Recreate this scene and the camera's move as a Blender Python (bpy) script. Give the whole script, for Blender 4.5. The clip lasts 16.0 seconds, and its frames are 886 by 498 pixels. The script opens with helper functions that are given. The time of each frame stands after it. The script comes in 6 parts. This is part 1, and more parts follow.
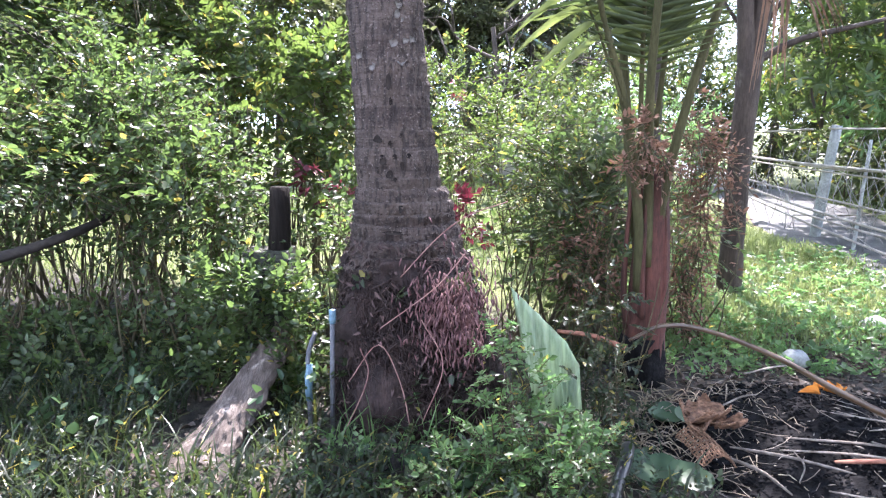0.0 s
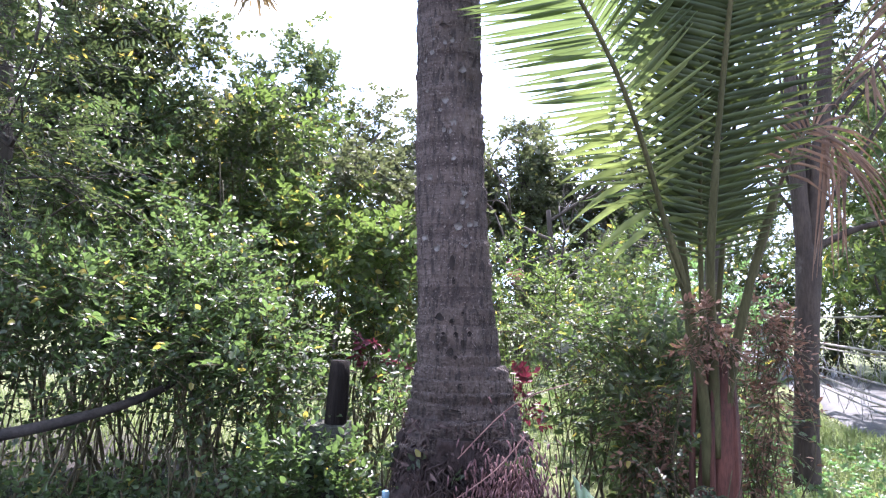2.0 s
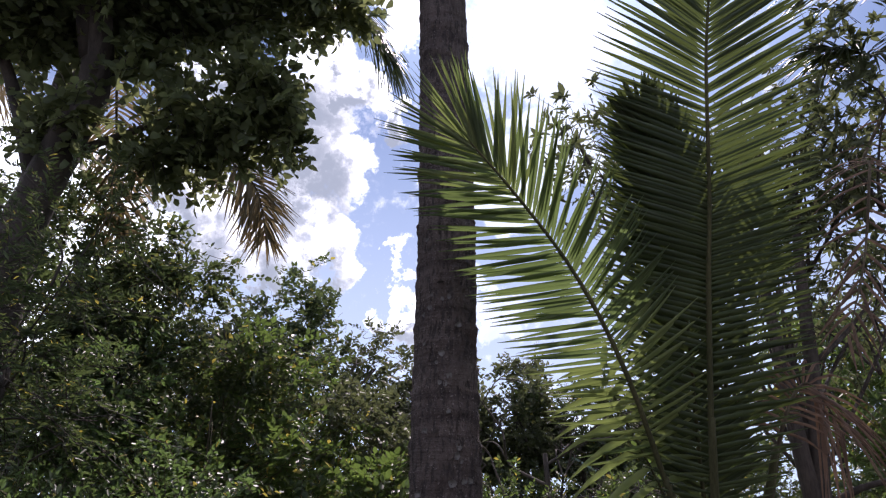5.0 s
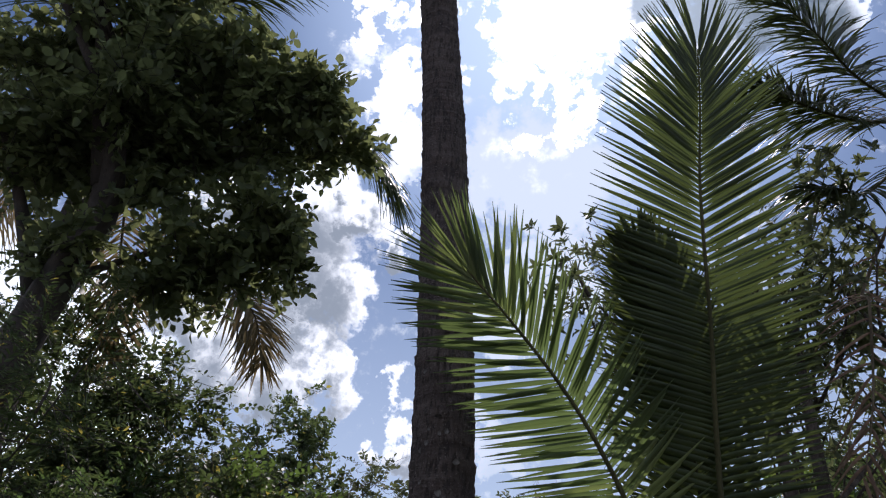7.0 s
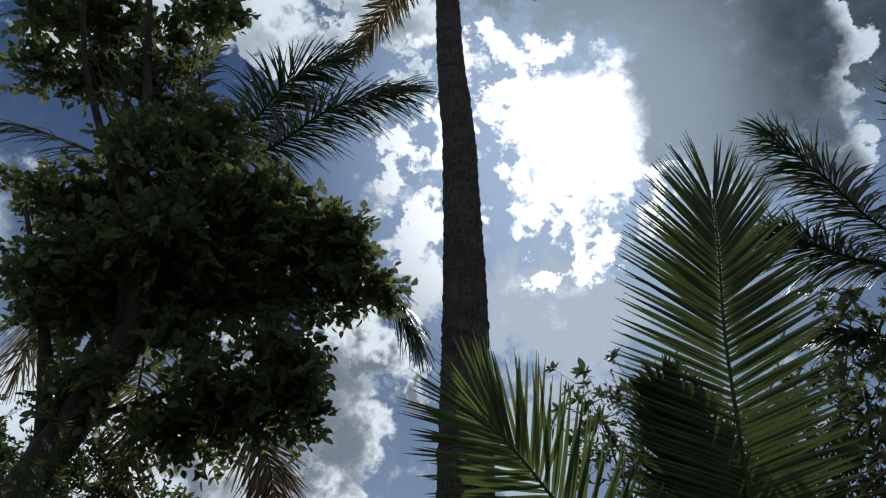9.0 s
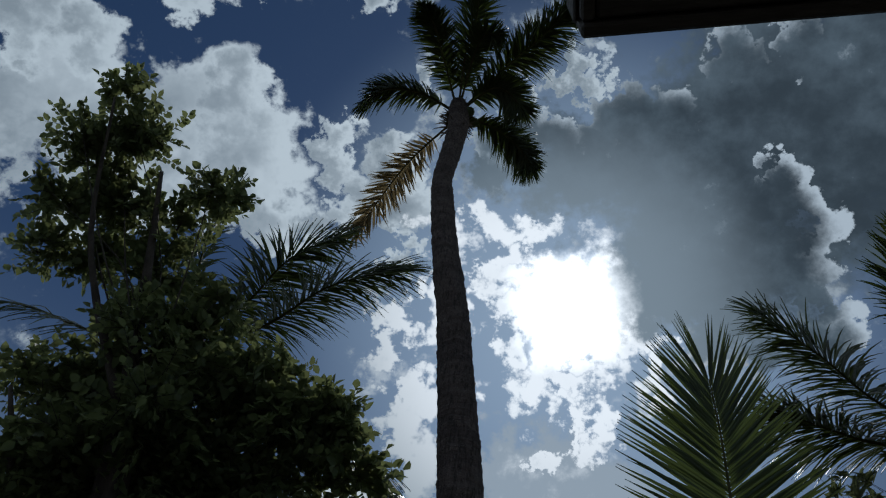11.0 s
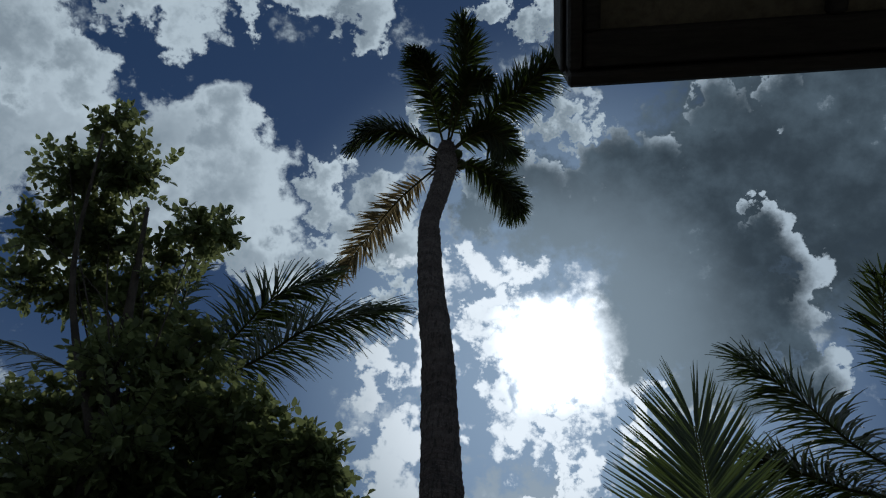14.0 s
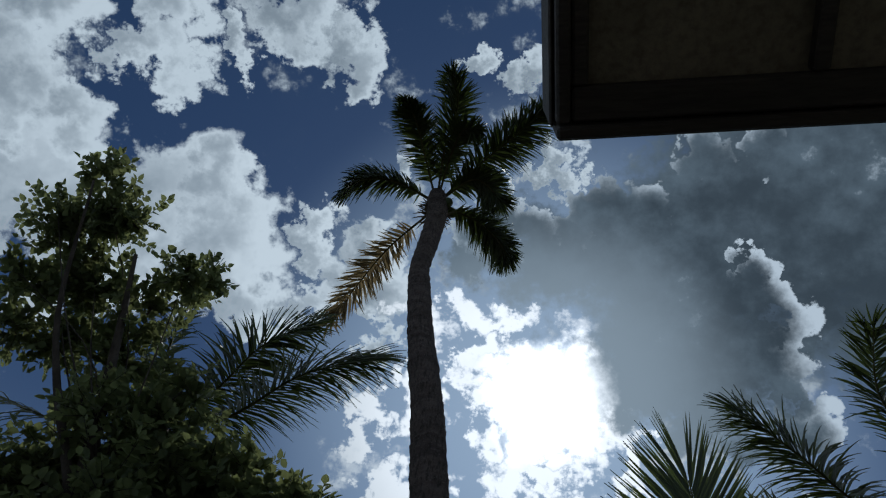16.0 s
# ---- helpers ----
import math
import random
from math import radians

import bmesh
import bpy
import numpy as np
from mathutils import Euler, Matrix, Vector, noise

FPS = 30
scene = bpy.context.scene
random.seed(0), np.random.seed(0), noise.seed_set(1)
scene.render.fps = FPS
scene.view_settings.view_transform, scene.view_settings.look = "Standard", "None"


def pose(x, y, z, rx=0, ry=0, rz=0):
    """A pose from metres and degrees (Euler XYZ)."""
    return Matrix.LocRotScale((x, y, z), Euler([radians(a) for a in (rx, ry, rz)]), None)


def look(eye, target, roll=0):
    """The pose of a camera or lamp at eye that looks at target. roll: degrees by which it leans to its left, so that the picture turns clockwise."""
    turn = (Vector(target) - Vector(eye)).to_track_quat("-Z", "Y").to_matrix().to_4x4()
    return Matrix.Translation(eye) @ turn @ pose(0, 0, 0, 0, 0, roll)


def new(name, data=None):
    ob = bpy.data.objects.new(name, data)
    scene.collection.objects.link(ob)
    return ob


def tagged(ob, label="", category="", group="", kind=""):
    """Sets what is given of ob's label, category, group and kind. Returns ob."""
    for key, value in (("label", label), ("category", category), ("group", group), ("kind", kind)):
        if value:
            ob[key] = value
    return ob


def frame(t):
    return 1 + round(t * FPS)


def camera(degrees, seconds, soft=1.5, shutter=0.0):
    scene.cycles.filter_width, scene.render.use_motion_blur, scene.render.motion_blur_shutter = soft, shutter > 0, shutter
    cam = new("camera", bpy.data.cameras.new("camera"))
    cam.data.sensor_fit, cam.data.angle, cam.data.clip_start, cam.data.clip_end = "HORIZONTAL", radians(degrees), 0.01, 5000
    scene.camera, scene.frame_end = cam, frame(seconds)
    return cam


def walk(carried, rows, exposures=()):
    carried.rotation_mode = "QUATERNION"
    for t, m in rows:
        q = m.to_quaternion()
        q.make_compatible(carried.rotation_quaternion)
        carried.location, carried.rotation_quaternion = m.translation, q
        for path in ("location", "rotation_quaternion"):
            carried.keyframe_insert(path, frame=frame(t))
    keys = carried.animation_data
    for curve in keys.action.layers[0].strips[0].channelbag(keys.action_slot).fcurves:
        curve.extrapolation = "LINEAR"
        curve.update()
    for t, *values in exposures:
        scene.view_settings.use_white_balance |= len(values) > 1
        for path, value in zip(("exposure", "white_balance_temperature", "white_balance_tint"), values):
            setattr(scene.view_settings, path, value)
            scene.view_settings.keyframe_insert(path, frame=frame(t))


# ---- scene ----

# ---- camera ----
cam = camera(65.2, 16.0, soft=1.25)
PATH = [
    (0.0, 0.000, 0.000, 1.500, 80.00, -0.00, 0.00),
    (0.5, -0.014, -0.010, 1.482, 85.03, -0.95, 1.55),
    (1.0, -0.036, -0.022, 1.513, 91.48, -1.03, 3.34),
    (1.5, -0.041, -0.035, 1.511, 92.60, -1.48, 4.22),
    (2.0, -0.038, -0.036, 1.519, 94.31, -1.49, 4.39),
    (2.5, -0.037, -0.046, 1.528, 97.12, -1.76, 4.76),
    (3.0, -0.040, -0.059, 1.536, 100.17, -2.05, 4.46),
    (3.5, -0.038, -0.073, 1.544, 103.28, -2.06, 4.56),
    (4.0, -0.042, -0.078, 1.558, 106.70, -2.57, 4.01),
    (4.5, -0.046, -0.091, 1.574, 109.77, -2.92, 4.24),
    (5.0, -0.044, -0.112, 1.598, 113.50, -2.48, 3.65),
    (5.2, -0.045, -0.115, 1.607, 114.13, -2.34, 3.68),
    (7.3, -0.044, -0.091, 1.631, 125.79, -3.44, 3.23),
    (7.5, -0.049, -0.095, 1.638, 126.81, -3.86, 3.67),
    (8.0, -0.052, -0.100, 1.648, 129.55, -3.88, 4.60),
    (8.5, -0.051, -0.112, 1.656, 131.92, -4.10, 4.59),
    (9.0, -0.053, -0.124, 1.664, 135.24, -4.42, 4.26),
    (9.5, -0.049, -0.130, 1.676, 138.47, -4.09, 3.59),
    (10.0, -0.044, -0.141, 1.679, 143.11, -3.80, 4.24),
    (10.2, -0.046, -0.148, 1.678, 145.25, -4.49, 4.49),
    (12.5, -0.046, -0.148, 1.678, 151.75, -2.77, 2.67),
    (13.0, -0.044, -0.147, 1.684, 152.56, -2.90, 2.44),
    (13.5, -0.044, -0.149, 1.689, 153.28, -3.40, 2.81),
    (14.0, -0.045, -0.152, 1.688, 153.12, -3.55, 2.64),
    (14.5, -0.043, -0.148, 1.700, 153.34, -2.91, 2.24),
    (15.0, -0.041, -0.150, 1.713, 154.10, -3.29, 2.86),
    (15.5, -0.045, -0.154, 1.708, 155.23, -3.41, 2.94),
    (16.0, -0.043, -0.155, 1.709, 157.04, -2.91, 2.12),
]
walk(cam, [(t, pose(*p)) for t, *p in PATH],
     exposures=[(0.0, 2.45, 6050, 26), (0.5, 2.62, 5700, 24), (1.2, 2.2, 5500, 26), (2.0, 2.0, 5850, 29), (3.0, 1.32, 6450, 31), (3.5, 0.8, 6450, 31), (4.0, 0.5, 6500, 31), (5.0, 0.0, 6400, 31),
                (7.5, -0.64, 6250, 20), (9.0, -1.27, 6200, 13), (10.2, -1.72, 6000, 10), (12.5, -1.88, 5950, 8), (14.0, -1.8, 5950, 8), (16.0, -1.62, 5950, 9)])

# ---- sun and sky ----
SUN = Vector((0.083, 0.574, 0.814)).normalized()
sun = new("sun", bpy.data.lights.new("sun", "SUN"))
sun.data.energy, sun.data.angle, sun.data.color = 5.0, radians(0.6), (1.0, 0.95, 0.87)
sun.matrix_world = look(SUN * 60, (0, 0, 0))
tagged(sun, kind="structure")


def wire(nt, kind, **ins):
    n = nt.nodes.new(kind)
    for key, val in ins.items():
        if key.startswith("_"):
            continue
        k = int(key[1:]) if key[0] == "i" and key[1:].isdigit() else key
        if isinstance(val, bpy.types.NodeSocket):
            nt.links.new(val, n.inputs[k])
        else:
            n.inputs[k].default_value = val
    return n


def math_node(nt, op, a, b=None, clamp=False):
    n = nt.nodes.new("ShaderNodeMath")
    n.operation, n.use_clamp = op, clamp
    for i, v in enumerate((a, b)):
        if v is None:
            continue
        if isinstance(v, bpy.types.NodeSocket):
            nt.links.new(v, n.inputs[i])
        else:
            n.inputs[i].default_value = v
    return n.outputs[0]


def vec_node(nt, op, a, b=None):
    n = nt.nodes.new("ShaderNodeVectorMath")
    n.operation = op
    for i, v in enumerate((a, b)):
        if v is None:
            continue
        if isinstance(v, bpy.types.NodeSocket):
            nt.links.new(v, n.inputs[i])
        else:
            n.inputs[i].default_value = v
    return n


def ramp(nt, fac, stops, smooth=False):
    n = nt.nodes.new("ShaderNodeValToRGB")
    n.color_ramp.interpolation = "EASE" if smooth else "LINEAR"
    el = n.color_ramp.elements
    while len(el) < len(stops):
        el.new(0.5)
    for e, (p, c) in zip(el, stops):
        e.position, e.color = p, (*c, 1.0) if len(c) == 3 else c
    nt.links.new(fac, n.inputs[0])
    return n.outputs[0]


def mix_rgb(nt, fac, a, b, mode="MIX"):
    n = nt.nodes.new("ShaderNodeMix")
    n.data_type, n.blend_type = "RGBA", mode
    for i, v in ((0, fac), (6, a), (7, b)):
        if isinstance(v, bpy.types.NodeSocket):
            nt.links.new(v, n.inputs[i])
        else:
            n.inputs[i].default_value = (*v, 1.0) if isinstance(v, tuple) and len(v) == 3 else v
    return n.outputs[2]


def map_range(nt, v, a, b, c=0.0, d=1.0, smooth=True):
    n = nt.nodes.new("ShaderNodeMapRange")
    n.interpolation_type = "SMOOTHSTEP" if smooth else "LINEAR"
    nt.links.new(v, n.inputs[0])
    for i, x in enumerate((a, b, c, d)):
        n.inputs[i + 1].default_value = x
    return n.outputs[0]


# cloud masses as (bearing, height, radius), all in degrees
WEST_BANK = [(-66.4, 52.8, 4.2), (-55.3, 59.3, 4.9), (-56.8, 53.2, 5.6), (-43.1, 59.8, 4.0), (-52.4, 62.2, 2.6), (-36.3, 56.8, 2.6), (-29.9, 59.4, 2.0), (-32.7, 64.6, 1.7),
         (-25.5, 63.0, 2.6), (-20.1, 66.3, 2.1), (-16.8, 62.8, 2.6), (-20.1, 59.8, 1.2), (-73.3, 54.0, 2.3), (-20.4, 73.0, 1.0)]
OVERHEAD = [(-78.2, 54.8, 3.0), (-72.1, 56.5, 2.1), (-76.7, 63.8, 2.1), (-71.4, 70.7, 1.4), (-52.7, 77.7, 1.9), (16.0, 79.9, 1.3), (29.1, 79.8, 1.4), (21.4, 73.0, 1.0),
         (-6.7, 81.6, 1.1), (9.9, 72.4, 0.7), (-85.2, 59.0, 2.7), (-82.2, 67.4, 2.7), (-73.1, 76.5, 2.4)]
SUN_WISPS = [(-3.3, 61.4, 2.1), (2.6, 61.8, 1.6), (-1.3, 58.1, 1.9), (-1.7, 53.5, 1.8), (7.5, 54.6, 4.4), (14.0, 51.2, 2.1), (17.3, 50.8, 1.4), (-1.3, 49.0, 2.1),
         (3.6, 49.4, 1.9), (9.3, 49.9, 1.9), (-13.0, 53.3, 2.0), (-17.3, 53.3, 1.3), (-10.4, 55.9, 1.9), (-11.2, 44.1, 2.0), (-9.3, 47.3, 1.9), (9.6, 46.0, 1.7),
         (6.3, 45.3, 1.0), (18.3, 48.4, 1.2), (26.3, 49.4, 1.9), (-12.4, 59.5, 1.9)]
LOW_BANK = [(-18.0, 35.0, 3.5), (-14.5, 36.0, 1.8), (-19.2, 31.0, 4.0), (-15.5, 28.8, 2.9), (-24.1, 31.4, 3.3), (-26.3, 34.7, 1.9), (-28.0, 25.1, 2.6), (-24.2, 22.8, 3.3),
         (-19.8, 21.4, 2.8), (-15.1, 23.0, 2.4), (-18.9, 25.5, 1.9), (-7.9, 18.1, 2.3), (-10.3, 35.0, 1.4)]
SUNNY_HAZE = [(-0.5, 19.0, 2.3), (3.9, 39.5, 7.0), (1.1, 28.8, 4.0), (0.7, 18.1, 3.3), (5.4, 32.3, 3.7), (-11.7, 44.7, 2.1), (-9.9, 42.1, 1.4)]
RAIN_CLOUD = [(15.5, 65.5, 4.4), (4.8, 67.8, 2.6), (28.0, 63.5, 6.1), (39.8, 62.6, 6.1), (26.6, 56.9, 6.1), (33.5, 53.0, 4.4), (20.0, 54.4, 3.5), (53.2, 58.5, 7.9),
         (54.9, 52.4, 7.9), (40.9, 54.7, 3.7), (50.7, 65.7, 4.2), (66.6, 54.0, 11.7), (26.8, 51.1, 3.3)]
CRESTS = [(26.6, 69.5, 2.0), (31.0, 66.9, 1.7), (17.5, 68.4, 1.3), (9.5, 68.9, 1.4), (3.4, 70.0, 1.4), (48.5, 68.0, 1.5), (56.8, 65.2, 1.2)]
EAST_CRESTS = [(40.1, 56.4, 1.5), (38.7, 54.1, 1.7), (38.4, 51.6, 1.6), (37.9, 49.3, 1.1), (35.7, 46.5, 1.4), (40.8, 57.9, 1.0)]
BEHIND = [(-65, 25, 14), (70, 28, 14), (-157, 38, 16), (140, 37, 14), (-40, 17, 11), (-105, 40, 12)]
world = bpy.data.worlds.new("sky")
scene.world = world
world.use_nodes = True
nt = world.node_tree
nt.nodes.clear()
tc = nt.nodes.new("ShaderNodeTexCoord").outputs["Generated"]
dirn = vec_node(nt, "NORMALIZE", tc).outputs[0]
sky = nt.nodes.new("ShaderNodeTexSky")
sky.sky_type, sky.sun_disc = "NISHITA", False
sky.sun_elevation, sky.sun_rotation = math.asin(SUN.z), math.atan2(SUN.x, SUN.y)
sky.air_density, sky.dust_density, sky.ozone_density = 1.0, 0.6, 2.0
n1 = wire(nt, "ShaderNodeTexNoise", Vector=dirn, Scale=9.0, Detail=9.0, Roughness=0.62)
n2 = wire(nt, "ShaderNodeTexNoise", Vector=dirn, Scale=3.3, Detail=4.0, Roughness=0.55)
n3 = wire(nt, "ShaderNodeTexNoise", Vector=dirn, Scale=30.0, Detail=8.0, Roughness=0.62)


def shifted(vec, tex, amount):
    """A direction pushed about by a noise colour."""
    k = vec_node(nt, "SCALE", vec_node(nt, "SUBTRACT", tex.outputs["Color"], (0.5, 0.5, 0.5)).outputs[0])
    k.inputs["Scale"].default_value = amount
    return vec_node(nt, "NORMALIZE", vec_node(nt, "ADD", vec, k.outputs[0]).outputs[0]).outputs[0]


def heading(az, el):
    a, e = radians(az), radians(el)
    return Vector((math.cos(e) * math.sin(a), math.cos(e) * math.cos(a), math.sin(e)))


def masses(blobs, vec, outer=1.35, inner=0.25, slip=(0.0, 0.0)):
    """One in the heart of the nearest mass, falling to nought past its rim; slip moves each by that many radii."""
    total = None
    for az, el, deg in blobs:
        dot = vec_node(nt, "DOT_PRODUCT", vec, heading(az + slip[0] * deg / math.cos(radians(el)), el + slip[1] * deg)).outputs["Value"]
        one = map_range(nt, dot, math.cos(radians(deg * outer)), math.cos(radians(deg * inner)), smooth=False)
        total = one if total is None else math_node(nt, "MAXIMUM", total, one)
    return total


def weigh(*terms):
    """Sum of (socket, factor) pairs, each socket taken about its middle 0.5 but for the first."""
    out = math_node(nt, "MULTIPLY", *terms[0])
    for sock, k in terms[1:]:
        out = math_node(nt, "ADD", out, math_node(nt, "MULTIPLY", math_node(nt, "SUBTRACT", sock, 0.5), k))
    return out


ndir = shifted(shifted(dirn, n1, 0.26), n3, 0.10)
f1, f2, f3 = n1.outputs["Fac"], n2.outputs["Fac"], n3.outputs["Fac"]
sdot = vec_node(nt, "DOT_PRODUCT", dirn, SUN).outputs["Value"]
near = map_range(nt, sdot, math.cos(radians(22)), math.cos(radians(4)))
# clear air: deep blue overhead, milky towards the sun
skycol = mix_rgb(nt, 1.0, sky.outputs[0], (0.56, 0.74, 0.92), "MULTIPLY")
glow = mix_rgb(nt, map_range(nt, sdot, math.cos(radians(27)), math.cos(radians(5))), (0, 0, 0), (4.6, 5.9, 6.8))
low_air = wire(nt, "ShaderNodeSeparateXYZ", Vector=dirn).outputs["Z"]
air = mix_rgb(nt, 1.0, skycol, glow, "ADD")
air = mix_rgb(nt, map_range(nt, low_air, 0.78, 0.12, 0.0, 0.75), air, (8.3, 10.4, 12.4))
# heaped clouds: sunlit rims above, greyer below and within
def heaps(under, blobs, slip, dark, bright, grey, outer=1.12):
    heap = weigh((masses(blobs, ndir, outer), 1.0), (f1, 0.9), (f3, 0.7))
    inner = weigh((masses(blobs, ndir, 1.3, 0.2, slip), 0.8), (f1, 1.0), (f2, 0.9), (f3, 0.5))
    colour = mix_rgb(nt, map_range(nt, inner, *dark), bright, grey)
    return mix_rgb(nt, map_range(nt, heap, 0.08, 0.58), under, colour)


both = heaps(air, WEST_BANK + BEHIND, (-0.5, -0.3), (0.05, 1.35), (17.0, 19.0, 20.0), (3.6, 4.8, 5.9), 1.32)
both = heaps(both, OVERHEAD, (-0.5, -0.3), (0.0, 1.35), (15.5, 17.5, 18.5), (3.6, 4.7, 5.7), 1.4)
both = heaps(both, LOW_BANK, (-0.1, -0.7), (-0.05, 0.75), (18.0, 19.5, 20.0), (4.2, 5.1, 5.9), 1.42)
both = heaps(both, SUNNY_HAZE, (0, -3.0), (0.3, 1.2), (10.0, 11.8, 13.4), (7.6, 9.4, 11.2))
# torn bright shreds round the sun
shred = weigh((masses(SUN_WISPS, shifted(ndir, n1, 0.1)), 1.0), (f1, 2.2), (f3, 1.3))
shred_col = mix_rgb(nt, near, (10.5, 12.0, 12.8), (30.0, 31.0, 31.5))
both = mix_rgb(nt, map_range(nt, shred, 0.12, 0.8), both, shred_col)
# the broad grey rain cloud: soft edged, paler towards the sun
rain = weigh((masses(RAIN_CLOUD, shifted(ndir, n2, 0.10), 1.45, 0.2), 1.0), (f1, 0.5), (f2, 0.4))
rain_col = mix_rgb(nt, map_range(nt, weigh((f1, 1.0), (f2, 0.8), (f3, 0.45)), 0.24, 0.78), (1.2, 1.65, 2.05), (3.1, 4.15, 5.0))
rain_col = mix_rgb(nt, map_range(nt, sdot, math.cos(radians(17)), math.cos(radians(5))), rain_col, (6.8, 8.4, 9.6))
both = mix_rgb(nt, map_range(nt, rain, 0.0, 0.75), both, rain_col)
# its sunlit crests, melting into the grey behind
for blobs, slip in ((CRESTS, (-0.1, -0.8)), (EAST_CRESTS, (-1.1, -0.15))):
    crest = weigh((masses(blobs, ndir, 1.6, 0.2), 0.9), (f1, 0.8), (f3, 0.8))
    inner = weigh((masses(blobs, shifted(dirn, n1, 0.15), 2.3, 0.1, slip), 0.95), (f1, 0.5), (f3, 0.4))
    crest_col = mix_rgb(nt, map_range(nt, inner, 0.0, 0.85), (14.0, 16.0, 17.5), rain_col)
    both = mix_rgb(nt, map_range(nt, crest, 0.14, 0.45), both, crest_col)
swarp = vec_node(nt, "DOT_PRODUCT", shifted(dirn, n1, 0.12), SUN).outputs["Value"]
core_glow = mix_rgb(nt, map_range(nt, swarp, math.cos(radians(5.8)), math.cos(radians(0.8))), (0, 0, 0), (42.0, 41.7, 41.0))
total = mix_rgb(nt, 1.0, both, core_glow, "ADD")
bg = wire(nt, "ShaderNodeBackground", Color=total, Strength=0.1)
nt.links.new(bg.outputs[0], nt.nodes.new("ShaderNodeOutputWorld").inputs[0])

# ---- materials ----
MATS = {}


def base_mat(name):
    m = bpy.data.materials.new(name)
    m.use_nodes = True
    m.node_tree.nodes.clear()
    MATS[name] = m
    return m, m.node_tree


def finish(nt, shader):
    nt.links.new(shader, nt.nodes.new("ShaderNodeOutputMaterial").inputs[0])


def leaf_mat(name, dark, light, back, trans=0.45, rough=0.45, single=False, scale=14.0, gloss=0.28, yellow=0.0):
    """Thin leaf: sheen on top, light passing through; each blade takes its own tone between dark and light, and some have turned yellow."""
    m, nt = base_mat(name)
    rnd = nt.nodes.new("ShaderNodeObjectInfo").outputs["Random"] if single else nt.nodes.new("ShaderNodeNewGeometry").outputs["Random Per Island"]
    pos = nt.nodes.new("ShaderNodeTexCoord").outputs["Object"]
    big = wire(nt, "ShaderNodeTexNoise", Vector=pos, Scale=1.3, Detail=2.0)
    small = wire(nt, "ShaderNodeTexNoise", Vector=pos, Scale=scale, Detail=3.0)
    f = math_node(nt, "ADD", math_node(nt, "MULTIPLY", rnd, 0.7), math_node(nt, "MULTIPLY", math_node(nt, "SUBTRACT", big.outputs["Fac"], 0.35), 0.9), True)
    col = mix_rgb(nt, f, dark, light)
    col = mix_rgb(nt, map_range(nt, small.outputs["Fac"], 0.35, 0.75, 0.0, 0.45), col, tuple(c * 0.55 for c in dark))
    tcol = mix_rgb(nt, f, tuple(c * 0.6 for c in back), back)
    if yellow:
        turned = map_range(nt, math_node(nt, "FRACT", math_node(nt, "MULTIPLY", rnd, 17.3)), 1.0 - yellow * 1.4, 1.0 - yellow * 0.6)
        col = mix_rgb(nt, turned, col, (0.24, 0.21, 0.055))
        tcol = mix_rgb(nt, turned, tcol, (0.52, 0.44, 0.08))
    p = wire(nt, "ShaderNodeBsdfPrincipled", Roughness=rough)
    p.inputs["Specular IOR Level"].default_value = gloss
    nt.links.new(col, p.inputs["Base Color"])
    t = wire(nt, "ShaderNodeBsdfTranslucent")
    nt.links.new(tcol, t.inputs["Color"])
    mx = wire(nt, "ShaderNodeMixShader", i0=trans, i1=p.outputs[0], i2=t.outputs[0])
    finish(nt, mx.outputs[0])
    return m


def rough_mat(name, a, b, c=None, scale=6.0, stretch=(1, 1, 1), rough=0.85, bump=0.4, dist=0.02, fine=40.0, single=False, gloss=0.35):
    """Bark, soil, timber: two tones over two scales, with relief."""
    m, nt = base_mat(name)
    pos = nt.nodes.new("ShaderNodeTexCoord").outputs["Object"]
    mp = wire(nt, "ShaderNodeMapping", Vector=pos, Scale=stretch)
    n1 = wire(nt, "ShaderNodeTexNoise", Vector=mp.outputs[0], Scale=scale, Detail=6.0, Roughness=0.6)
    n2 = wire(nt, "ShaderNodeTexNoise", Vector=mp.outputs[0], Scale=fine, Detail=4.0, Roughness=0.65)
    col = mix_rgb(nt, map_range(nt, n1.outputs["Fac"], 0.32, 0.68), a, b)
    if c:
        n3 = wire(nt, "ShaderNodeTexNoise", Vector=pos, Scale=scale * 0.7, Detail=5.0, Roughness=0.7)
        col = mix_rgb(nt, map_range(nt, n3.outputs["Fac"], 0.56, 0.68), col, c)
    col = mix_rgb(nt, map_range(nt, n2.outputs["Fac"], 0.35, 0.75, 0.0, 0.6), col, tuple(x * 0.45 for x in a))
    if single:
        r = nt.nodes.new("ShaderNodeObjectInfo").outputs["Random"]
        col = mix_rgb(nt, math_node(nt, "MULTIPLY", r, 0.5), col, tuple(x * 0.5 for x in b))
    h = math_node(nt, "ADD", n1.outputs["Fac"], math_node(nt, "MULTIPLY", n2.outputs["Fac"], 0.5))
    bp = wire(nt, "ShaderNodeBump", Strength=bump, Distance=dist, Height=h)
    p = wire(nt, "ShaderNodeBsdfPrincipled", Roughness=rough, Normal=bp.outputs[0])
    p.inputs["Specular IOR Level"].default_value = gloss
    nt.links.new(col, p.inputs["Base Color"])
    finish(nt, p.outputs[0])
    return m


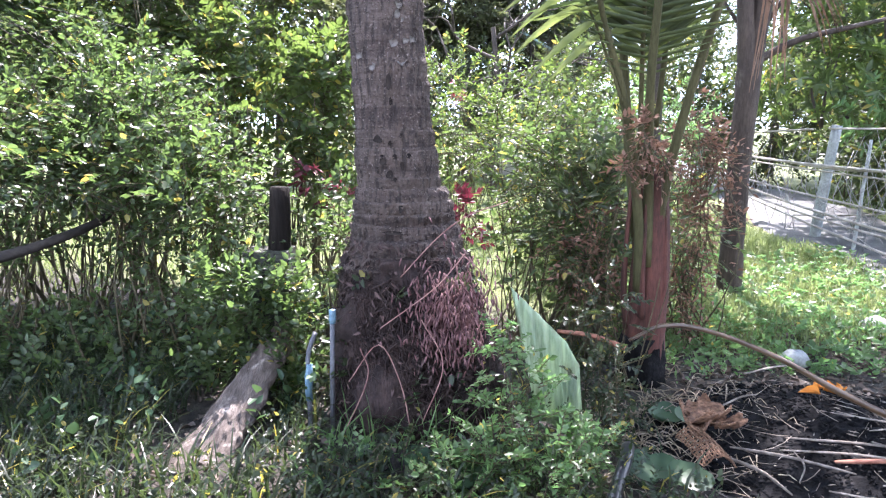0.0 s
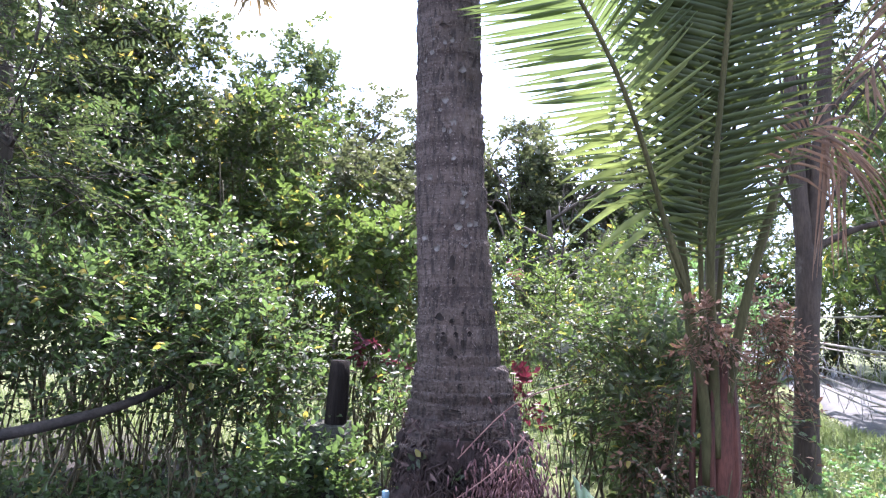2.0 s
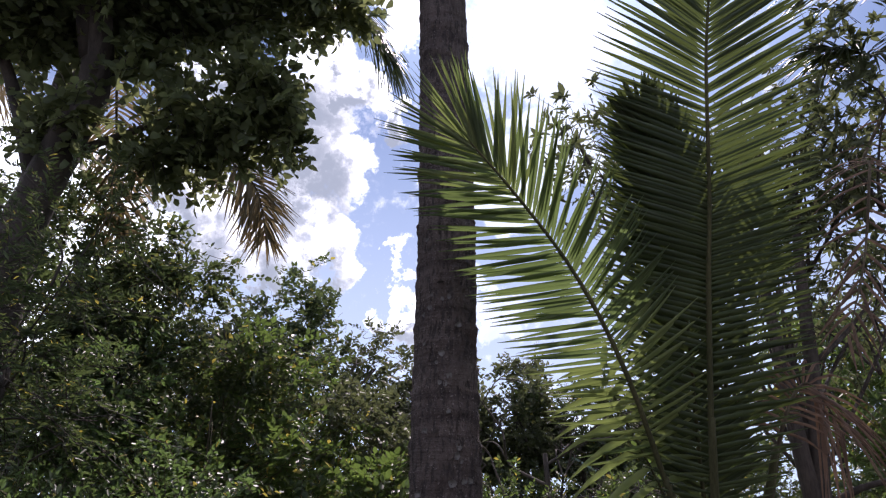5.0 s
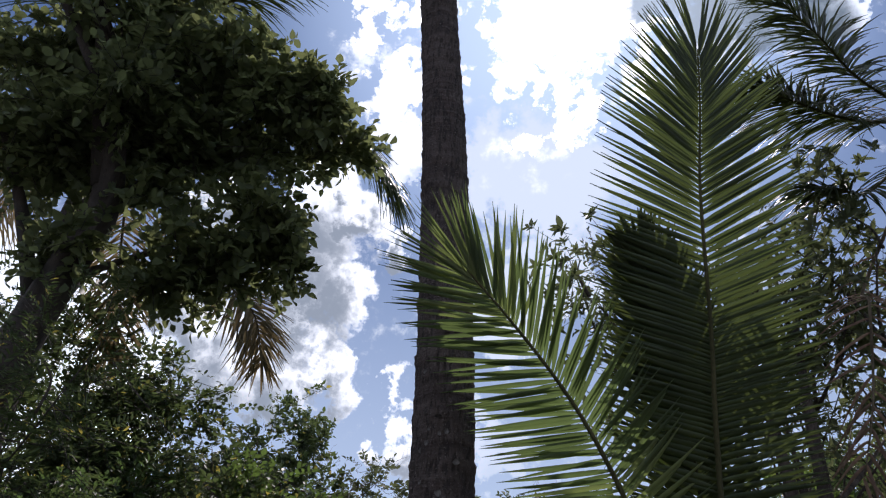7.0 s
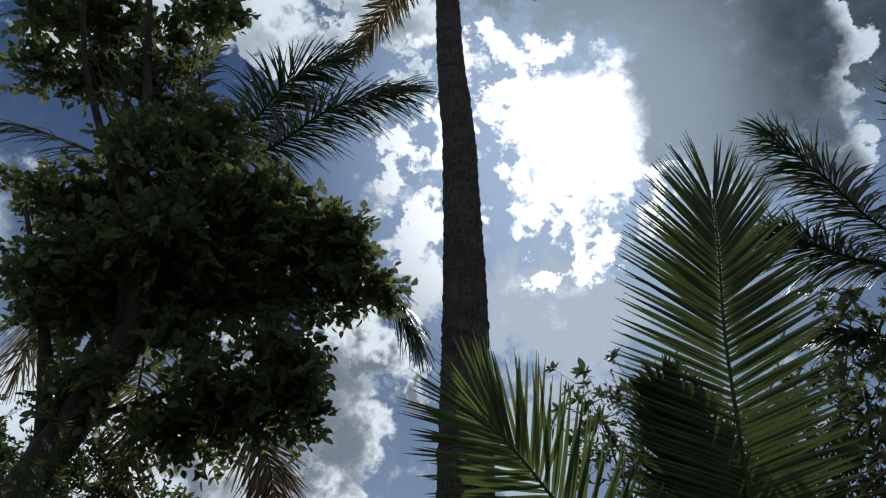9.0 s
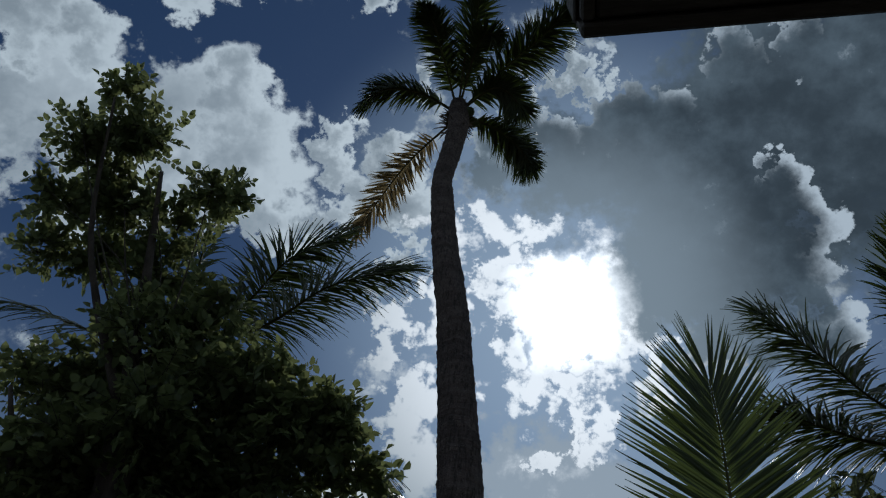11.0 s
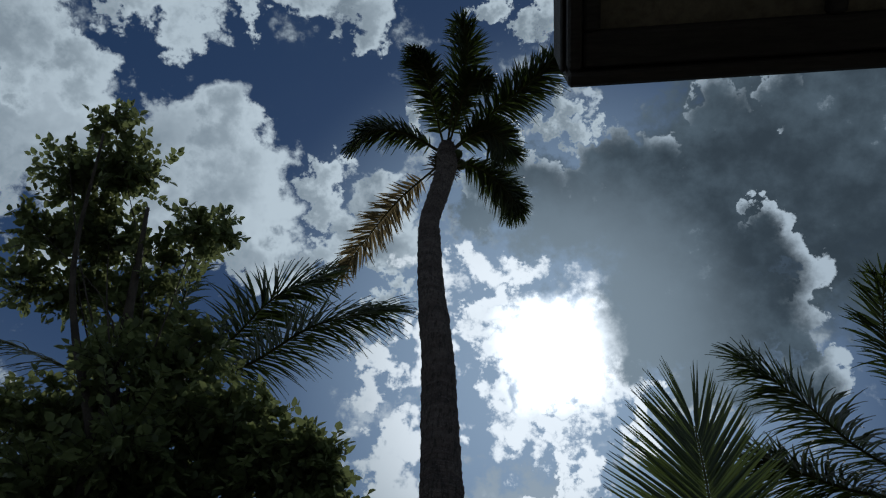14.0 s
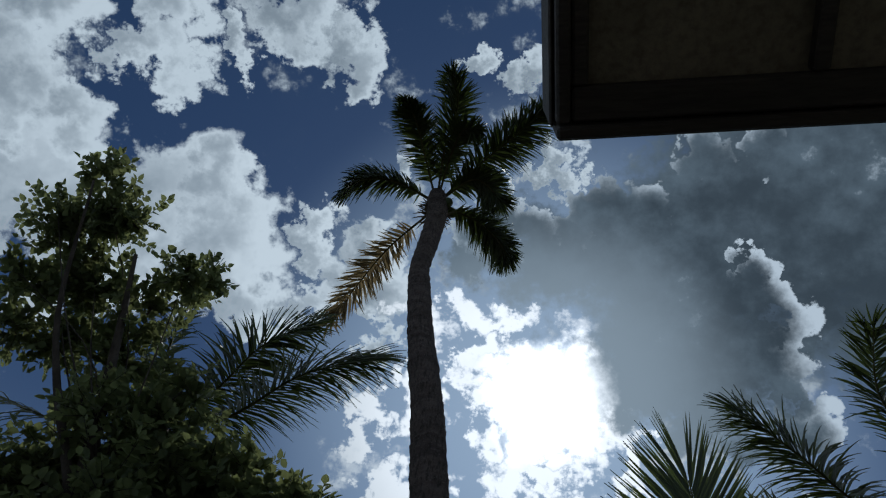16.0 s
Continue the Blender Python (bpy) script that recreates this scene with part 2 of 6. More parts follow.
leaf_thicket = leaf_mat("thicket_leaf", (0.020, 0.034, 0.014), (0.082, 0.118, 0.048), (0.185, 0.305, 0.08), trans=0.45, rough=0.38, gloss=0.5, yellow=0.03)
leaf_vine = leaf_mat("vine_leaf", (0.022, 0.040, 0.012), (0.083, 0.118, 0.036), (0.185, 0.285, 0.06), trans=0.45, gloss=0.5, yellow=0.05)
leaf_far = leaf_mat("far_leaf", (0.024, 0.037, 0.017), (0.070, 0.090, 0.042), (0.14, 0.195, 0.06), gloss=0.4, yellow=0.03)
leaf_olive = leaf_mat("olive_leaf", (0.036, 0.044, 0.022), (0.10, 0.108, 0.055), (0.17, 0.20, 0.08))
leaf_broad = leaf_mat("broad_leaf", (0.055, 0.072, 0.034), (0.112, 0.138, 0.064), (0.27, 0.31, 0.12), trans=0.5, rough=0.45, gloss=0.2)
leaf_bright = leaf_mat("bright_leaf", (0.045, 0.09, 0.034), (0.15, 0.23, 0.085), (0.22, 0.43, 0.13), trans=0.5, gloss=0.55, rough=0.38, yellow=0.02)
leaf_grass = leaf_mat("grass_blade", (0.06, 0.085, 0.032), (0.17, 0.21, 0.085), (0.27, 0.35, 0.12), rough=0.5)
# near weeds and grass: colour darkened in place of overhead shade
leaf_weed_shaded = leaf_mat("weed_leaf_shaded", (0.012, 0.021, 0.010), (0.040, 0.060, 0.025), (0.075, 0.115, 0.035), gloss=0.5, rough=0.38, yellow=0.05)
leaf_round = leaf_mat("round_leaf", (0.026, 0.055, 0.027), (0.065, 0.115, 0.058), (0.11, 0.20, 0.06), trans=0.25, rough=0.4)
leaf_red = leaf_mat("red_leaf", (0.10, 0.025, 0.033), (0.21, 0.04, 0.062), (0.24, 0.04, 0.065), trans=0.3)
leaf_dry = leaf_mat("dry_leaf", (0.12, 0.065, 0.045), (0.34, 0.21, 0.15), (0.32, 0.18, 0.12), trans=0.3, rough=0.7)
leaf_litter = leaf_mat("litter", (0.045, 0.032, 0.025), (0.22, 0.18, 0.145), (0.14, 0.10, 0.065), trans=0.1, rough=0.8)
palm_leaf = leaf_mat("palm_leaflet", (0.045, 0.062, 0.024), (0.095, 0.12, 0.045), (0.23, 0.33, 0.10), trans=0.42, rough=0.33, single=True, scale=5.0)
# darker olive copy for the upright frond, part of its shade in the colour
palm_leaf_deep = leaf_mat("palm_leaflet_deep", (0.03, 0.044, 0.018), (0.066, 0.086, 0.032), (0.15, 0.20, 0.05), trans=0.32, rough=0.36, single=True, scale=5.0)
palm_leaf_tip = leaf_mat("palm_leaflet_pale", (0.10, 0.125, 0.045), (0.20, 0.22, 0.08), (0.31, 0.40, 0.11), trans=0.42, rough=0.33, single=True, scale=5.0)
palm_far = leaf_mat("palm_leaflets_far", (0.03, 0.055, 0.016), (0.08, 0.12, 0.03), (0.16, 0.26, 0.05), trans=0.35, rough=0.35)
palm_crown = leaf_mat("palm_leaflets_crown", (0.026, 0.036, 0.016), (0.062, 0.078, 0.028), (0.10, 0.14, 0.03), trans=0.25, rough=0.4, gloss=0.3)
palm_old = leaf_mat("palm_leaflets_old", (0.08, 0.07, 0.035), (0.26, 0.21, 0.12), (0.36, 0.27, 0.13), trans=0.35, rough=0.5)
palm_dead = leaf_mat("palm_leaflets_dead", (0.10, 0.06, 0.042), (0.27, 0.175, 0.12), (0.24, 0.14, 0.08), trans=0.2, rough=0.7)


def palm_bark_mat():
    """Coconut bark: grey-brown, ring-stained, with fine upright cracks and pale lichen blotches."""
    m, nt = base_mat("palm_bark")
    pos = nt.nodes.new("ShaderNodeTexCoord").outputs["Object"]
    ring = wire(nt, "ShaderNodeTexNoise", Vector=wire(nt, "ShaderNodeMapping", Vector=pos, Scale=(0.8, 0.8, 11.0)).outputs[0], Scale=1.0, Detail=4.0, Roughness=0.6)
    crack = wire(nt, "ShaderNodeTexNoise", Vector=wire(nt, "ShaderNodeMapping", Vector=pos, Scale=(44.0, 44.0, 8.0)).outputs[0], Scale=1.0, Detail=4.0, Roughness=0.6)
    patch = wire(nt, "ShaderNodeTexNoise", Vector=pos, Scale=5.0, Detail=5.0, Roughness=0.65)
    grain = wire(nt, "ShaderNodeTexNoise", Vector=pos, Scale=90.0, Detail=3.0)
    col = mix_rgb(nt, map_range(nt, patch.outputs["Fac"], 0.3, 0.7), (0.074, 0.054, 0.045), (0.140, 0.106, 0.090))
    col = mix_rgb(nt, map_range(nt, ring.outputs["Fac"], 0.38, 0.55, 0.75, 0.0), col, (0.055, 0.037, 0.033))
    col = mix_rgb(nt, map_range(nt, crack.outputs["Fac"], 0.50, 0.61, 0.0, 0.8), col, (0.030, 0.021, 0.018))
    col = mix_rgb(nt, map_range(nt, grain.outputs["Fac"], 0.6, 0.72, 0.0, 0.5), col, (0.36, 0.30, 0.27))
    h = math_node(nt, "SUBTRACT", math_node(nt, "ADD", ring.outputs["Fac"], math_node(nt, "MULTIPLY", grain.outputs["Fac"], 0.3)), math_node(nt, "MULTIPLY", crack.outputs["Fac"], 0.8))
    bp = wire(nt, "ShaderNodeBump", Strength=1.0, Distance=0.07, Height=h)
    p = wire(nt, "ShaderNodeBsdfPrincipled", Roughness=0.9, Normal=bp.outputs[0])
    nt.links.new(col, p.inputs["Base Color"])
    finish(nt, p.outputs[0])
    return m


palm_bark = palm_bark_mat()
root_mat = rough_mat("root_fibre", (0.018, 0.011, 0.010), (0.05, 0.031, 0.027), scale=9.0, stretch=(2, 2, 0.4), bump=0.8, dist=0.03)
hole_mat = rough_mat("dark_hollow", (0.012, 0.009, 0.008), (0.03, 0.022, 0.018), rough=0.95)
bark_brown = rough_mat("tree_bark", (0.034, 0.025, 0.019), (0.075, 0.056, 0.043), (0.105, 0.088, 0.074), scale=6.0, stretch=(1.6, 1.6, 0.35), bump=0.7)
bark_dark = rough_mat("dark_bark", (0.035, 0.028, 0.022), (0.085, 0.068, 0.055), scale=5.0, stretch=(1.5, 1.5, 0.4), bump=0.6)
twig_mat = rough_mat("twig", (0.06, 0.05, 0.03), (0.13, 0.11, 0.06), scale=8.0)
bole_mat = rough_mat("palm_bole", (0.05, 0.022, 0.017), (0.125, 0.048, 0.036), (0.016, 0.012, 0.011), scale=3.6, stretch=(2.5, 2.5, 0.35), bump=0.5)
petiole_mat = rough_mat("petiole", (0.058, 0.057, 0.026), (0.102, 0.094, 0.044), (0.08, 0.047, 0.03), scale=3.0, stretch=(2, 2, 0.4), rough=0.75, bump=0.15, gloss=0.12)
rachis_dead = rough_mat("dead_midrib", (0.08, 0.06, 0.04), (0.17, 0.14, 0.095), scale=4.0, rough=0.85, bump=0.2, gloss=0.1)
char_mat = rough_mat("charcoal", (0.004, 0.004, 0.0045), (0.012, 0.012, 0.013), (0.035, 0.034, 0.034), scale=9.0, rough=0.85, bump=0.8, gloss=0.1)

# ---- building helpers ----
R = np.random.default_rng(7)
UP = np.array((0.0, 0.0, 1.0))


def unit(a):
    return a / np.maximum(np.linalg.norm(a, axis=-1, keepdims=True), 1e-9)


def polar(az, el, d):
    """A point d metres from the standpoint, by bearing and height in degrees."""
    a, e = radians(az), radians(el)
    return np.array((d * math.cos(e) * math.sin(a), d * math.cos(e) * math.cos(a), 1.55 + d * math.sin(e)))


def mesh_of(name, V, F, smooth=False):
    """A mesh from vertex rows and faces; F is a list of index arrays, all faces of one array having the same corners."""
    me = bpy.data.meshes.new(name)
    V = np.asarray(V, dtype=np.float32)
    F = [np.asarray(f, dtype=np.int32) for f in F if len(f)]
    loops = np.concatenate([f.ravel() for f in F])
    sizes = np.concatenate([np.full(len(f), f.shape[1], dtype=np.int32) for f in F])
    me.vertices.add(len(V))
    me.vertices.foreach_set("co", V.ravel())
    me.loops.add(len(loops))
    me.loops.foreach_set("vertex_index", loops)
    me.polygons.add(len(sizes))
    me.polygons.foreach_set("loop_start", np.concatenate(([0], np.cumsum(sizes)[:-1])).astype(np.int32))
    me.polygons.foreach_set("loop_total", sizes)
    if smooth:
        me.polygons.foreach_set("use_smooth", np.ones(len(sizes), dtype=bool))
    me.update(calc_edges=True)
    return me


def part(name, data, mat, parent=None, label=""):
    """Links a mesh, or a bmesh, as one object under a thing."""
    if isinstance(data, bmesh.types.BMesh):
        me = bpy.data.meshes.new(name)
        data.to_mesh(me)
        data.free()
        data = me
    ob = new(name, data)
    if mat and not data.materials:
        data.materials.append(mat)
    ob.parent = parent
    return tagged(ob, label)


def thing(name, label, category, at=(0, 0, 0), group="", kind=""):
    ob = new(name)
    ob.location = at
    ob.empty_display_size = 0.1
    return tagged(ob, label, category, group, kind)


def local(V, root):
    return np.asarray(V) - np.array(root.location) if root is not None else np.asarray(V)


def curve_pts(ctrl, n):
    """n points along a smooth curve through the control points (Catmull-Rom)."""
    P = np.asarray(ctrl, dtype=float)
    P = np.vstack((2 * P[0] - P[1], P, 2 * P[-1] - P[-2]))
    u = np.linspace(0, len(P) - 3 - 1e-6, n)
    i = u.astype(int)
    t = (u - i)[:, None]
    a, b, c, d = P[i], P[i + 1], P[i + 2], P[i + 3]
    return 0.5 * (2 * b + (c - a) * t + (2 * a - 5 * b + 4 * c - d) * t * t + (3 * b - a - 3 * c + d) * t ** 3)


def tube(P, r, sides=8, squash=1.0, rough=0.0, rng=None, caps=True):
    """A tube along the points P with radii r: vertices and faces."""
    P = np.asarray(P, dtype=float)
    n = len(P)
    r = np.broadcast_to(np.asarray(r, dtype=float), (n,))
    T = unit(np.gradient(P, axis=0))
    ref = np.array((1.0, 0.0, 0.0)) if abs(T[:, 0]).mean() < 0.8 else np.array((0.0, 0.0, 1.0))
    A = unit(np.cross(T, ref))
    B = np.cross(T, A)
    ang = np.linspace(0, 2 * np.pi, sides, endpoint=False)
    rr = np.repeat(r[:, None], sides, 1)
    if rough and rng is not None:
        rr = rr * (1 + rough * rng.uniform(-1, 1, rr.shape))
    V = P[:, None] + rr[..., None] * (np.cos(ang)[None, :, None] * A[:, None] + squash * np.sin(ang)[None, :, None] * B[:, None])
    i = np.arange(n - 1)[:, None] * sides
    j = np.arange(sides)[None]
    k = (np.arange(sides)[None] + 1) % sides
    F = [np.stack((i + j, i + sides + j, i + sides + k, i + k), -1).reshape(-1, 4)]
    if caps:
        F += [np.arange(sides)[None, ::1], (n - 1) * sides + np.arange(sides)[None, ::-1]]
    return V.reshape(-1, 3), F


class Pile:
    """Collects pieces of geometry into one mesh."""

    def __init__(self):
        self.V, self.F, self.n = [], {}, 0

    def add(self, V, F):
        for f in F:
            f = np.asarray(f)
            self.F.setdefault(f.shape[1], []).append(f + self.n)
        self.V.append(np.asarray(V, dtype=float))
        self.n += len(V)
        return self

    def mesh(self, name, root=None, smooth=False):
        return mesh_of(name, local(np.vstack(self.V), root), [np.vstack(f) for f in self.F.values()], smooth)


def leaves(P, D, N, L, W, fold=0.18, droop=0.12):
    """Leaf blades of six corners: base P, direction D, face normal N, length L, width W."""
    D = unit(D)
    S = unit(np.cross(D, N))
    N = np.cross(S, D)
    L = np.broadcast_to(L, (len(P),))[:, None]
    W = np.broadcast_to(W, (len(P),))[:, None]
    up = N * (W * fold)
    V = np.stack((P, P + D * L * 0.32 + S * W * 0.5 + up, P + D * L * 0.7 + S * W * 0.38 + up * 0.6 - N * L * droop * 0.4,
                  P + D * L - N * L * droop, P + D * L * 0.7 - S * W * 0.38 + up * 0.6 - N * L * droop * 0.4, P + D * L * 0.32 - S * W * 0.5 + up), 1)
    b = np.arange(len(P))[:, None] * 6
    F = np.vstack((b + np.array((0, 1, 2, 3)), b + np.array((0, 3, 4, 5))))
    return V.reshape(-1, 3), [F]


def rods(A, B, r):
    """Thin three-sided rods from A to B."""
    T = unit(B - A)
    X = unit(np.cross(T, np.where(np.abs(T[:, 2:3]) > 0.9, np.array((1.0, 0, 0)), UP)))
    Y = np.cross(T, X)
    r = np.broadcast_to(r, (len(A),))[:, None]
    V = []
    for k in range(3):
        o = (math.cos(k * 2.094) * X + math.sin(k * 2.094) * Y) * r
        V += [A + o, B + o * 0.5]
    V = np.stack(V, 1)
    b = np.arange(len(A))[:, None] * 6
    return V.reshape(-1, 3), [np.vstack((b + np.array((0, 1, 3, 2)), b + np.array((2, 3, 5, 4)), b + np.array((4, 5, 1, 0))))]


def sprays(rng, C, D, n, twig, leaf, width, flat=0.5, sag=0.25, whorl=False):
    """Leafy twigs from C along D: leaves in two ranks along the twig, or in a whorl at its end."""
    S = len(C)
    D = unit(D)
    tl = twig * rng.uniform(0.6, 1.3, S)[:, None]
    U = unit(UP * 1.0 + rng.normal(0, flat, (S, 3)))
    side = unit(np.cross(D, U))
    P, Q, N = [], [], []
    for k in range(n):
        t = (k + 0.6) / n
        if whorl:
            t = 0.75 + 0.25 * t
            a = k * 2.4 + rng.uniform(0, 0.6, S)[:, None]
            d = unit(D * 0.45 + side * np.cos(a) + np.cross(side, D) * np.sin(a) + rng.normal(0, 0.12, (S, 3)))
            nn = unit(D + rng.normal(0, 0.25, (S, 3)))
        else:
            sg = (1 if k % 2 else -1) if k < n - 1 else 0
            d = unit(D * (0.55 if sg else 1.0) + side * sg + rng.normal(0, 0.28, (S, 3)))
            nn = unit(U + rng.normal(0, 0.45, (S, 3)))
        P.append(C + D * tl * t - UP * sag * tl * t * t)
        Q.append(d)
        N.append(nn)
    P, Q, N = np.vstack(P), np.vstack(Q), np.vstack(N)
    sz = rng.uniform(0.6, 1.25, len(P))
    return leaves(P, Q, N, leaf * sz, width * sz * rng.uniform(0.8, 1.2, len(P))), rods(C, C + D * tl * 0.95 - UP * sag * tl * 0.9, 0.004)


def in_lumps(rng, lumps, n, shell=0.45):
    """n points in and near the skin of uneven ellipsoids ((centre), radius or (rx, ry, rz)), with outward directions."""
    vol = np.array([np.prod(np.broadcast_to(r, 3)) ** 0.66 for _, r in lumps])
    pick = rng.choice(len(lumps), n, p=vol / vol.sum())
    cen = np.array([c for c, _ in lumps])[pick]
    rad = np.array([np.broadcast_to(r, 3) for _, r in lumps])[pick]
    d = unit(rng.normal(0, 1, (n, 3)))
    rr = rng.uniform(shell, 1.0, n)[:, None] * (1 + 0.22 * np.sin(d[:, :1] * 5 + pick[:, None]) * np.cos(d[:, 1:2] * 4 + pick[:, None] * 2) + 0.12 * rng.normal(0, 1, (n, 1)))
    return cen + d * rad * rr, unit(d + np.array((0, 0, 0.25)) + rng.normal(0, 0.35, (n, 3)))


def plant(name, label, category, base, lumps, mat, n, per=9, twig=0.28, leaf=0.055, width=0.03, stems=6, stem_r=0.012, seed=1, bark=None,
          flat=0.5, sag=0.25, shell=0.45, whorl=False, group="", clump=0, trunk=None, limbs=()):
    """A shrub or tree: trunk and limbs, thin stems reaching into the crown, and leafy twigs."""
    rng = np.random.default_rng(seed)
    root = thing(name, label, category, base, group)
    bark = bark or twig_mat
    if trunk is not None:
        P, r = trunk
        pts = curve_pts(P, 26)
        rad = np.interp(np.linspace(0, 1, 26), np.linspace(0, 1, len(r)), r)
        V, F = tube(pts, rad, 14, rough=0.06, rng=rng)
        part("trunk", mesh_of("trunk", local(V, root), F, True), bark, root)
    for P, r in limbs:
        pts = curve_pts(P, 14)
        V, F = tube(pts, np.interp(np.linspace(0, 1, 14), np.linspace(0, 1, len(r)), r), 8, rough=0.08, rng=rng)
        part("limb", mesh_of("limb", local(V, root), F, True), bark, root)
    start = np.array(base, dtype=float) if trunk is None else None
    for k in range(stems):
        c, r = lumps[k % len(lumps)]
        end = np.array(c) + rng.uniform(-0.7, 0.7, 3) * np.broadcast_to(r, 3)
        if start is not None:
            s = start + np.array((*rng.normal(0, 0.25, 2), 0)) * min(1.0, np.max(r))
        else:
            s = np.array(trunk[0][-1]) if rng.random() < 0.5 else np.array(c) - np.array((0, 0, np.broadcast_to(r, 3)[2]))
        mid = (s + end) / 2 + rng.normal(0, 0.12, 3) * np.linalg.norm(end - s) * 0.6
        pts = curve_pts((s, mid, end), 8)
        V, F = tube(pts, np.linspace(stem_r * rng.uniform(0.7, 1.3), stem_r * 0.3, 8), 5)
        part("stem", mesh_of("stem", local(V, root), F, True), bark, root)
    if clump:
        # break each mass into small leafy clumps with gaps between
        small = []
        for c, r in lumps:
            r = np.broadcast_to(r, 3)
            for _ in range(max(3, int(clump * r.max()))):
                d = unit(rng.normal(0, 1, 3))
                q = np.array(c) + d * r * rng.uniform(0.35, 0.95)
                k = rng.uniform(0.16, 0.34) * (0.5 + 0.5 * r.max())
                small.append((q, (k * 1.25, k * 1.25, k * 0.75)))
        lumps = small
    C, D = in_lumps(rng, lumps, n, shell)
    C[:, 2] = np.maximum(C[:, 2], 0.04)
    lv, tw = sprays(rng, C, D, per, twig, leaf, width, flat, sag, whorl)
    tagged(part("twig_tangle", mesh_of("twig_tangle", local(tw[0], root), tw[1]), bark, root), kind="stuff")
    me = mesh_of("foliage", local(lv[0], root), lv[1])
    tagged(part("foliage", me, mat, root), kind="stuff")
    return root


# ---- palm parts ----
LEAFLET_S = np.array((0.0, 0.12, 0.4, 0.7, 0.9, 1.0))
LEAFLET_W = np.array((0.5, 0.95, 1.0, 0.62, 0.28, 0.03))


def leaflet_template(sag):
    V = []
    for s, w in zip(LEAFLET_S, LEAFLET_W):
        z = -sag * s * s
        V += [(s, w * 0.5, z + 0.0), (s, 0, z + 0.25), (s, -w * 0.5, z)]
    F = []
    for i in range(len(LEAFLET_S) - 1):
        a = i * 3
        F += [(a, a + 1, a + 4, a + 3), (a + 1, a + 2, a + 5, a + 4)]
    return np.array(V), np.array(F)


def leaflet_frames(rng, ctrl, face, per_side, length, sweep=(68, 28), start=0.2, lift=0.15, jitter=0.06, prof=None, bend=1.9):
    """Where the leaflets of a frond sit: rows of base, direction, normal, length; and the midrib's points."""
    pts = curve_pts(ctrl, 300)
    T = unit(np.gradient(pts, axis=0))
    face = unit(np.array(face, dtype=float))
    N = unit(face - (T @ face)[:, None] * T)
    S = np.cross(T, N)
    out = []
    for sg in (-1, 1):
        for k in range(per_side):
            u = ((k + 0.5 + rng.uniform(-0.2, 0.2)) / per_side) ** 0.9
            f = start + (1 - start) * u
            i = min(299, int(f * 299.99))
            a = radians(sweep[0] + (sweep[1] - sweep[0]) * u ** bend) + rng.normal(0, jitter * (1 + 2.5 * u ** 4))
            d = unit(T[i] * math.cos(a) + S[i] * sg * math.sin(a) + N[i] * (lift + rng.normal(0, jitter)))
            L = length * (prof(u) if prof else (0.55 + 1.6 * u * (1 - u) * 1.25)) * rng.uniform(0.9, 1.08)
            out.append((pts[i] + S[i] * sg * 0.006, d, N[i], L, u))
    return out, pts


def frond(parent, ctrl, face, per_side, length, width, mat, rib_r=0.02, rib_mat=None, sag=0.12, droop=0.1, rng=None, label="", single=None, **kw):
    """A palm leaf: midrib with two ranks of leaflets; single: leaflets as pieces of their own in (material, pale material)."""
    rng = rng or R
    rows, pts = leaflet_frames(rng, ctrl, face, per_side, length, **kw)
    V, F = tube(pts[::6], np.linspace(rib_r, rib_r * 0.22, len(pts[::6])), 7, squash=0.75)
    rib = part("frond", mesh_of("frond_midrib", local(V, parent), F, True), rib_mat or petiole_mat, parent, label)
    tv, tf = leaflet_template(sag)
    if single:
        kinds = []
        for s, m in zip((0.07, 0.10, 0.13, 0.18), (single[0], single[0], single[0], single[1])):
            v, f = leaflet_template(s)
            me = mesh_of("leaflet", v, [f])
            me.vertices.foreach_set("co", (v * np.array((1, width / length, 0)) + np.array([(0, 0, -s * p[0] ** 2 + (width / length * 0.3 if abs(p[1]) < 1e-6 else 0)) for p in v])).astype(np.float32).ravel())
            me.materials.append(m)
            kinds.append(me)
        for b, d, nrm, L, u in rows:
            # lowest leaflets also take the pale tone, in place of sun on them
            k = 3 if u > 0.86 or (u > 0.6 and rng.random() < 0.4) or (u < 0.22 and rng.random() < 0.75) else int(rng.integers(0, 3))
            y = unit(np.cross(nrm, d))
            z = np.cross(d, y)
            ob = new("leaflet", kinds[k])
            o = local(b, parent)
            y, z = y * (1 - 0.5 * u ** 3), z * (1 - 0.3 * u ** 3)
            ob.matrix_basis = Matrix(((d[0] * L, y[0] * L, z[0] * L, o[0]), (d[1] * L, y[1] * L, z[1] * L, o[1]), (d[2] * L, y[2] * L, z[2] * L, o[2]), (0, 0, 0, 1)))
            ob.parent = rib
        return rib
    VV, FF, off = [], [], 0
    for b, d, nrm, L, u in rows:
        y = unit(np.cross(nrm, d))
        z = np.cross(d, y)
        loc = tv * np.array((L, width, 0)) + 0
        zz = (-sag * tv[:, 0] ** 2 * L + np.where(np.abs(tv[:, 1]) < 1e-6, width * 0.3, 0))
        v = b + loc[:, :1] * d + loc[:, 1:2] * y + zz[:, None] * z
        v[:, 2] -= droop * L * tv[:, 0] ** 2
        VV.append(v)
        FF.append(tf + off)
        off += len(v)
    tagged(part("frond_blade", mesh_of("frond_blade", local(np.vstack(VV), parent), [np.vstack(FF)]), mat, rib), kind="stuff")
    return rib

# ---- ground ----
def height(x, y):
    return 0.05 * np.sin(x * 1.3 + 0.5) * np.cos(y * 0.9) + 0.025 * np.sin(x * 3.7 + y * 2.1)


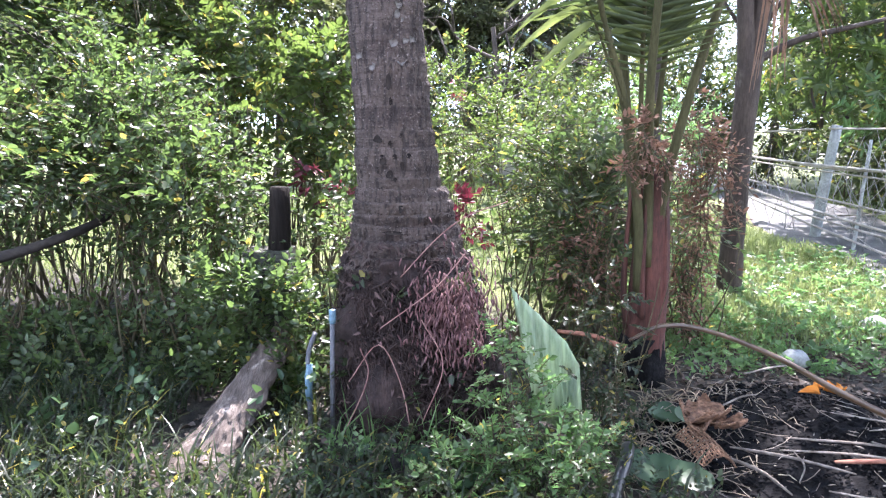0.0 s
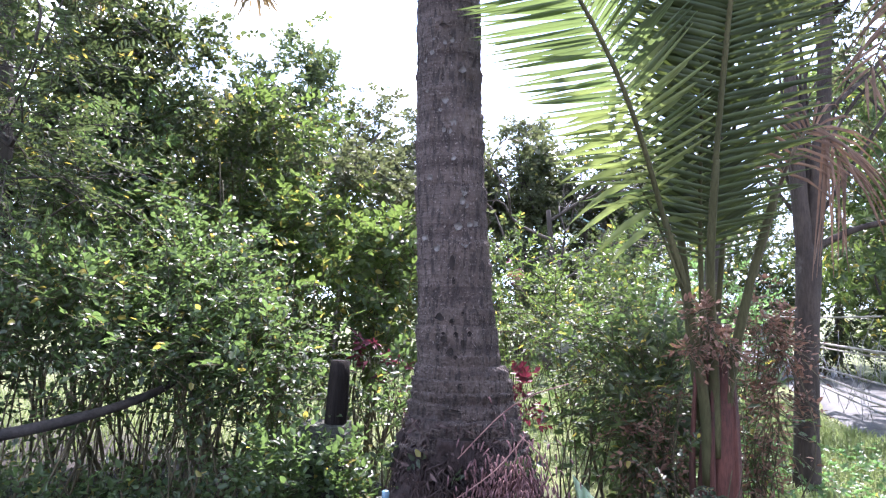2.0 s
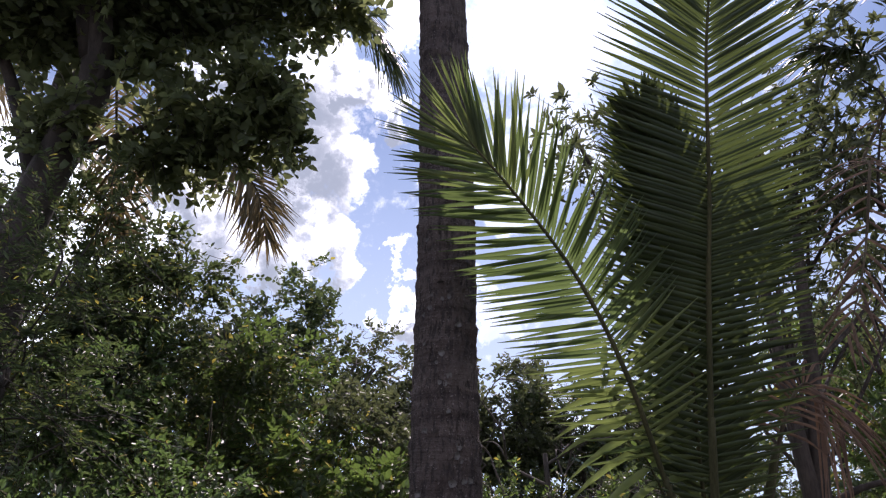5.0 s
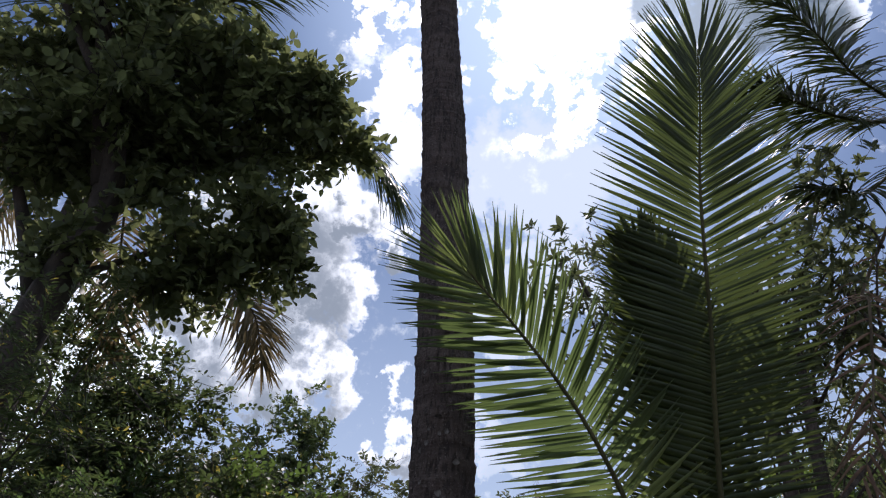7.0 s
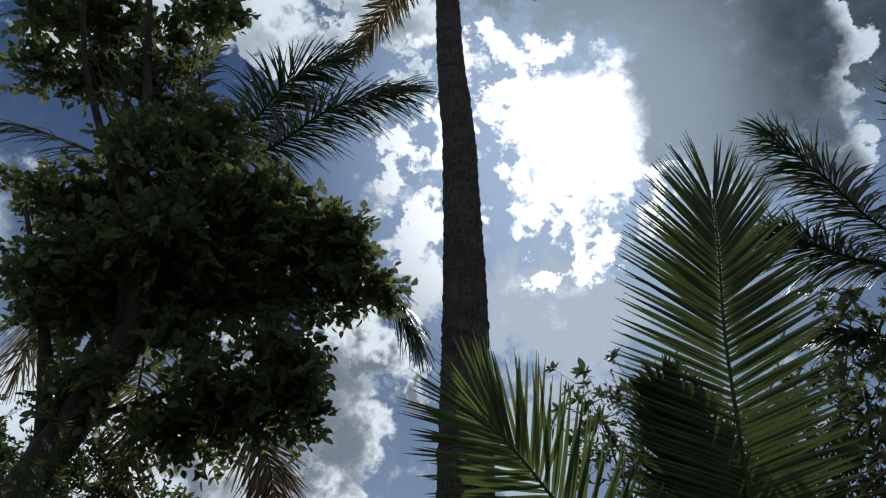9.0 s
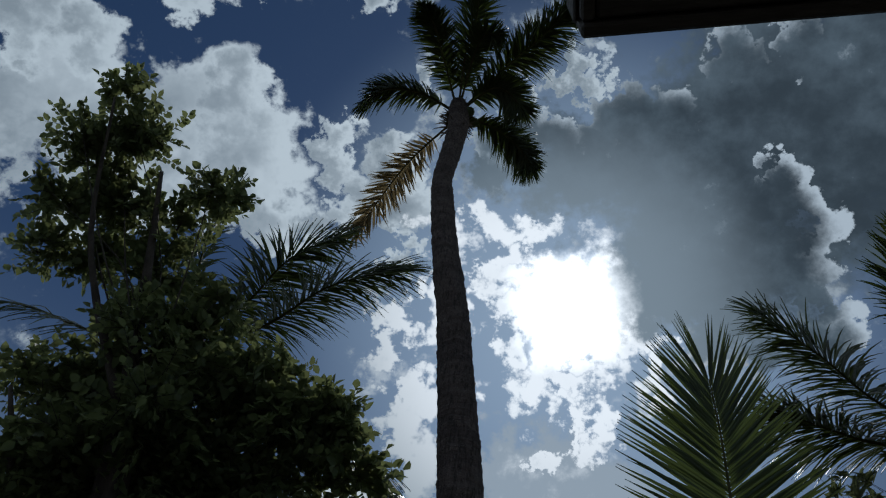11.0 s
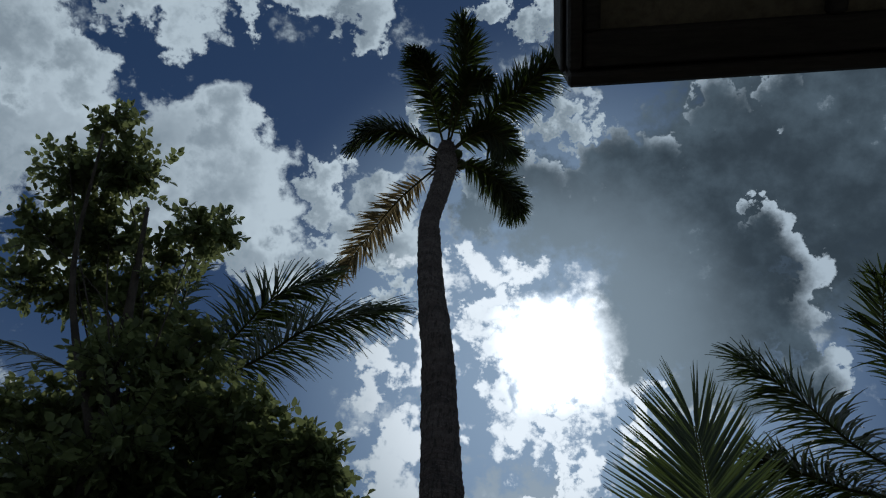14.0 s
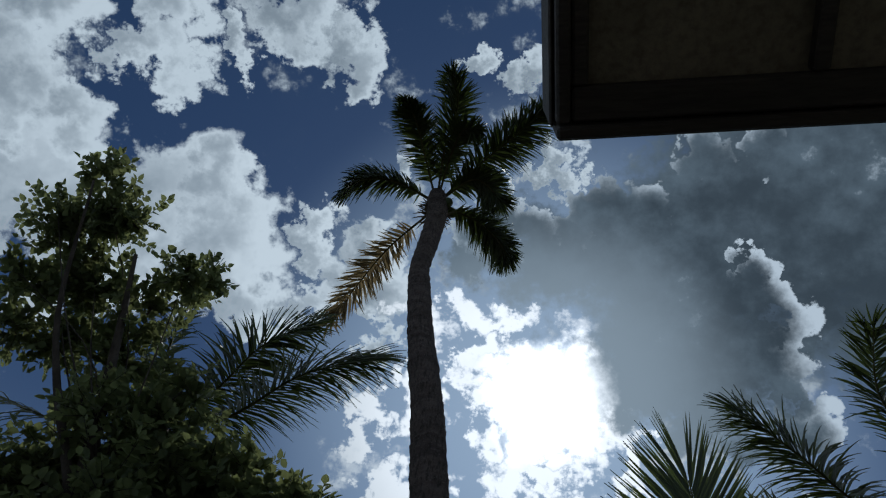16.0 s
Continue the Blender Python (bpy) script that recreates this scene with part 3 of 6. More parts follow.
def near_fade(x, y):
    return np.clip(1.6 - np.hypot(x, y - 4) / 12, 0, 1)


def lie(x, y):
    """Height of the ground at a place."""
    return float(height(np.float64(x), np.float64(y)) * near_fade(x, y))


gx = np.concatenate((-np.geomspace(400, 9, 14), np.linspace(-8, 9, 86), np.geomspace(10, 400, 14)))
gy = np.concatenate((-np.geomspace(400, 4, 12), np.linspace(-3, 14, 86), np.geomspace(15, 600, 16)))
X, Y = np.meshgrid(gx, gy)
Z = height(X, Y) * near_fade(X, Y)
nx, ny = len(gx), len(gy)
ii = (np.arange(ny - 1)[:, None] * nx + np.arange(nx - 1)[None]).ravel()


def ground_mat():
    m, nt = base_mat("ground")
    pos = nt.nodes.new("ShaderNodeTexCoord").outputs["Object"]
    a = wire(nt, "ShaderNodeTexNoise", Vector=pos, Scale=0.8, Detail=5.0, Roughness=0.6)
    b = wire(nt, "ShaderNodeTexNoise", Vector=pos, Scale=14.0, Detail=6.0, Roughness=0.7)
    c = wire(nt, "ShaderNodeTexNoise", Vector=pos, Scale=70.0, Detail=3.0)
    # soil tones lowered too, standing in for shade over the near ground
    soil = mix_rgb(nt, map_range(nt, b.outputs["Fac"], 0.35, 0.65), (0.016, 0.013, 0.010), (0.048, 0.039, 0.030))
    turf = mix_rgb(nt, map_range(nt, b.outputs["Fac"], 0.35, 0.65), (0.07, 0.10, 0.025), (0.20, 0.22, 0.07))
    sep = wire(nt, "ShaderNodeSeparateXYZ", Vector=pos)
    lawn = map_range(nt, math_node(nt, "ADD", sep.outputs["Y"], math_node(nt, "MULTIPLY", sep.outputs["X"], 0.35)), 5.2, 6.2)
    lawn = math_node(nt, "MULTIPLY", lawn, map_range(nt, a.outputs["Fac"], 0.25, 0.5, 0.5, 1.0))
    col = mix_rgb(nt, lawn, soil, turf)
    # unseen paler ground, added to bounce light up into the trees
    bounce_area = map_range(nt, math_node(nt, "ADD", sep.outputs["Y"], math_node(nt, "MULTIPLY", a.outputs["Fac"], 0.8)), 1.7, 1.2)
    bounce_grey = mix_rgb(nt, map_range(nt, b.outputs["Fac"], 0.35, 0.65), (0.14, 0.135, 0.128), (0.21, 0.204, 0.195))
    col = mix_rgb(nt, bounce_area, col, bounce_grey)
    col = mix_rgb(nt, map_range(nt, c.outputs["Fac"], 0.4, 0.7, 0.0, 0.5), col, (0.03, 0.028, 0.02))
    bp = wire(nt, "ShaderNodeBump", Strength=0.6, Distance=0.03, Height=math_node(nt, "ADD", b.outputs["Fac"], c.outputs["Fac"]))
    p = wire(nt, "ShaderNodeBsdfPrincipled", Roughness=0.95, Normal=bp.outputs[0])
    nt.links.new(col, p.inputs["Base Color"])
    finish(nt, p.outputs[0])
    return m


ground = part("ground", mesh_of("ground", np.stack((X, Y, Z), -1).reshape(-1, 3), [np.stack((ii, ii + 1, ii + 1 + nx, ii + nx), -1)], True), ground_mat())
tagged(ground, "leaf-littered soil, rough sunlit lawn and an added unseen grey bounce patch", "ground", kind="structure")

# pale lane behind the fence
lane_mat = rough_mat("pale_lane", (0.055, 0.056, 0.055), (0.09, 0.09, 0.087), (0.04, 0.04, 0.036), scale=3.0, fine=50.0, bump=0.3, rough=0.7)
ly = np.linspace(4.5, 40, 60)
edge = 4.42 + 0.10 * np.sin(ly * 1.7) + 0.05 * np.sin(ly * 5.1) + np.clip(ly - 8.5, 0, 50) * 0.22
LV = np.vstack([np.stack((edge + w, ly, np.full_like(ly, 0.055) + (0.0 if 0 < i < 4 else -0.09)), -1) for i, w in enumerate((0, 0.12, 1.0, 2.0, 2.15))])
k = (np.arange(4)[:, None] * 60 + np.arange(59)[None]).ravel()
lane = part("lane", mesh_of("lane", LV, [np.stack((k, k + 60, k + 61, k + 1), -1)], True), lane_mat)
tagged(lane, "pale grey sunlit concrete lane beyond the fence", "lane", kind="structure")

# ---- the tall coconut palm ----
palm = thing("coconut_palm", "tall coconut palm with grey-brown ringed trunk and root mound", "palm tree", (-0.2, 3.62, 0))
TR = [(-0.14, 0.0, 0.36), (-0.17, 0.45, 0.345), (-0.205, 0.80, 0.285), (-0.215, 0.95, 0.245), (-0.235, 1.2, 0.207), (-0.26, 1.57, 0.188), (-0.29, 2.07, 0.180),
      (-0.305, 2.6, 0.168), (-0.325, 3.2, 0.166), (-0.37, 3.9, 0.160), (-0.42, 4.8, 0.154), (-0.47, 5.5, 0.149), (-0.58, 6.9, 0.145), (-0.69, 7.65, 0.147),
      (-0.787, 8.45, 0.136), (-0.86, 9.3, 0.134), (-0.92, 10.0, 0.124), (-0.87, 10.8, 0.135), (-0.81, 11.8, 0.15), (-0.83, 12.6, 0.17), (-0.86, 13.1, 0.12)]
tu = np.linspace(0.75, 13.1, 470)
kern = np.ones(21) / 21
tx = np.convolve(np.pad(np.interp(tu, [r[1] for r in TR], [r[0] for r in TR]), 10, mode="edge"), kern, "valid")
tz = np.concatenate((np.arange(0.75, 1.65, 0.008), np.arange(1.66, 13.11, 0.026)))
tx = np.interp(tz, tu, tx)
tr = np.interp(tz, [r[1] for r in TR], [r[2] for r in TR])
rng = np.random.default_rng(3)
# leaf-scar rings: each ring steps out a little towards its upper rim
edges = [0.75]
while edges[-1] < 13.2:
    edges.append(edges[-1] + (rng.uniform(0.05, 0.085) if edges[-1] < 1.25 else rng.uniform(0.085, 0.16)))
edges = np.array(edges)
idx = np.searchsorted(edges, tz) - 1
ph = (tz - edges[np.maximum(idx, 0)]) / np.maximum(edges[np.minimum(idx + 1, len(edges) - 1)] - edges[np.maximum(idx, 0)], 1e-3)
amp = rng.uniform(0.007, 0.022, len(edges) + 1)[np.clip(idx, 0, None)]
SIDES = 144
ang = np.linspace(0, 2 * np.pi, SIDES, endpoint=False)
wob = np.sin(ang[None] * 3 + tz[:, None] * 1.7) * 0.006 + np.sin(ang[None] * 7 - tz[:, None] * 3.1) * 0.003 + rng.normal(0, 0.0028, (len(tz), SIDES))
rr = tr[:, None] + (amp * ph ** 1.5)[:, None] * (0.6 + 0.4 * np.sin(ang[None] * 2 + idx[:, None] * 2.4)) + wob
low = np.clip((1.45 - tz) / 0.6, 0, 1)[:, None]
flute = np.abs(np.sin(ang[None] * 29 + idx[:, None] * 1.9 + 0.6 * np.sin(ang[None] * 5 + idx[:, None]))) ** 0.6
uneven = 0.6 + 0.4 * np.sin(ang[None] * 11 + idx[:, None] * 3.3)
rr = rr + low * 0.040 * flute * uneven * (1 - 0.5 * ph[:, None] ** 4) + low * 0.03 * (ph[:, None] ** 0.7 - 0.5)
# worn shelf on one side of the foot
side = np.exp(-(((ang[None] + 0.35 + np.pi) % (2 * np.pi) - np.pi) / 0.55) ** 2)
rr = rr + 0.035 * side * np.clip((1.19 + 0.01 * np.sin(ang[None] * 9) - tz[:, None]) / 0.02, 0, 1)
# two bites worn out of the sun side of the foot
for az, zz, deep, wz in ((1.0, 1.02, 0.03, 0.03), (-0.9, 1.22, 0.02, 0.05), (-0.6, 0.98, 0.035, 0.06)):
    rr = rr - deep * np.exp(-((tz[:, None] - zz) / wz) ** 2 - ((ang[None] - (1.5 * np.pi + az)) / 0.5) ** 2)
TV = np.stack((tx[:, None] + rr * np.cos(ang), 3.62 + rr * np.sin(ang), np.repeat(tz[:, None], SIDES, 1)), -1).reshape(-1, 3)
i = (np.arange(len(tz) - 1)[:, None] * SIDES + np.arange(SIDES)[None]).ravel()
j = (np.arange(len(tz) - 1)[:, None] * SIDES + (np.arange(SIDES)[None] + 1) % SIDES).ravel()
part("trunk", mesh_of("trunk", local(TV, palm), [np.stack((i, j, j + SIDES, i + SIDES), -1), len(TV) - SIDES + np.arange(SIDES)[None]], True), palm_bark, palm)


def trunk_at(z):
    return float(np.interp(z, tz, tx)), float(np.interp(z, tz, tr))


def bark_at(z, a):
    """Radius of the bark at a height and an angle round the trunk."""
    return float(rr[int(np.clip(np.searchsorted(tz, z), 0, len(tz) - 1)), int(round((a % (2 * np.pi)) / (2 * np.pi) * SIDES)) % SIDES])


# pecked holes on the near face, then two dark patches for the ledge's shade: (angle from the near side in degrees,
# height, half width, half height)
for k, (a, z, w, h) in enumerate([(2, 1.71, 0.013, 0.036), (-19, 1.44, 0.026, 0.020), (-3, 1.42, 0.011, 0.012), (-13, 1.33, 0.018, 0.018), (3, 1.355, 0.012, 0.013),
                                   (-6, 1.27, 0.018, 0.020), (12, 1.31, 0.010, 0.022), (1, 1.245, 0.010, 0.010), (5, 1.10, 0.014, 0.020), (-22, 1.30, 0.007, 0.03),
                                   (-4, 0.985, 0.055, 0.010), (22, 1.36, 0.012, 0.012), (3, 1.62, 0.008, 0.02), (-14, 1.36, 0.008, 0.008), (14, 1.46, 0.008, 0.010), (-8, 2.95, 0.02, 0.008), (8, 0.845, 0.085, 0.028), (26, 0.87, 0.05, 0.02)]):
    x0, r0 = trunk_at(z)
    A = radians(-90 + a)
    r0 = bark_at(z, A)
    c = np.array((x0 + (r0 + 0.004) * math.cos(A), 3.62 + (r0 + 0.004) * math.sin(A), z))
    S = np.array((-math.sin(A), math.cos(A), 0))
    O = np.array((math.cos(A), math.sin(A), 0))
    th = np.linspace(0, 2 * np.pi, 11, endpoint=False)
    jit = rng.uniform(0.7, 1.25, 11)[:, None]
    rim = c + jit * (np.cos(th)[:, None] * S * w + np.sin(th)[:, None] * UP * h) + O * 0.005
    pit = c + 0.55 * jit * (np.cos(th)[:, None] * S * w + np.sin(th)[:, None] * UP * h) - O * 0.0
    q = np.arange(11)
    part("peck_hole", mesh_of("peck_hole", local(np.vstack((rim, pit)), palm), [np.stack((q, (q + 1) % 11, 11 + (q + 1) % 11, 11 + q), -1), 11 + q[None]], False), hole_mat, palm, "dark pecked hole or painted ledge shade on the bark")

# lichen patches
lichen = rough_mat("lichen", (0.13, 0.115, 0.103), (0.22, 0.20, 0.182), scale=40.0)
for k in range(32):
    z, a = rng.uniform(1.5, 4.3), rng.uniform(-60, 60)
    x0, r0 = trunk_at(z)
    A = radians(-90 + a)
    s = rng.uniform(0.008, 0.022)
    th = np.linspace(0, 2 * np.pi, 9, endpoint=False)
    rad = s * rng.uniform(0.6, 1.2, 9)
    aa = A + rad * np.cos(th) / r0
    rs = np.array([bark_at(z + rad[q] * math.sin(th[q]), aa[q]) for q in range(9)])
    ring = np.stack((x0 + (rs + 0.003) * np.cos(aa), 3.62 + (rs + 0.003) * np.sin(aa), z + rad * np.sin(th)), -1)
    back = np.stack((x0 + (rs - 0.006) * np.cos(aa), 3.62 + (rs - 0.006) * np.sin(aa), z + rad * np.sin(th) * 1.1), -1)
    q = np.arange(9)
    part("lichen_patch", mesh_of("lichen_patch", local(np.vstack((ring, back)), palm), [q[None], np.stack((q, (q + 1) % 9, 9 + (q + 1) % 9, 9 + q), -1)], False), lichen, palm)

# mound of rootlets round the foot
mz = np.linspace(-0.1, 0.86, 30)
mr = np.interp(mz, [-0.1, 0.0, 0.2, 0.5, 0.75, 0.86], [0.47, 0.45, 0.42, 0.36, 0.305, 0.262])
ma = np.linspace(0, 2 * np.pi, 60, endpoint=False)
mrr = mr[:, None] + rng.normal(0, 0.014, (30, 60)) + 0.02 * np.abs(np.sin(ma[None] * 14 + mz[:, None] * 3)) + 0.03 * np.sin(ma[None] * 3 + mz[:, None] * 7) + 0.022 * np.sin(ma[None] * 5 - mz[:, None] * 11 + 1.0)
mx = np.interp(mz, [0, 0.86], [-0.12, -0.2])
MV = np.stack((mx[:, None] + mrr * np.cos(ma), 3.60 + mrr * np.sin(ma), np.repeat(mz[:, None], 60, 1)), -1).reshape(-1, 3)
i = (np.arange(29)[:, None] * 60 + np.arange(60)[None]).ravel()
j = (np.arange(29)[:, None] * 60 + (np.arange(60)[None] + 1) % 60).ravel()
part("root_mound", mesh_of("root_mound", local(MV, palm), [np.stack((i, j, j + 60, i + 60), -1), 29 * 60 + np.arange(60)[None]], True), root_mat, palm, "dark mound of matted rootlets")
pile = Pile()
for k in range(1300):
    a = rng.uniform(math.pi * 0.95, math.pi * 2.05)
    z0 = rng.uniform(0.10, 0.86)
    rad = np.interp(z0, mz, mr) + 0.01
    z1 = max(0.0, z0 - rng.uniform(0.06, 0.34))
    n = 6
    zz = np.linspace(z0, z1, n)
    aa = a + rng.normal(0, 0.42) * np.linspace(0, 1, n)
    aa = aa + np.cumsum(rng.normal(0, 0.04, n))
    ro = np.interp(zz, mz, mr) + 0.012 + 0.022 * np.sin(np.linspace(0, 3.1, n)) * rng.uniform(0.1, 1.2) + np.cumsum(rng.normal(0, 0.006, n))
    cx = np.interp(zz, [0, 0.86], [-0.12, -0.2])
    pile.add(*tube(np.stack((cx + ro * np.cos(aa), 3.60 + ro * np.sin(aa), zz), -1), rng.uniform(0.0014, 0.0042), 3, caps=False))
rootlets = part("root_fringe", pile.mesh("root_fringe", palm), rough_mat("rootlet", (0.02, 0.012, 0.011), (0.065, 0.042, 0.037), scale=12.0, bump=0.3), palm, "hanging brown rootlets")
tagged(rootlets, kind="stuff")
pile = Pile()
for k in range(900):
    c = np.array((0.05 + rng.normal(0, 0.10), 3.60 - 0.37 - rng.uniform(0, 0.07), 0.62 + rng.normal(0, 0.13)))
    d = unit(np.array((rng.normal(0, 0.5), -0.5 + rng.normal(0, 0.3), -0.9)))
    pts = curve_pts((c, c + d * 0.016, c + d * rng.uniform(0.02, 0.045) + np.array((0, 0, -0.008))), 4)
    pile.add(*tube(pts, np.array((0.0025, 0.004, 0.004, 0.0015)) * rng.uniform(0.7, 1.3), 4))
# dark reddish roots, colour raised to pink in place of sun on them
root_knot = part("root_knot", pile.mesh("root_knot", palm), rough_mat("root_cluster", (0.08, 0.036, 0.036), (0.25, 0.135, 0.135), scale=26.0, bump=0.3), palm, "reddish cluster of stubby air roots")
tagged(root_knot, kind="stuff")

lit_rng = np.random.default_rng(17)
la = lit_rng.uniform(math.pi * 0.95, math.pi * 2.05, 900)
lz = lit_rng.uniform(0.05, 0.95, 900)
lr = np.interp(lz, mz, mr) + lit_rng.uniform(0.01, 0.05, 900)
LP = np.stack((np.interp(lz, [0, 0.86], [-0.12, -0.2]) + lr * np.cos(la), 3.60 + lr * np.sin(la), lz), -1)
V, F = leaves(LP, unit(lit_rng.normal(0, 1, (900, 3)) + np.array((0, 0, -0.8))), unit(np.stack((np.cos(la), np.sin(la), 0.4 + 0 * la), -1) + lit_rng.normal(0, 0.4, (900, 3))), lit_rng.uniform(0.02, 0.06, 900), lit_rng.uniform(0.006, 0.02, 900), fold=0.3, droop=0.3)
tagged(part("mound_litter", mesh_of("mound_litter", local(V, palm), F), leaf_mat("mound_litter", (0.035, 0.022, 0.02), (0.18, 0.125, 0.115), (0.1, 0.06, 0.05), trans=0.1, rough=0.8), palm, "withered leaves caught on the mound"), kind="stuff")
gz = lit_rng.uniform(0.05, 0.8, 46)
ga = lit_rng.uniform(math.pi * 1.0, math.pi * 2.0, 46)
gr = np.interp(gz, mz, mr) + 0.02
GP = np.stack((np.interp(gz, [0, 0.86], [-0.12, -0.2]) + gr * np.cos(ga), 3.60 + gr * np.sin(ga), gz), -1)
lv, tw = sprays(lit_rng, GP, unit(np.stack((np.cos(ga), np.sin(ga), 0.3 + 0 * ga), -1) + lit_rng.normal(0, 0.5, (46, 3))), 6, 0.12, 0.045, 0.026)
tagged(part("mound_creeper", mesh_of("mound_creeper", local(lv[0], palm), lv[1]), leaf_weed_shaded, palm, "small green creeper leaves on the mound"), kind="stuff")

# crown: (control points from the heart outwards, face, leaflet length)
H = np.array((-0.87, 3.74, 12.95))
crown_rng = np.random.default_rng(11)
CROWN_LOW = [
    ([(0, 0, 0), (-0.66, -0.29, 0.30), (-1.23, -0.39, 0.25), (-1.53, -0.31, -0.10)], (0.2, -0.5, 1), 0.50, palm_crown, 90),
    ([(-0.12, 0.08, -0.3), (-0.76, 0.56, -0.5), (-1.23, 0.99, -0.9), (-1.75, 1.53, -1.5)], (0.1, -0.4, -0.9), 0.46, palm_old, 60),
    ([(0.05, 0, -0.1), (0.64, 0.29, -0.05), (1.02, 0.56, -0.3), (1.20, 0.74, -0.65)], (-0.2, -0.2, 1), 0.48, palm_crown, 90),
]
CROWN_HIGH = [
    ([(0, 0, 0), (-0.20, -0.76, 0.4), (-0.32, -1.25, 0.6), (-0.40, -1.5, 0.55)], (0.2, 0.3, 1), 0.50, palm_crown, 84),
    ([(-0.30, -1.2, 0.55), (-0.36, -1.38, 0.58), (-0.44, -1.55, 0.55), (-0.50, -1.72, 0.45)], (0.2, 0.3, 1), 0.30, palm_crown, 24),
    ([(0, 0, 0), (0.16, -0.89, 0.6), (0.38, -1.49, 0.9), (0.30, -2.05, 0.9)], (-0.5, 0.3, 1), 0.55, palm_crown, 84),
    ([(0, 0, 0), (0.78, -0.56, 0.5), (1.38, -1.01, 0.6), (1.98, -1.56, 0.5)], (-0.4, 0.1, 1), 0.62, palm_crown, 110),
    ([(0, 0, 0), (0.57, -0.33, 0.2), (0.86, -0.28, 0.1), (1.12, -0.06, -0.25)], (-0.2, 0.2, 1), 0.50, palm_crown, 80),
    ([(0, 0, 0), (0.25, -0.71, 0.5), (0.47, -1.11, 0.6), (0.74, -1.17, 0.4)], (0, 0.3, 1), 0.42, palm_crown, 70),
]
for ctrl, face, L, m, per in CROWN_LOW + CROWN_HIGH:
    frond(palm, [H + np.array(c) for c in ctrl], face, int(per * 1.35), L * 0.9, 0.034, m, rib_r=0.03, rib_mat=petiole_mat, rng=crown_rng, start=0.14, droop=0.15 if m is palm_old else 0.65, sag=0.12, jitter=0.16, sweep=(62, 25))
pile = Pile()
for k in range(70):
    a = rng.uniform(0, 2 * np.pi)
    c = H + np.array((0.13 * math.cos(a), 0.13 * math.sin(a), rng.uniform(-0.9, -0.1)))
    d = np.array((math.cos(a) * 0.5, math.sin(a) * 0.5, rng.uniform(-0.9, 0.5)))
    L = rng.uniform(0.2, 0.5)
    pile.add(*tube(curve_pts((c, c + d * L * 0.5, c + d * L + np.array((0, 0, -0.15 * L))), 5), (0.02, 0.016, 0.012, 0.008, 0.003), 5))
part("crown_fibre", pile.mesh("crown_fibre", palm), rachis_dead, palm, "ragged brown sheath fibre and spent stalks")
for c in ((0.28, 0.05, -0.35), (0.22, -0.16, -0.42)):
    bm = bmesh.new()
    bmesh.ops.create_uvsphere(bm, u_segments=12, v_segments=8, radius=0.085)
    for v in bm.verts:
        v.co = Vector((v.co.x, v.co.y, v.co.z * 1.25)) + Vector(H + np.array(c)) - Vector(palm.location)
    part("coconut", bm, leaf_broad, palm, "small dark green coconut")
stalk = Pile()
stalk.add(*tube(curve_pts((H + np.array((0.05, 0, -0.1)), H + np.array((0.22, 0.0, -0.12)), H + np.array((0.28, 0.05, -0.3))), 6), 0.014, 5))
part("fruit_stalk", stalk.mesh("fruit_stalk", palm), rachis_dead, palm)

# ---- the young palm beside it ----
young = thing("young_palm", "young coconut palm with upright green fronds and scorched foot", "palm tree", (1.2, 4.05, 0))
rng = np.random.default_rng(5)
bz = np.linspace(-0.05, 1.25, 22)
bp = np.stack((1.205 + 0.03 * np.sin(bz * 2), np.full_like(bz, 4.05), bz), -1)
V, F = tube(bp, np.interp(bz, [-0.05, 0.05, 0.4, 0.8, 1.25], [0.14, 0.13, 0.118, 0.108, 0.085]), 18, rough=0.05, rng=rng)
part("bole", mesh_of("bole", local(V, young), F, True), bole_mat, young, "reddish brown bole wrapped in leaf bases")
V, F = tube(np.stack((1.205 + 0 * bz[:7], 4.05 + 0 * bz[:7], np.linspace(-0.05, 0.26, 7)), -1), np.array((0.155, 0.15, 0.145, 0.14, 0.134, 0.128, 0.122)) + 0.004, 18, rough=0.08, rng=rng)
part("scorched_collar", mesh_of("scorched_collar", local(V, young), F, True), char_mat, young, "charred black foot")
PET = [[(1.15, 3.97, 0.55), (1.12, 3.95, 1.0), (1.00, 3.87, 1.6), (0.86, 3.77, 2.0)], [(1.19, 3.98, 0.7), (1.17, 3.95, 1.2), (1.11, 3.80, 1.75), (1.10, 3.66, 2.3)],
       [(1.24, 4.0, 0.55), (1.27, 3.99, 1.1), (1.38, 3.95, 1.7), (1.50, 3.9, 2.2)], [(1.17, 4.1, 0.8), (1.1, 4.15, 1.4), (1.05, 4.2, 2.0), (1.0, 4.3, 2.6)]]
for ctrl in PET:
    V, F = tube(curve_pts(ctrl, 16), np.linspace(0.048, 0.026, 16), 9, squash=0.7)
    part("petiole", mesh_of("petiole", local(V, young), F, True), petiole_mat, young)
for k in range(5):
    a = k * 1.3 + 0.4
    ctrl = [(1.205 + 0.09 * math.cos(a), 4.05 + 0.09 * math.sin(a), 0.1 + 0.1 * k), (1.205 + 0.12 * math.cos(a), 4.05 + 0.12 * math.sin(a), 0.6), (1.205 + 0.10 * math.cos(a), 4.05 + 0.10 * math.sin(a), 1.15)]
    V, F = tube(curve_pts(ctrl, 10), np.linspace(0.05, 0.02, 10), 8, squash=0.5)
    part("leaf_sheath", mesh_of("leaf_sheath", local(V, young), F, True), bole_mat, young)
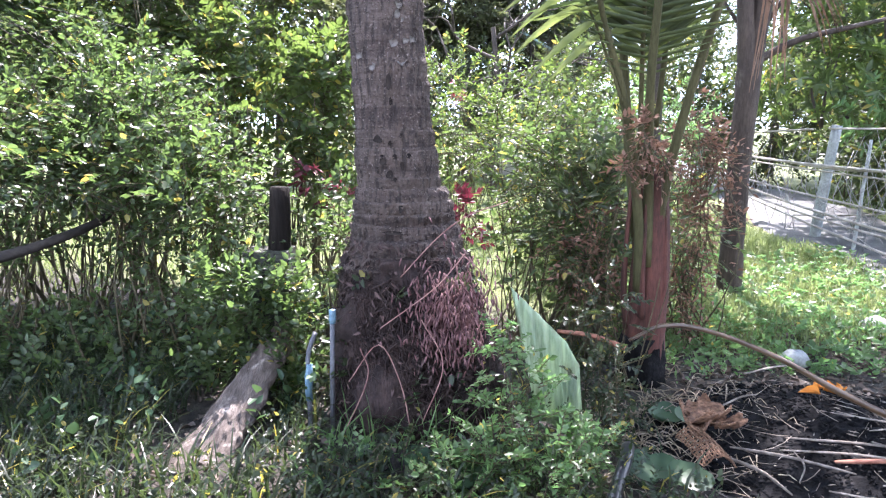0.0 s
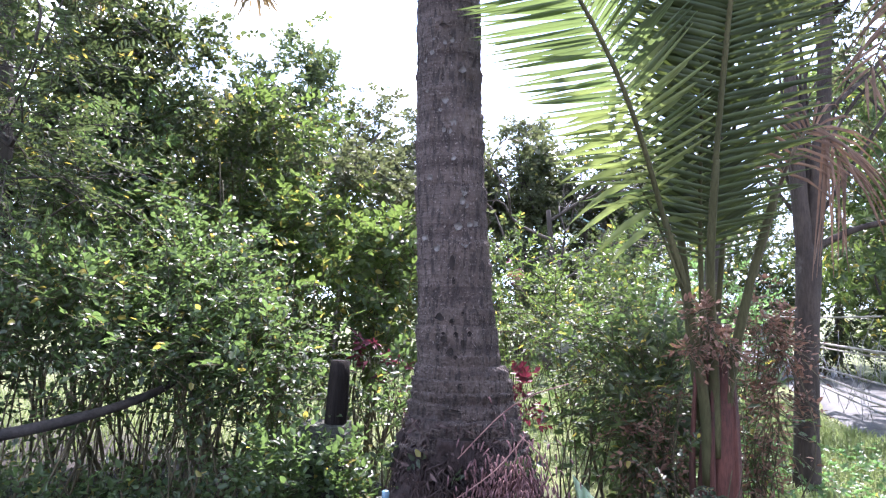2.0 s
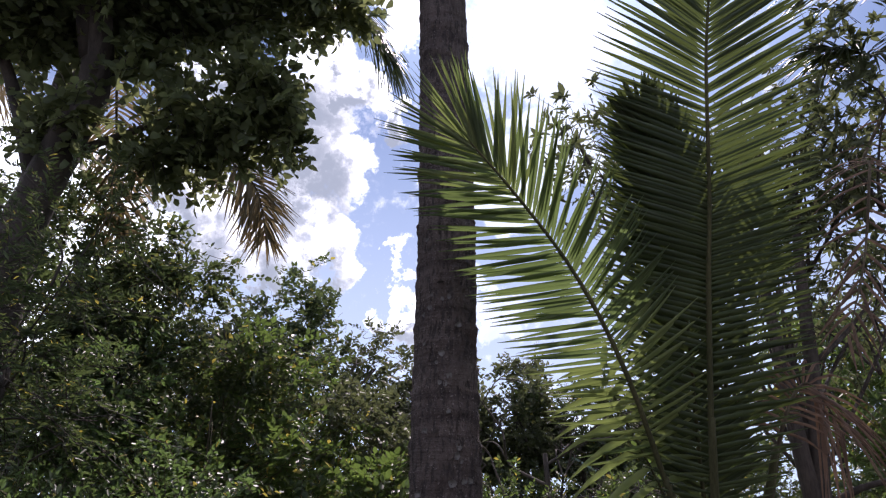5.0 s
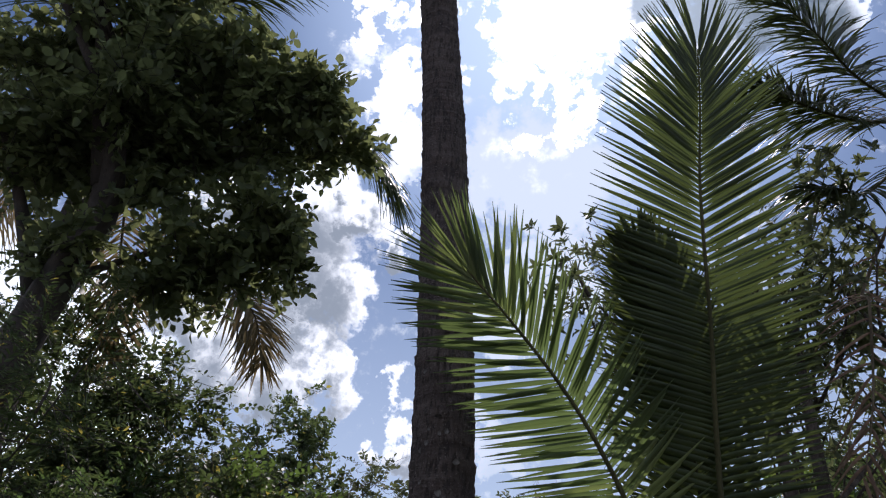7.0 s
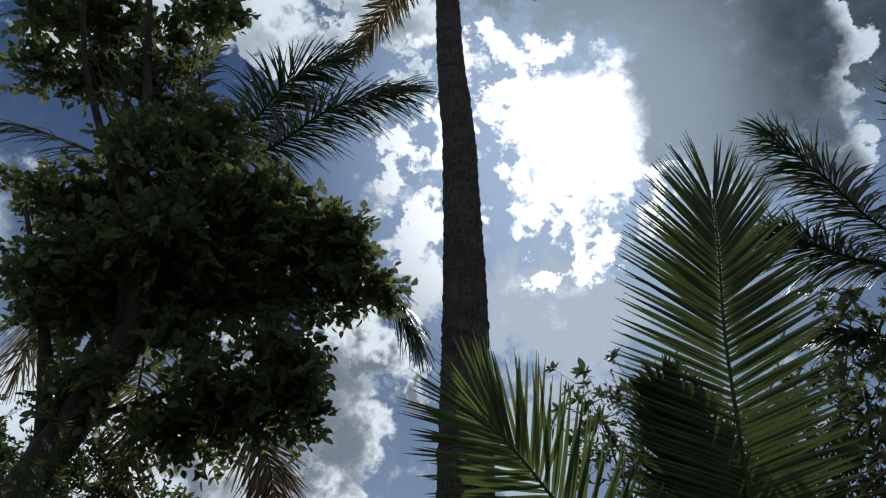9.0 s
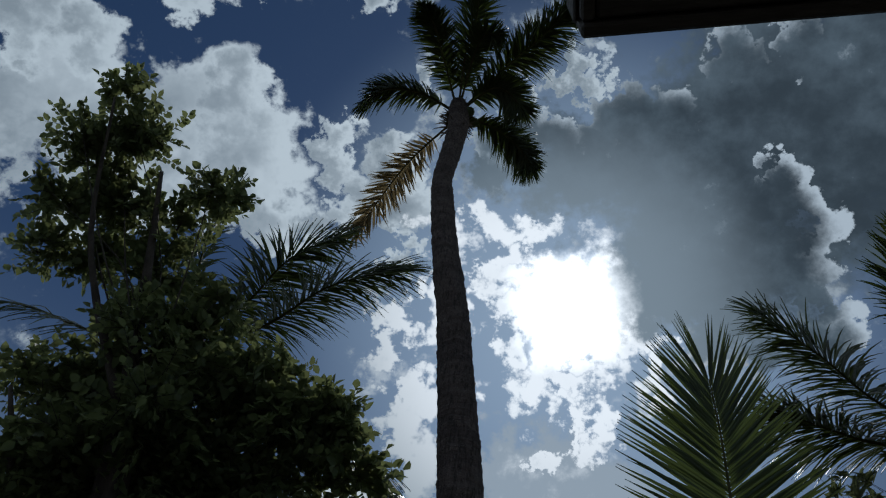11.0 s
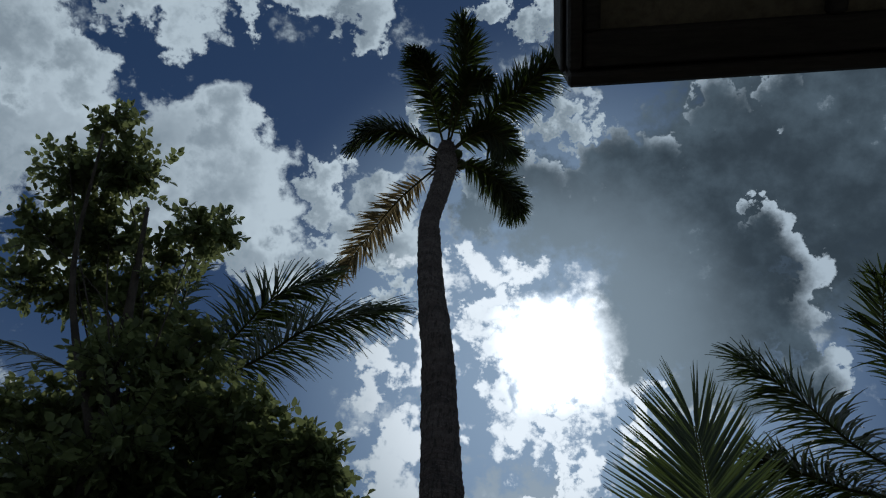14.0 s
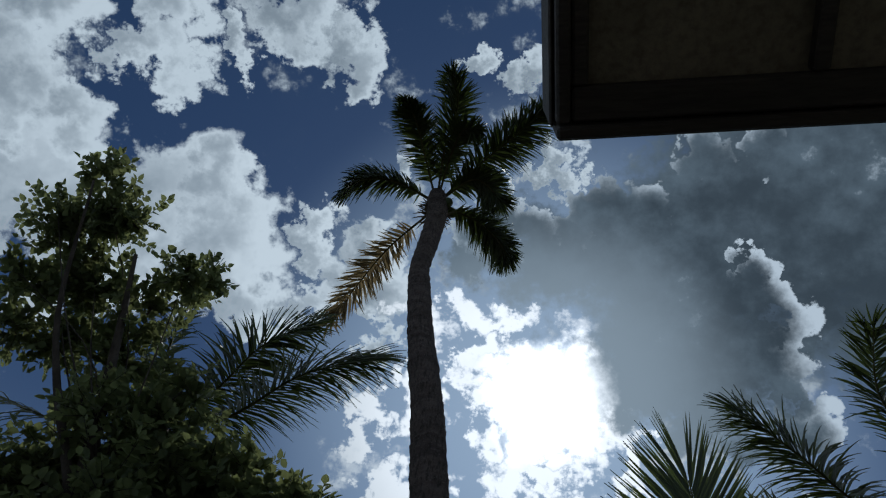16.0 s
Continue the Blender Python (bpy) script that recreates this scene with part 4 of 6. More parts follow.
flat_prof = lambda u: 0.72 + 0.9 * u * (1 - u) * 1.2 - 0.32 * u ** 5
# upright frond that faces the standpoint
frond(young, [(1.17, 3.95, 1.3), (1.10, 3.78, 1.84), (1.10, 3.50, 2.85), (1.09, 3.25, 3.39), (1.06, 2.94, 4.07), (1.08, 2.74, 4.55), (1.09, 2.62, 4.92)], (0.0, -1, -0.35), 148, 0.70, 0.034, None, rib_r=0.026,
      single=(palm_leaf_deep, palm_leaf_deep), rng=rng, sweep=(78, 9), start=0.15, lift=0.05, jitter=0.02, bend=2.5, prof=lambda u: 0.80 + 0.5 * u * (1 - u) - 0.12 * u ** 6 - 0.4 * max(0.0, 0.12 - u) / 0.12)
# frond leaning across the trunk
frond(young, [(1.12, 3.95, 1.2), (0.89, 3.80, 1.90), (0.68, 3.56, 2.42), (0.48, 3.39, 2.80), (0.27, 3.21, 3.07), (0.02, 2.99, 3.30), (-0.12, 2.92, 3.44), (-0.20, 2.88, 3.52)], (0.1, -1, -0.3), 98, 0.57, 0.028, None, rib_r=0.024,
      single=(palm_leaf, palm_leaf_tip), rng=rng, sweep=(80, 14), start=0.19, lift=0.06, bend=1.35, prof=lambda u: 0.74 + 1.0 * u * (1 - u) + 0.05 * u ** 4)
# fronds behind, in the darker crown leaf so their shade is in the colour
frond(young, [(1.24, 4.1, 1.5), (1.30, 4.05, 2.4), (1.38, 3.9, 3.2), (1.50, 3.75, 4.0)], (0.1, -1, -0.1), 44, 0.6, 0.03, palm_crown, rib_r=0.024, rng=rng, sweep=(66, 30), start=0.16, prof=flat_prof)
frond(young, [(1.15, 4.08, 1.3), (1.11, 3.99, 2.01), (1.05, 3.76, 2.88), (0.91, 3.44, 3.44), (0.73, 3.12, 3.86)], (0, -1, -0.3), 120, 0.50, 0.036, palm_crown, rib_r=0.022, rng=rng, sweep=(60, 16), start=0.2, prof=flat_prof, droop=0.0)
# short new frond beside the petioles, its pale tone partly standing in for sun
frond(young, [(0.97, 3.83, 1.63), (0.82, 3.79, 1.99), (0.66, 3.72, 2.29), (0.53, 3.62, 2.56)], (0.1, -1, -0.1), 9, 0.42, 0.042, palm_leaf_tip, rib_r=0.012, rng=rng, sweep=(88, 40), start=0.25, lift=0.05, droop=0.35, prof=flat_prof)
# withered frond hanging on the far side
frond(young, [(1.40, 3.97, 1.7), (1.55, 3.9, 2.3), (1.72, 3.9, 2.55), (1.9, 3.95, 2.3)], (0, -1, 0.3), 22, 0.45, 0.018, palm_dead, rib_r=0.02, rib_mat=rachis_dead, rng=rng, droop=0.7, start=0.3)

# ---- slim forked tree beyond the young palm ----
fork = plant("forked_tree", "slim brown forked tree with thin crown", "tree", (2.62, 6.2, 0),
             [((2.2, 6.6, 5.2), (0.9, 0.8, 0.8)), ((3.2, 6.8, 5.4), (0.9, 0.8, 1.0)), ((3.6, 6.6, 4.0), (0.7, 0.7, 0.7)), ((1.5, 7.0, 5.8), (0.7, 0.7, 0.8))], leaf_olive, 420, per=9, twig=0.3, leaf=0.09, width=0.032, stems=24,
             stem_r=0.018, seed=21, bark=bark_brown, trunk=([(2.62, 6.2, -0.05), (2.625, 6.2, 0.6), (2.64, 6.2, 1.3), (2.66, 6.2, 1.95), (2.67, 6.2, 2.2)], (0.12, 0.10, 0.097, 0.105, 0.02)),
             limbs=[([(2.64, 6.2, 1.5), (2.64, 6.2, 1.9), (2.59, 6.2, 2.5), (2.55, 6.22, 3.2), (2.5, 6.3, 4.4), (2.4, 6.5, 5.6)], (0.07, 0.078, 0.075, 0.06, 0.05, 0.03)),
                    ([(2.66, 6.2, 1.5), (2.69, 6.2, 1.9), (2.74, 6.2, 2.6), (2.80, 6.2, 3.3), (2.95, 6.4, 4.5), (3.2, 6.7, 5.6)], (0.07, 0.08, 0.08, 0.065, 0.05, 0.025)),
                    ([(2.70, 6.2, 2.05), (3.0, 6.1, 2.22), (3.4, 6.0, 2.32), (4.0, 6.0, 2.45)], (0.035, 0.028, 0.02, 0.012)),
                    ([(2.85, 6.2, 3.3), (3.2, 6.3, 3.6), (3.6, 6.5, 4.0)], (0.03, 0.02, 0.012))])

# ---- fence ----
fence = thing("fence", "leaning weathered post fence with bamboo rails and slack wire", "fence", (4.95, 9.2, 0))
bamboo = rough_mat("bamboo", (0.24, 0.215, 0.18), (0.42, 0.39, 0.34), scale=5.0, rough=0.6, bump=0.15)
post_mat = rough_mat("grey_post", (0.20, 0.22, 0.21), (0.36, 0.38, 0.37), scale=6.0, bump=0.3)
wire_mat = rough_mat("old_wire", (0.20, 0.19, 0.18), (0.34, 0.33, 0.32), scale=20.0, rough=0.6)
rng = np.random.default_rng(31)
for (x, y, h, r, lx, ly2) in ((4.98, 9.2, 1.52, 0.075, 0.12, -0.1), (4.86, 8.1, 1.35, 0.022, 0.15, 0.1), (5.0, 11.6, 1.5, 0.06, -0.03, 0.05), (4.8, 6.2, 1.5, 0.06, 0.0, 0.05), (5.1, 13.9, 1.5, 0.06, 0.05, 0)):
    pts = curve_pts([(x, y, -0.1), (x + lx * 0.5, y + ly2 * 0.5, h * 0.5), (x + lx, y + ly2, h)], 8)
    V, F = tube(pts, np.linspace(r, r * 0.85, 8), 8, rough=0.06, rng=rng)
    part("post", mesh_of("post", local(V, fence), F, True), post_mat, fence)
for y0, z0, y1, z1, r in ((6.2, 1.50, 9.2, 1.48, 0.018), (9.2, 1.47, 13.9, 1.40, 0.018), (6.2, 1.02, 13.5, 1.06, 0.026), (7.0, 1.05, 10.4, 1.00, 0.02), (6.0, 0.92, 13, 0.98, 0.016), (6.4, 0.33, 12.9, 0.62, 0.026), (6.6, 0.28, 12.6, 0.50, 0.02),
                          (6.2, 0.55, 12.9, 0.70, 0.018), (6.4, 0.75, 9.9, 0.25, 0.014), (7.4, 0.12, 12.0, 0.42, 0.022)):
    mid = ((4.93 + rng.uniform(-0.05, 0.05), (y0 + y1) / 2, (z0 + z1) / 2 - rng.uniform(0, 0.05)))
    V, F = tube(curve_pts([(4.84, y0, z0), mid, (5.05, y1, z1)], 20), r * 0.72, 7, rough=0.05, rng=rng)
    part("rail", mesh_of("rail", local(V, fence), F, True), bamboo, fence)
for k in range(60):
    y0 = rng.uniform(6.3, 12)
    P0 = np.array((4.92 + rng.normal(0, 0.04), y0, rng.uniform(0.9, 1.5)))
    P1 = np.array((4.92 + rng.normal(0, 0.04), y0 + rng.normal(0, 0.7), rng.uniform(0.0, 0.5)))
    V, F = tube(curve_pts([P0, (P0 + P1) / 2 + rng.normal(0, 0.12, 3), P1], 9), 0.004, 4)
    part("wire", mesh_of("wire", local(V, fence), F), wire_mat, fence)

# ---- dark stump post on a block, behind the thicket ----
stump = thing("timber_post", "short dark timber post on a mossy concrete block", "post", (-0.98, 3.86, 0))
V, F = tube(curve_pts([(-0.93, 3.86, 0.60), (-0.92, 3.86, 0.9), (-0.91, 3.86, 1.17)], 8), (0.066, 0.064, 0.063, 0.062, 0.061, 0.06, 0.059, 0.052), 14, rough=0.05, rng=rng)
part("post", mesh_of("post", local(V, stump), F, True), rough_mat("tarred_timber", (0.008, 0.007, 0.006), (0.024, 0.019, 0.016), bump=0.9, gloss=0.1, stretch=(2, 2, 0.3)), stump)
bm = bmesh.new()
bmesh.ops.create_cube(bm, size=1.0)
bmesh.ops.bevel(bm, geom=bm.edges[:], offset=0.04, segments=2, affect="EDGES")
for v in bm.verts:
    v.co = Vector((v.co.x * 0.27, v.co.y * 0.24, v.co.z * 1.0 + 0.32))
# mossy concrete, its tones lowered to hold the thicket's shade
part("block", bm, rough_mat("mossy_shaded_block", (0.03, 0.033, 0.024), (0.07, 0.07, 0.056), (0.02, 0.03, 0.012), scale=5.0, bump=0.8), stump, "grey mossy concrete block")

# ---- thicket in front on the left-hand side ----
for k, (x, y, w, h, n) in enumerate([(x * 0.9, y * 0.88, w * 0.92, 1.55 + (h - 1.55) * 0.88, n) for x, y, w, h, n in [(-0.85, 5.0, 0.4, 1.0, 70), (-1.75, 4.75, 0.6, 1.55, 330), (-2.2, 4.7, 0.8, 1.85, 520), (-3.0, 4.6, 0.8, 1.9, 480), (-3.8, 4.5, 0.8, 2.0, 380), (-1.9, 5.5, 0.8, 2.2, 380), (-2.9, 5.6, 0.9, 2.5, 420), (-4.6, 5.0, 0.9, 2.2, 300)]]):
    plant("shrub", "dense green small-leaved shrub with thin bare stems", "shrub", (x, y, 0), [((x, y, h * 0.72), (w, 0.45, h * 0.30)), ((x + 0.15, y + 0.05, h * 0.42), (w * 0.22, 0.12, h * 0.10))], leaf_thicket, int(n * 0.85), per=11, twig=0.27, leaf=0.049, width=0.028,
          stems=24, stem_r=0.008, seed=40 + k, group="thicket shrubs", clump=16, shell=0.15)

plant("shrub", "small leafy shrub in front of the timber post", "shrub", (-0.92, 3.60, 0), [((-0.95, 3.6, 0.55), (0.2, 0.14, 0.18)), ((-0.85, 3.62, 0.3), (0.15, 0.12, 0.15))], leaf_thicket, 46, per=9, twig=0.2, leaf=0.05, width=0.03, stems=6, stem_r=0.005, seed=58, group="thicket shrubs")

# ---- vine-smothered mass behind ----
VINES = [(-1.25, 7.6, 0.8, 3.5, 420), (-2.3, 7.7, 1.0, 3.8, 560), (-3.3, 7.4, 1.1, 4.2, 640), (-4.6, 7.2, 1.2, 5.7, 1400), (-6.1, 6.8, 1.3, 6.0, 1300), (-1.5, 6.6, 0.7, 2.5, 320), (-2.6, 6.4, 0.9, 3.0, 460), (-3.8, 6.2, 0.9, 3.4, 460)]
for k, (x, y, w, h, n) in enumerate([(x * 0.92, y * 0.92, w * 0.95, 1.55 + (h - 1.55) * 0.95, n) for x, y, w, h, n in VINES]):
    plant("vine_bush", "tall bush smothered in sunlit climbing vine leaves", "bush", (x, y, 0), [((x, y, h * 0.72), (w, 0.7, h * 0.27)), ((x + 0.2, y - 0.3, h * 0.52), (w * 0.8, 0.5, h * 0.18))], (leaf_olive, leaf_vine, leaf_far, leaf_far, leaf_far, leaf_vine, leaf_vine, leaf_thicket)[k], int(n * 1.1), per=11, twig=0.30, leaf=0.070, width=0.042,
          stems=10, stem_r=0.016, seed=60 + k, group="vine bushes", flat=0.6, clump=13, shell=0.2)

# ---- skyline trees ----
SKYLINE = [(-9.5, 12.0, 2.2, 7.8, leaf_far), (-7.6, 12.5, 2.0, 7.4, leaf_olive), (-5.6, 13.6, 1.4, 6.0, leaf_olive), (-4.3, 14.4, 1.9, 7.2, leaf_far), (-2.6, 15.0, 1.5, 6.3, leaf_olive), (-1.0, 15.5, 1.3, 5.6, leaf_olive),
           (0.5, 15.8, 1.4, 5.9, leaf_olive), (2.0, 16.5, 1.6, 5.6, leaf_far), (4.2, 17.0, 2.0, 6.0, leaf_olive), (7.5, 16.0, 2.4, 7.5, leaf_far), (10.5, 14.0, 2.4, 8.0, leaf_far), (9.0, 10.5, 1.8, 6.0, leaf_far), (-12.0, 9.5, 2.4, 8.0, leaf_far)]
for k, (x, y, w, h, m) in enumerate(SKYLINE):
    x, y, w, h = x * 1.35, y * 1.35, w * 1.32, 1.55 + (h - 1.55) * 1.42
    rg = np.random.default_rng(80 + k)
    lumps = [((x + rg.uniform(-0.8, 0.8) * w, y + rg.uniform(-0.5, 0.5) * w, h * rg.uniform(0.5, 0.85)), (w * rg.uniform(0.45, 0.7), w * 0.55, h * rg.uniform(0.13, 0.2))) for _ in range(6)] + [((x, y, h * 0.42), (w * 1.1, w * 0.7, h * 0.36)), ((x, y, h * 0.84), (w * 0.6, w * 0.5, h * 0.15))]
    plant("tree", "bushy green tree on the skyline", "tree", (x, y, 0), lumps, m, 1150, per=9, twig=0.45, leaf=0.165, width=0.095, stems=14, stem_r=0.025, seed=80 + k, bark=bark_dark, group="skyline trees", clump=7, shell=0.2,
          trunk=([(x, y, -0.1), (x + 0.1, y, h * 0.3), (x, y, h * 0.7)], (0.14, 0.1, 0.04)))

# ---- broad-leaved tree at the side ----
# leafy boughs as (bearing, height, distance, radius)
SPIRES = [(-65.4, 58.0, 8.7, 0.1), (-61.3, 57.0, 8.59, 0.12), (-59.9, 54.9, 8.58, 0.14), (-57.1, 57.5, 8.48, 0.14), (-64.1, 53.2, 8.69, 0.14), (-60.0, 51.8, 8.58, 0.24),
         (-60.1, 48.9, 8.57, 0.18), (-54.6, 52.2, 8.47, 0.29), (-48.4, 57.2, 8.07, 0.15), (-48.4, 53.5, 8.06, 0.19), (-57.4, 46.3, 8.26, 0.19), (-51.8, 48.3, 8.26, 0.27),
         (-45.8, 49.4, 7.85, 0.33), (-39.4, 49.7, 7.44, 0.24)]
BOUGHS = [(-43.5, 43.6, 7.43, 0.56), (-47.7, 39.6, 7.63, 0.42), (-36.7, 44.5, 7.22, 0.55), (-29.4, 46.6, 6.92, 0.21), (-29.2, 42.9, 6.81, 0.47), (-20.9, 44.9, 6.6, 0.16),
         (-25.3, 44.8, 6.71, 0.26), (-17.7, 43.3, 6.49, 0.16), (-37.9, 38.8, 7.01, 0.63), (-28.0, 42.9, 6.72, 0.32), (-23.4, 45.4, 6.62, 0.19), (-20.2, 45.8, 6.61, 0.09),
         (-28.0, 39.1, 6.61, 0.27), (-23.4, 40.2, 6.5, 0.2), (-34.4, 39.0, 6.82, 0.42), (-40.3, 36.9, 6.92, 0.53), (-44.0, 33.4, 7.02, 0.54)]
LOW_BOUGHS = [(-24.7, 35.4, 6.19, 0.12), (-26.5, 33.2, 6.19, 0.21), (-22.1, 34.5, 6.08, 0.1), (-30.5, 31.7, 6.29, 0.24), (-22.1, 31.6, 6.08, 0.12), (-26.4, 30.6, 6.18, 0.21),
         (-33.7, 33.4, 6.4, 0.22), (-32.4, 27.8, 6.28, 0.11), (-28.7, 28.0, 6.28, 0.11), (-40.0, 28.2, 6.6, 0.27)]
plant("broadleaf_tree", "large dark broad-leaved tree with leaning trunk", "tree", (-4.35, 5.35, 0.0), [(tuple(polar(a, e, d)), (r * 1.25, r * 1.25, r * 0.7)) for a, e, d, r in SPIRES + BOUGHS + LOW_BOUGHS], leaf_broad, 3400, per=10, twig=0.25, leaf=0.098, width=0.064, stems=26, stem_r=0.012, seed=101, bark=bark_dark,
      shell=0.1, flat=0.6, clump=14, trunk=([(-4.35, 5.35, -0.1), (-4.10, 5.10, 2.2), (-3.92, 4.79, 3.73), (-3.63, 4.59, 4.52), (-3.37, 4.38, 5.1), (-3.35, 3.9, 6.2)], (0.26, 0.20, 0.17, 0.155, 0.13, 0.06)),
      limbs=[([(-3.4, 4.4, 5.0), (-2.9, 4.5, 5.6), (-2.2, 4.4, 6.1)], (0.07, 0.05, 0.02)), ([(-3.4, 4.3, 5.2), (-3.6, 3.6, 6.8), (-3.7, 2.6, 8.2)], (0.09, 0.06, 0.02)), ([(-3.7, 4.6, 4.4), (-3.0, 4.7, 4.8), (-2.3, 4.7, 5.1)], (0.04, 0.028, 0.012)),
             ([(-3.8, 4.7, 4.1), (-4.2, 4.4, 5.2), (-4.6, 3.8, 6.2)], (0.08, 0.05, 0.02)), ([(-3.5, 3.9, 6.0), (-4.2, 3.0, 7.4), (-4.2, 1.9, 8.6)], (0.05, 0.03, 0.012))])

# ---- neighbouring coconut palms ----
def side_palm(label, base, heart, fronds, seed, trunk_r=0.15):
    root = thing("coconut_palm", label, "palm tree", base)
    rg = np.random.default_rng(seed)
    b, h = np.array(base), np.array(heart)
    pts = curve_pts([b + (0, 0, -0.1), b * 0.6 + h * 0.4 + (0.1, 0, 0), h], 40)
    V, F = tube(pts, np.linspace(trunk_r * 1.25, trunk_r * 0.8, 40) * (1 + 0.05 * (np.arange(40) % 2)), 14)
    part("trunk", mesh_of("trunk", local(V, root), F, True), palm_bark, root)
    for pts4, face, L, m, per in fronds:
        frond(root, pts4, face, int(per * 1.5), L, 0.027, m, rib_r=0.03, rib_mat=petiole_mat if m is palm_crown else rachis_dead, rng=rg, start=0.18, droop=0.32, sag=0.06, lift=0.0, jitter=0.12)
    return root


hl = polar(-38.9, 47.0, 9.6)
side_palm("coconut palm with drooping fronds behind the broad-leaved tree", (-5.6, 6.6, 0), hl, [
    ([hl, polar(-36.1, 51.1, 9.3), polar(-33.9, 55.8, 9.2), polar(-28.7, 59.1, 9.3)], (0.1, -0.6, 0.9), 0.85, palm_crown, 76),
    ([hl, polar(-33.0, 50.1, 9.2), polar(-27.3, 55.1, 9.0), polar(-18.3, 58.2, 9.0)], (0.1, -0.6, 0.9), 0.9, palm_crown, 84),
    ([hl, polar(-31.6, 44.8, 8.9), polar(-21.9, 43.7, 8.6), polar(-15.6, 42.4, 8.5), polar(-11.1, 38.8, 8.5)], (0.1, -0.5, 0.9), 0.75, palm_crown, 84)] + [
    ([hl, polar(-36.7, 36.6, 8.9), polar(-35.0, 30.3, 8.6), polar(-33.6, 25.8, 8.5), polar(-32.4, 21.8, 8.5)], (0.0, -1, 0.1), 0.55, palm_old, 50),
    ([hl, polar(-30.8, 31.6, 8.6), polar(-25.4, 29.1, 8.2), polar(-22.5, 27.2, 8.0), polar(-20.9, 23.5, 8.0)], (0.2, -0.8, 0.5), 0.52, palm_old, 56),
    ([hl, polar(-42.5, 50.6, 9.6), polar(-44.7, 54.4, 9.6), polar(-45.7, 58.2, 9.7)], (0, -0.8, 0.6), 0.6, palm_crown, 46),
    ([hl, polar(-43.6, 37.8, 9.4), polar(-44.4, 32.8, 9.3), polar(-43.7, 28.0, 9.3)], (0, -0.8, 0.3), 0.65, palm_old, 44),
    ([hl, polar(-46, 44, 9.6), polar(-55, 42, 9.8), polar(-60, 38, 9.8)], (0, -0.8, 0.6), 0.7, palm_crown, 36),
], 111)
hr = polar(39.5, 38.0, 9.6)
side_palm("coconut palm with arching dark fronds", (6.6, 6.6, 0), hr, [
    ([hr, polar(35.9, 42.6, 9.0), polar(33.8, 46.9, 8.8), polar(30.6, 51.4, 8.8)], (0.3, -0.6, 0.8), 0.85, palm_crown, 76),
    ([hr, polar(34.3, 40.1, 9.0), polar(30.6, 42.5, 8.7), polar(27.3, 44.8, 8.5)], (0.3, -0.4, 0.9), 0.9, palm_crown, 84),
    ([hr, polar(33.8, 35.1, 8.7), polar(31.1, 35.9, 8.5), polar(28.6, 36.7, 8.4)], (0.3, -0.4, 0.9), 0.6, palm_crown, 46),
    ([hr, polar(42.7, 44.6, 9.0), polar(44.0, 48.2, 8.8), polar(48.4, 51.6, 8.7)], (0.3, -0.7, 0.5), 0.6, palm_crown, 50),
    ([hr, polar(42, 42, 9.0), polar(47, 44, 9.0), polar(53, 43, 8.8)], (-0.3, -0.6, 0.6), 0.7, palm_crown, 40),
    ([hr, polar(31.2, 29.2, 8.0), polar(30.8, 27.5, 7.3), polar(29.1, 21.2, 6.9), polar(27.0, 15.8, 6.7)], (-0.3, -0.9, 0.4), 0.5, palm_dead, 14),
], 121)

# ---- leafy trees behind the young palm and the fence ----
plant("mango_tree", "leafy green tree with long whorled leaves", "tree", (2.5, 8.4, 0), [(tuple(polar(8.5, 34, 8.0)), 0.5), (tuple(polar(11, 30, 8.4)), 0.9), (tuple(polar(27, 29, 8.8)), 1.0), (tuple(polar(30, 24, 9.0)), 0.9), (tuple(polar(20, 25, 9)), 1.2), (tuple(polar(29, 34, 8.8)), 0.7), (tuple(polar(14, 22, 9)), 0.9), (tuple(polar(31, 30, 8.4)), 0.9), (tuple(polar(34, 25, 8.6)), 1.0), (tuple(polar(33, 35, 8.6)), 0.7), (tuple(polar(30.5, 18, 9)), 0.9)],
      leaf_olive, 640, per=9, twig=0.3, leaf=0.14, width=0.05, stems=30, stem_r=0.02, seed=131, whorl=True, bark=bark_dark, trunk=([(2.5, 8.4, -0.1), (2.52, 8.4, 2.2), (2.6, 8.1, 4.6)], (0.12, 0.09, 0.04)))
plant("mango_tree", "sunlit green tree with long whorled leaves beyond the lane", "tree", (8.2, 11.5, 0), [((8.2, 11.5, 3.2), (2.0, 1.2, 1.4)), ((6.9, 11.6, 2.4), (1.3, 1.0, 1.0)), ((9.5, 11.0, 2.6), (1.3, 1, 1.2)), ((6.5, 12.0, 4.0), (1.4, 1, 1.0)), ((5.7, 10.6, 2.3), (0.9, 0.9, 0.8)), ((6.3, 10.2, 3.6), (1.2, 1, 1.0)), ((5.2, 11.2, 4.6), (1.0, 0.9, 0.8))], leaf_vine, 1500, per=9, twig=0.32, leaf=0.17,
      width=0.055, stems=24, stem_r=0.025, seed=132, whorl=True, bark=bark_dark, trunk=([(8.2, 11.5, -0.1), (8.2, 11.5, 1.4), (8.0, 11.5, 2.8)], (0.2, 0.16, 0.08)))
plant("bush", "sunlit green bush at the lane side", "bush", (5.6, 8.3, 0), [((6.6, 9.6, 1.9), (0.5, 0.5, 0.35)), ((6.3, 9.8, 1.6), (0.6, 0.5, 0.4))], leaf_bright, 60, per=9, twig=0.28, leaf=0.16, width=0.05, stems=8, seed=133, whorl=True)
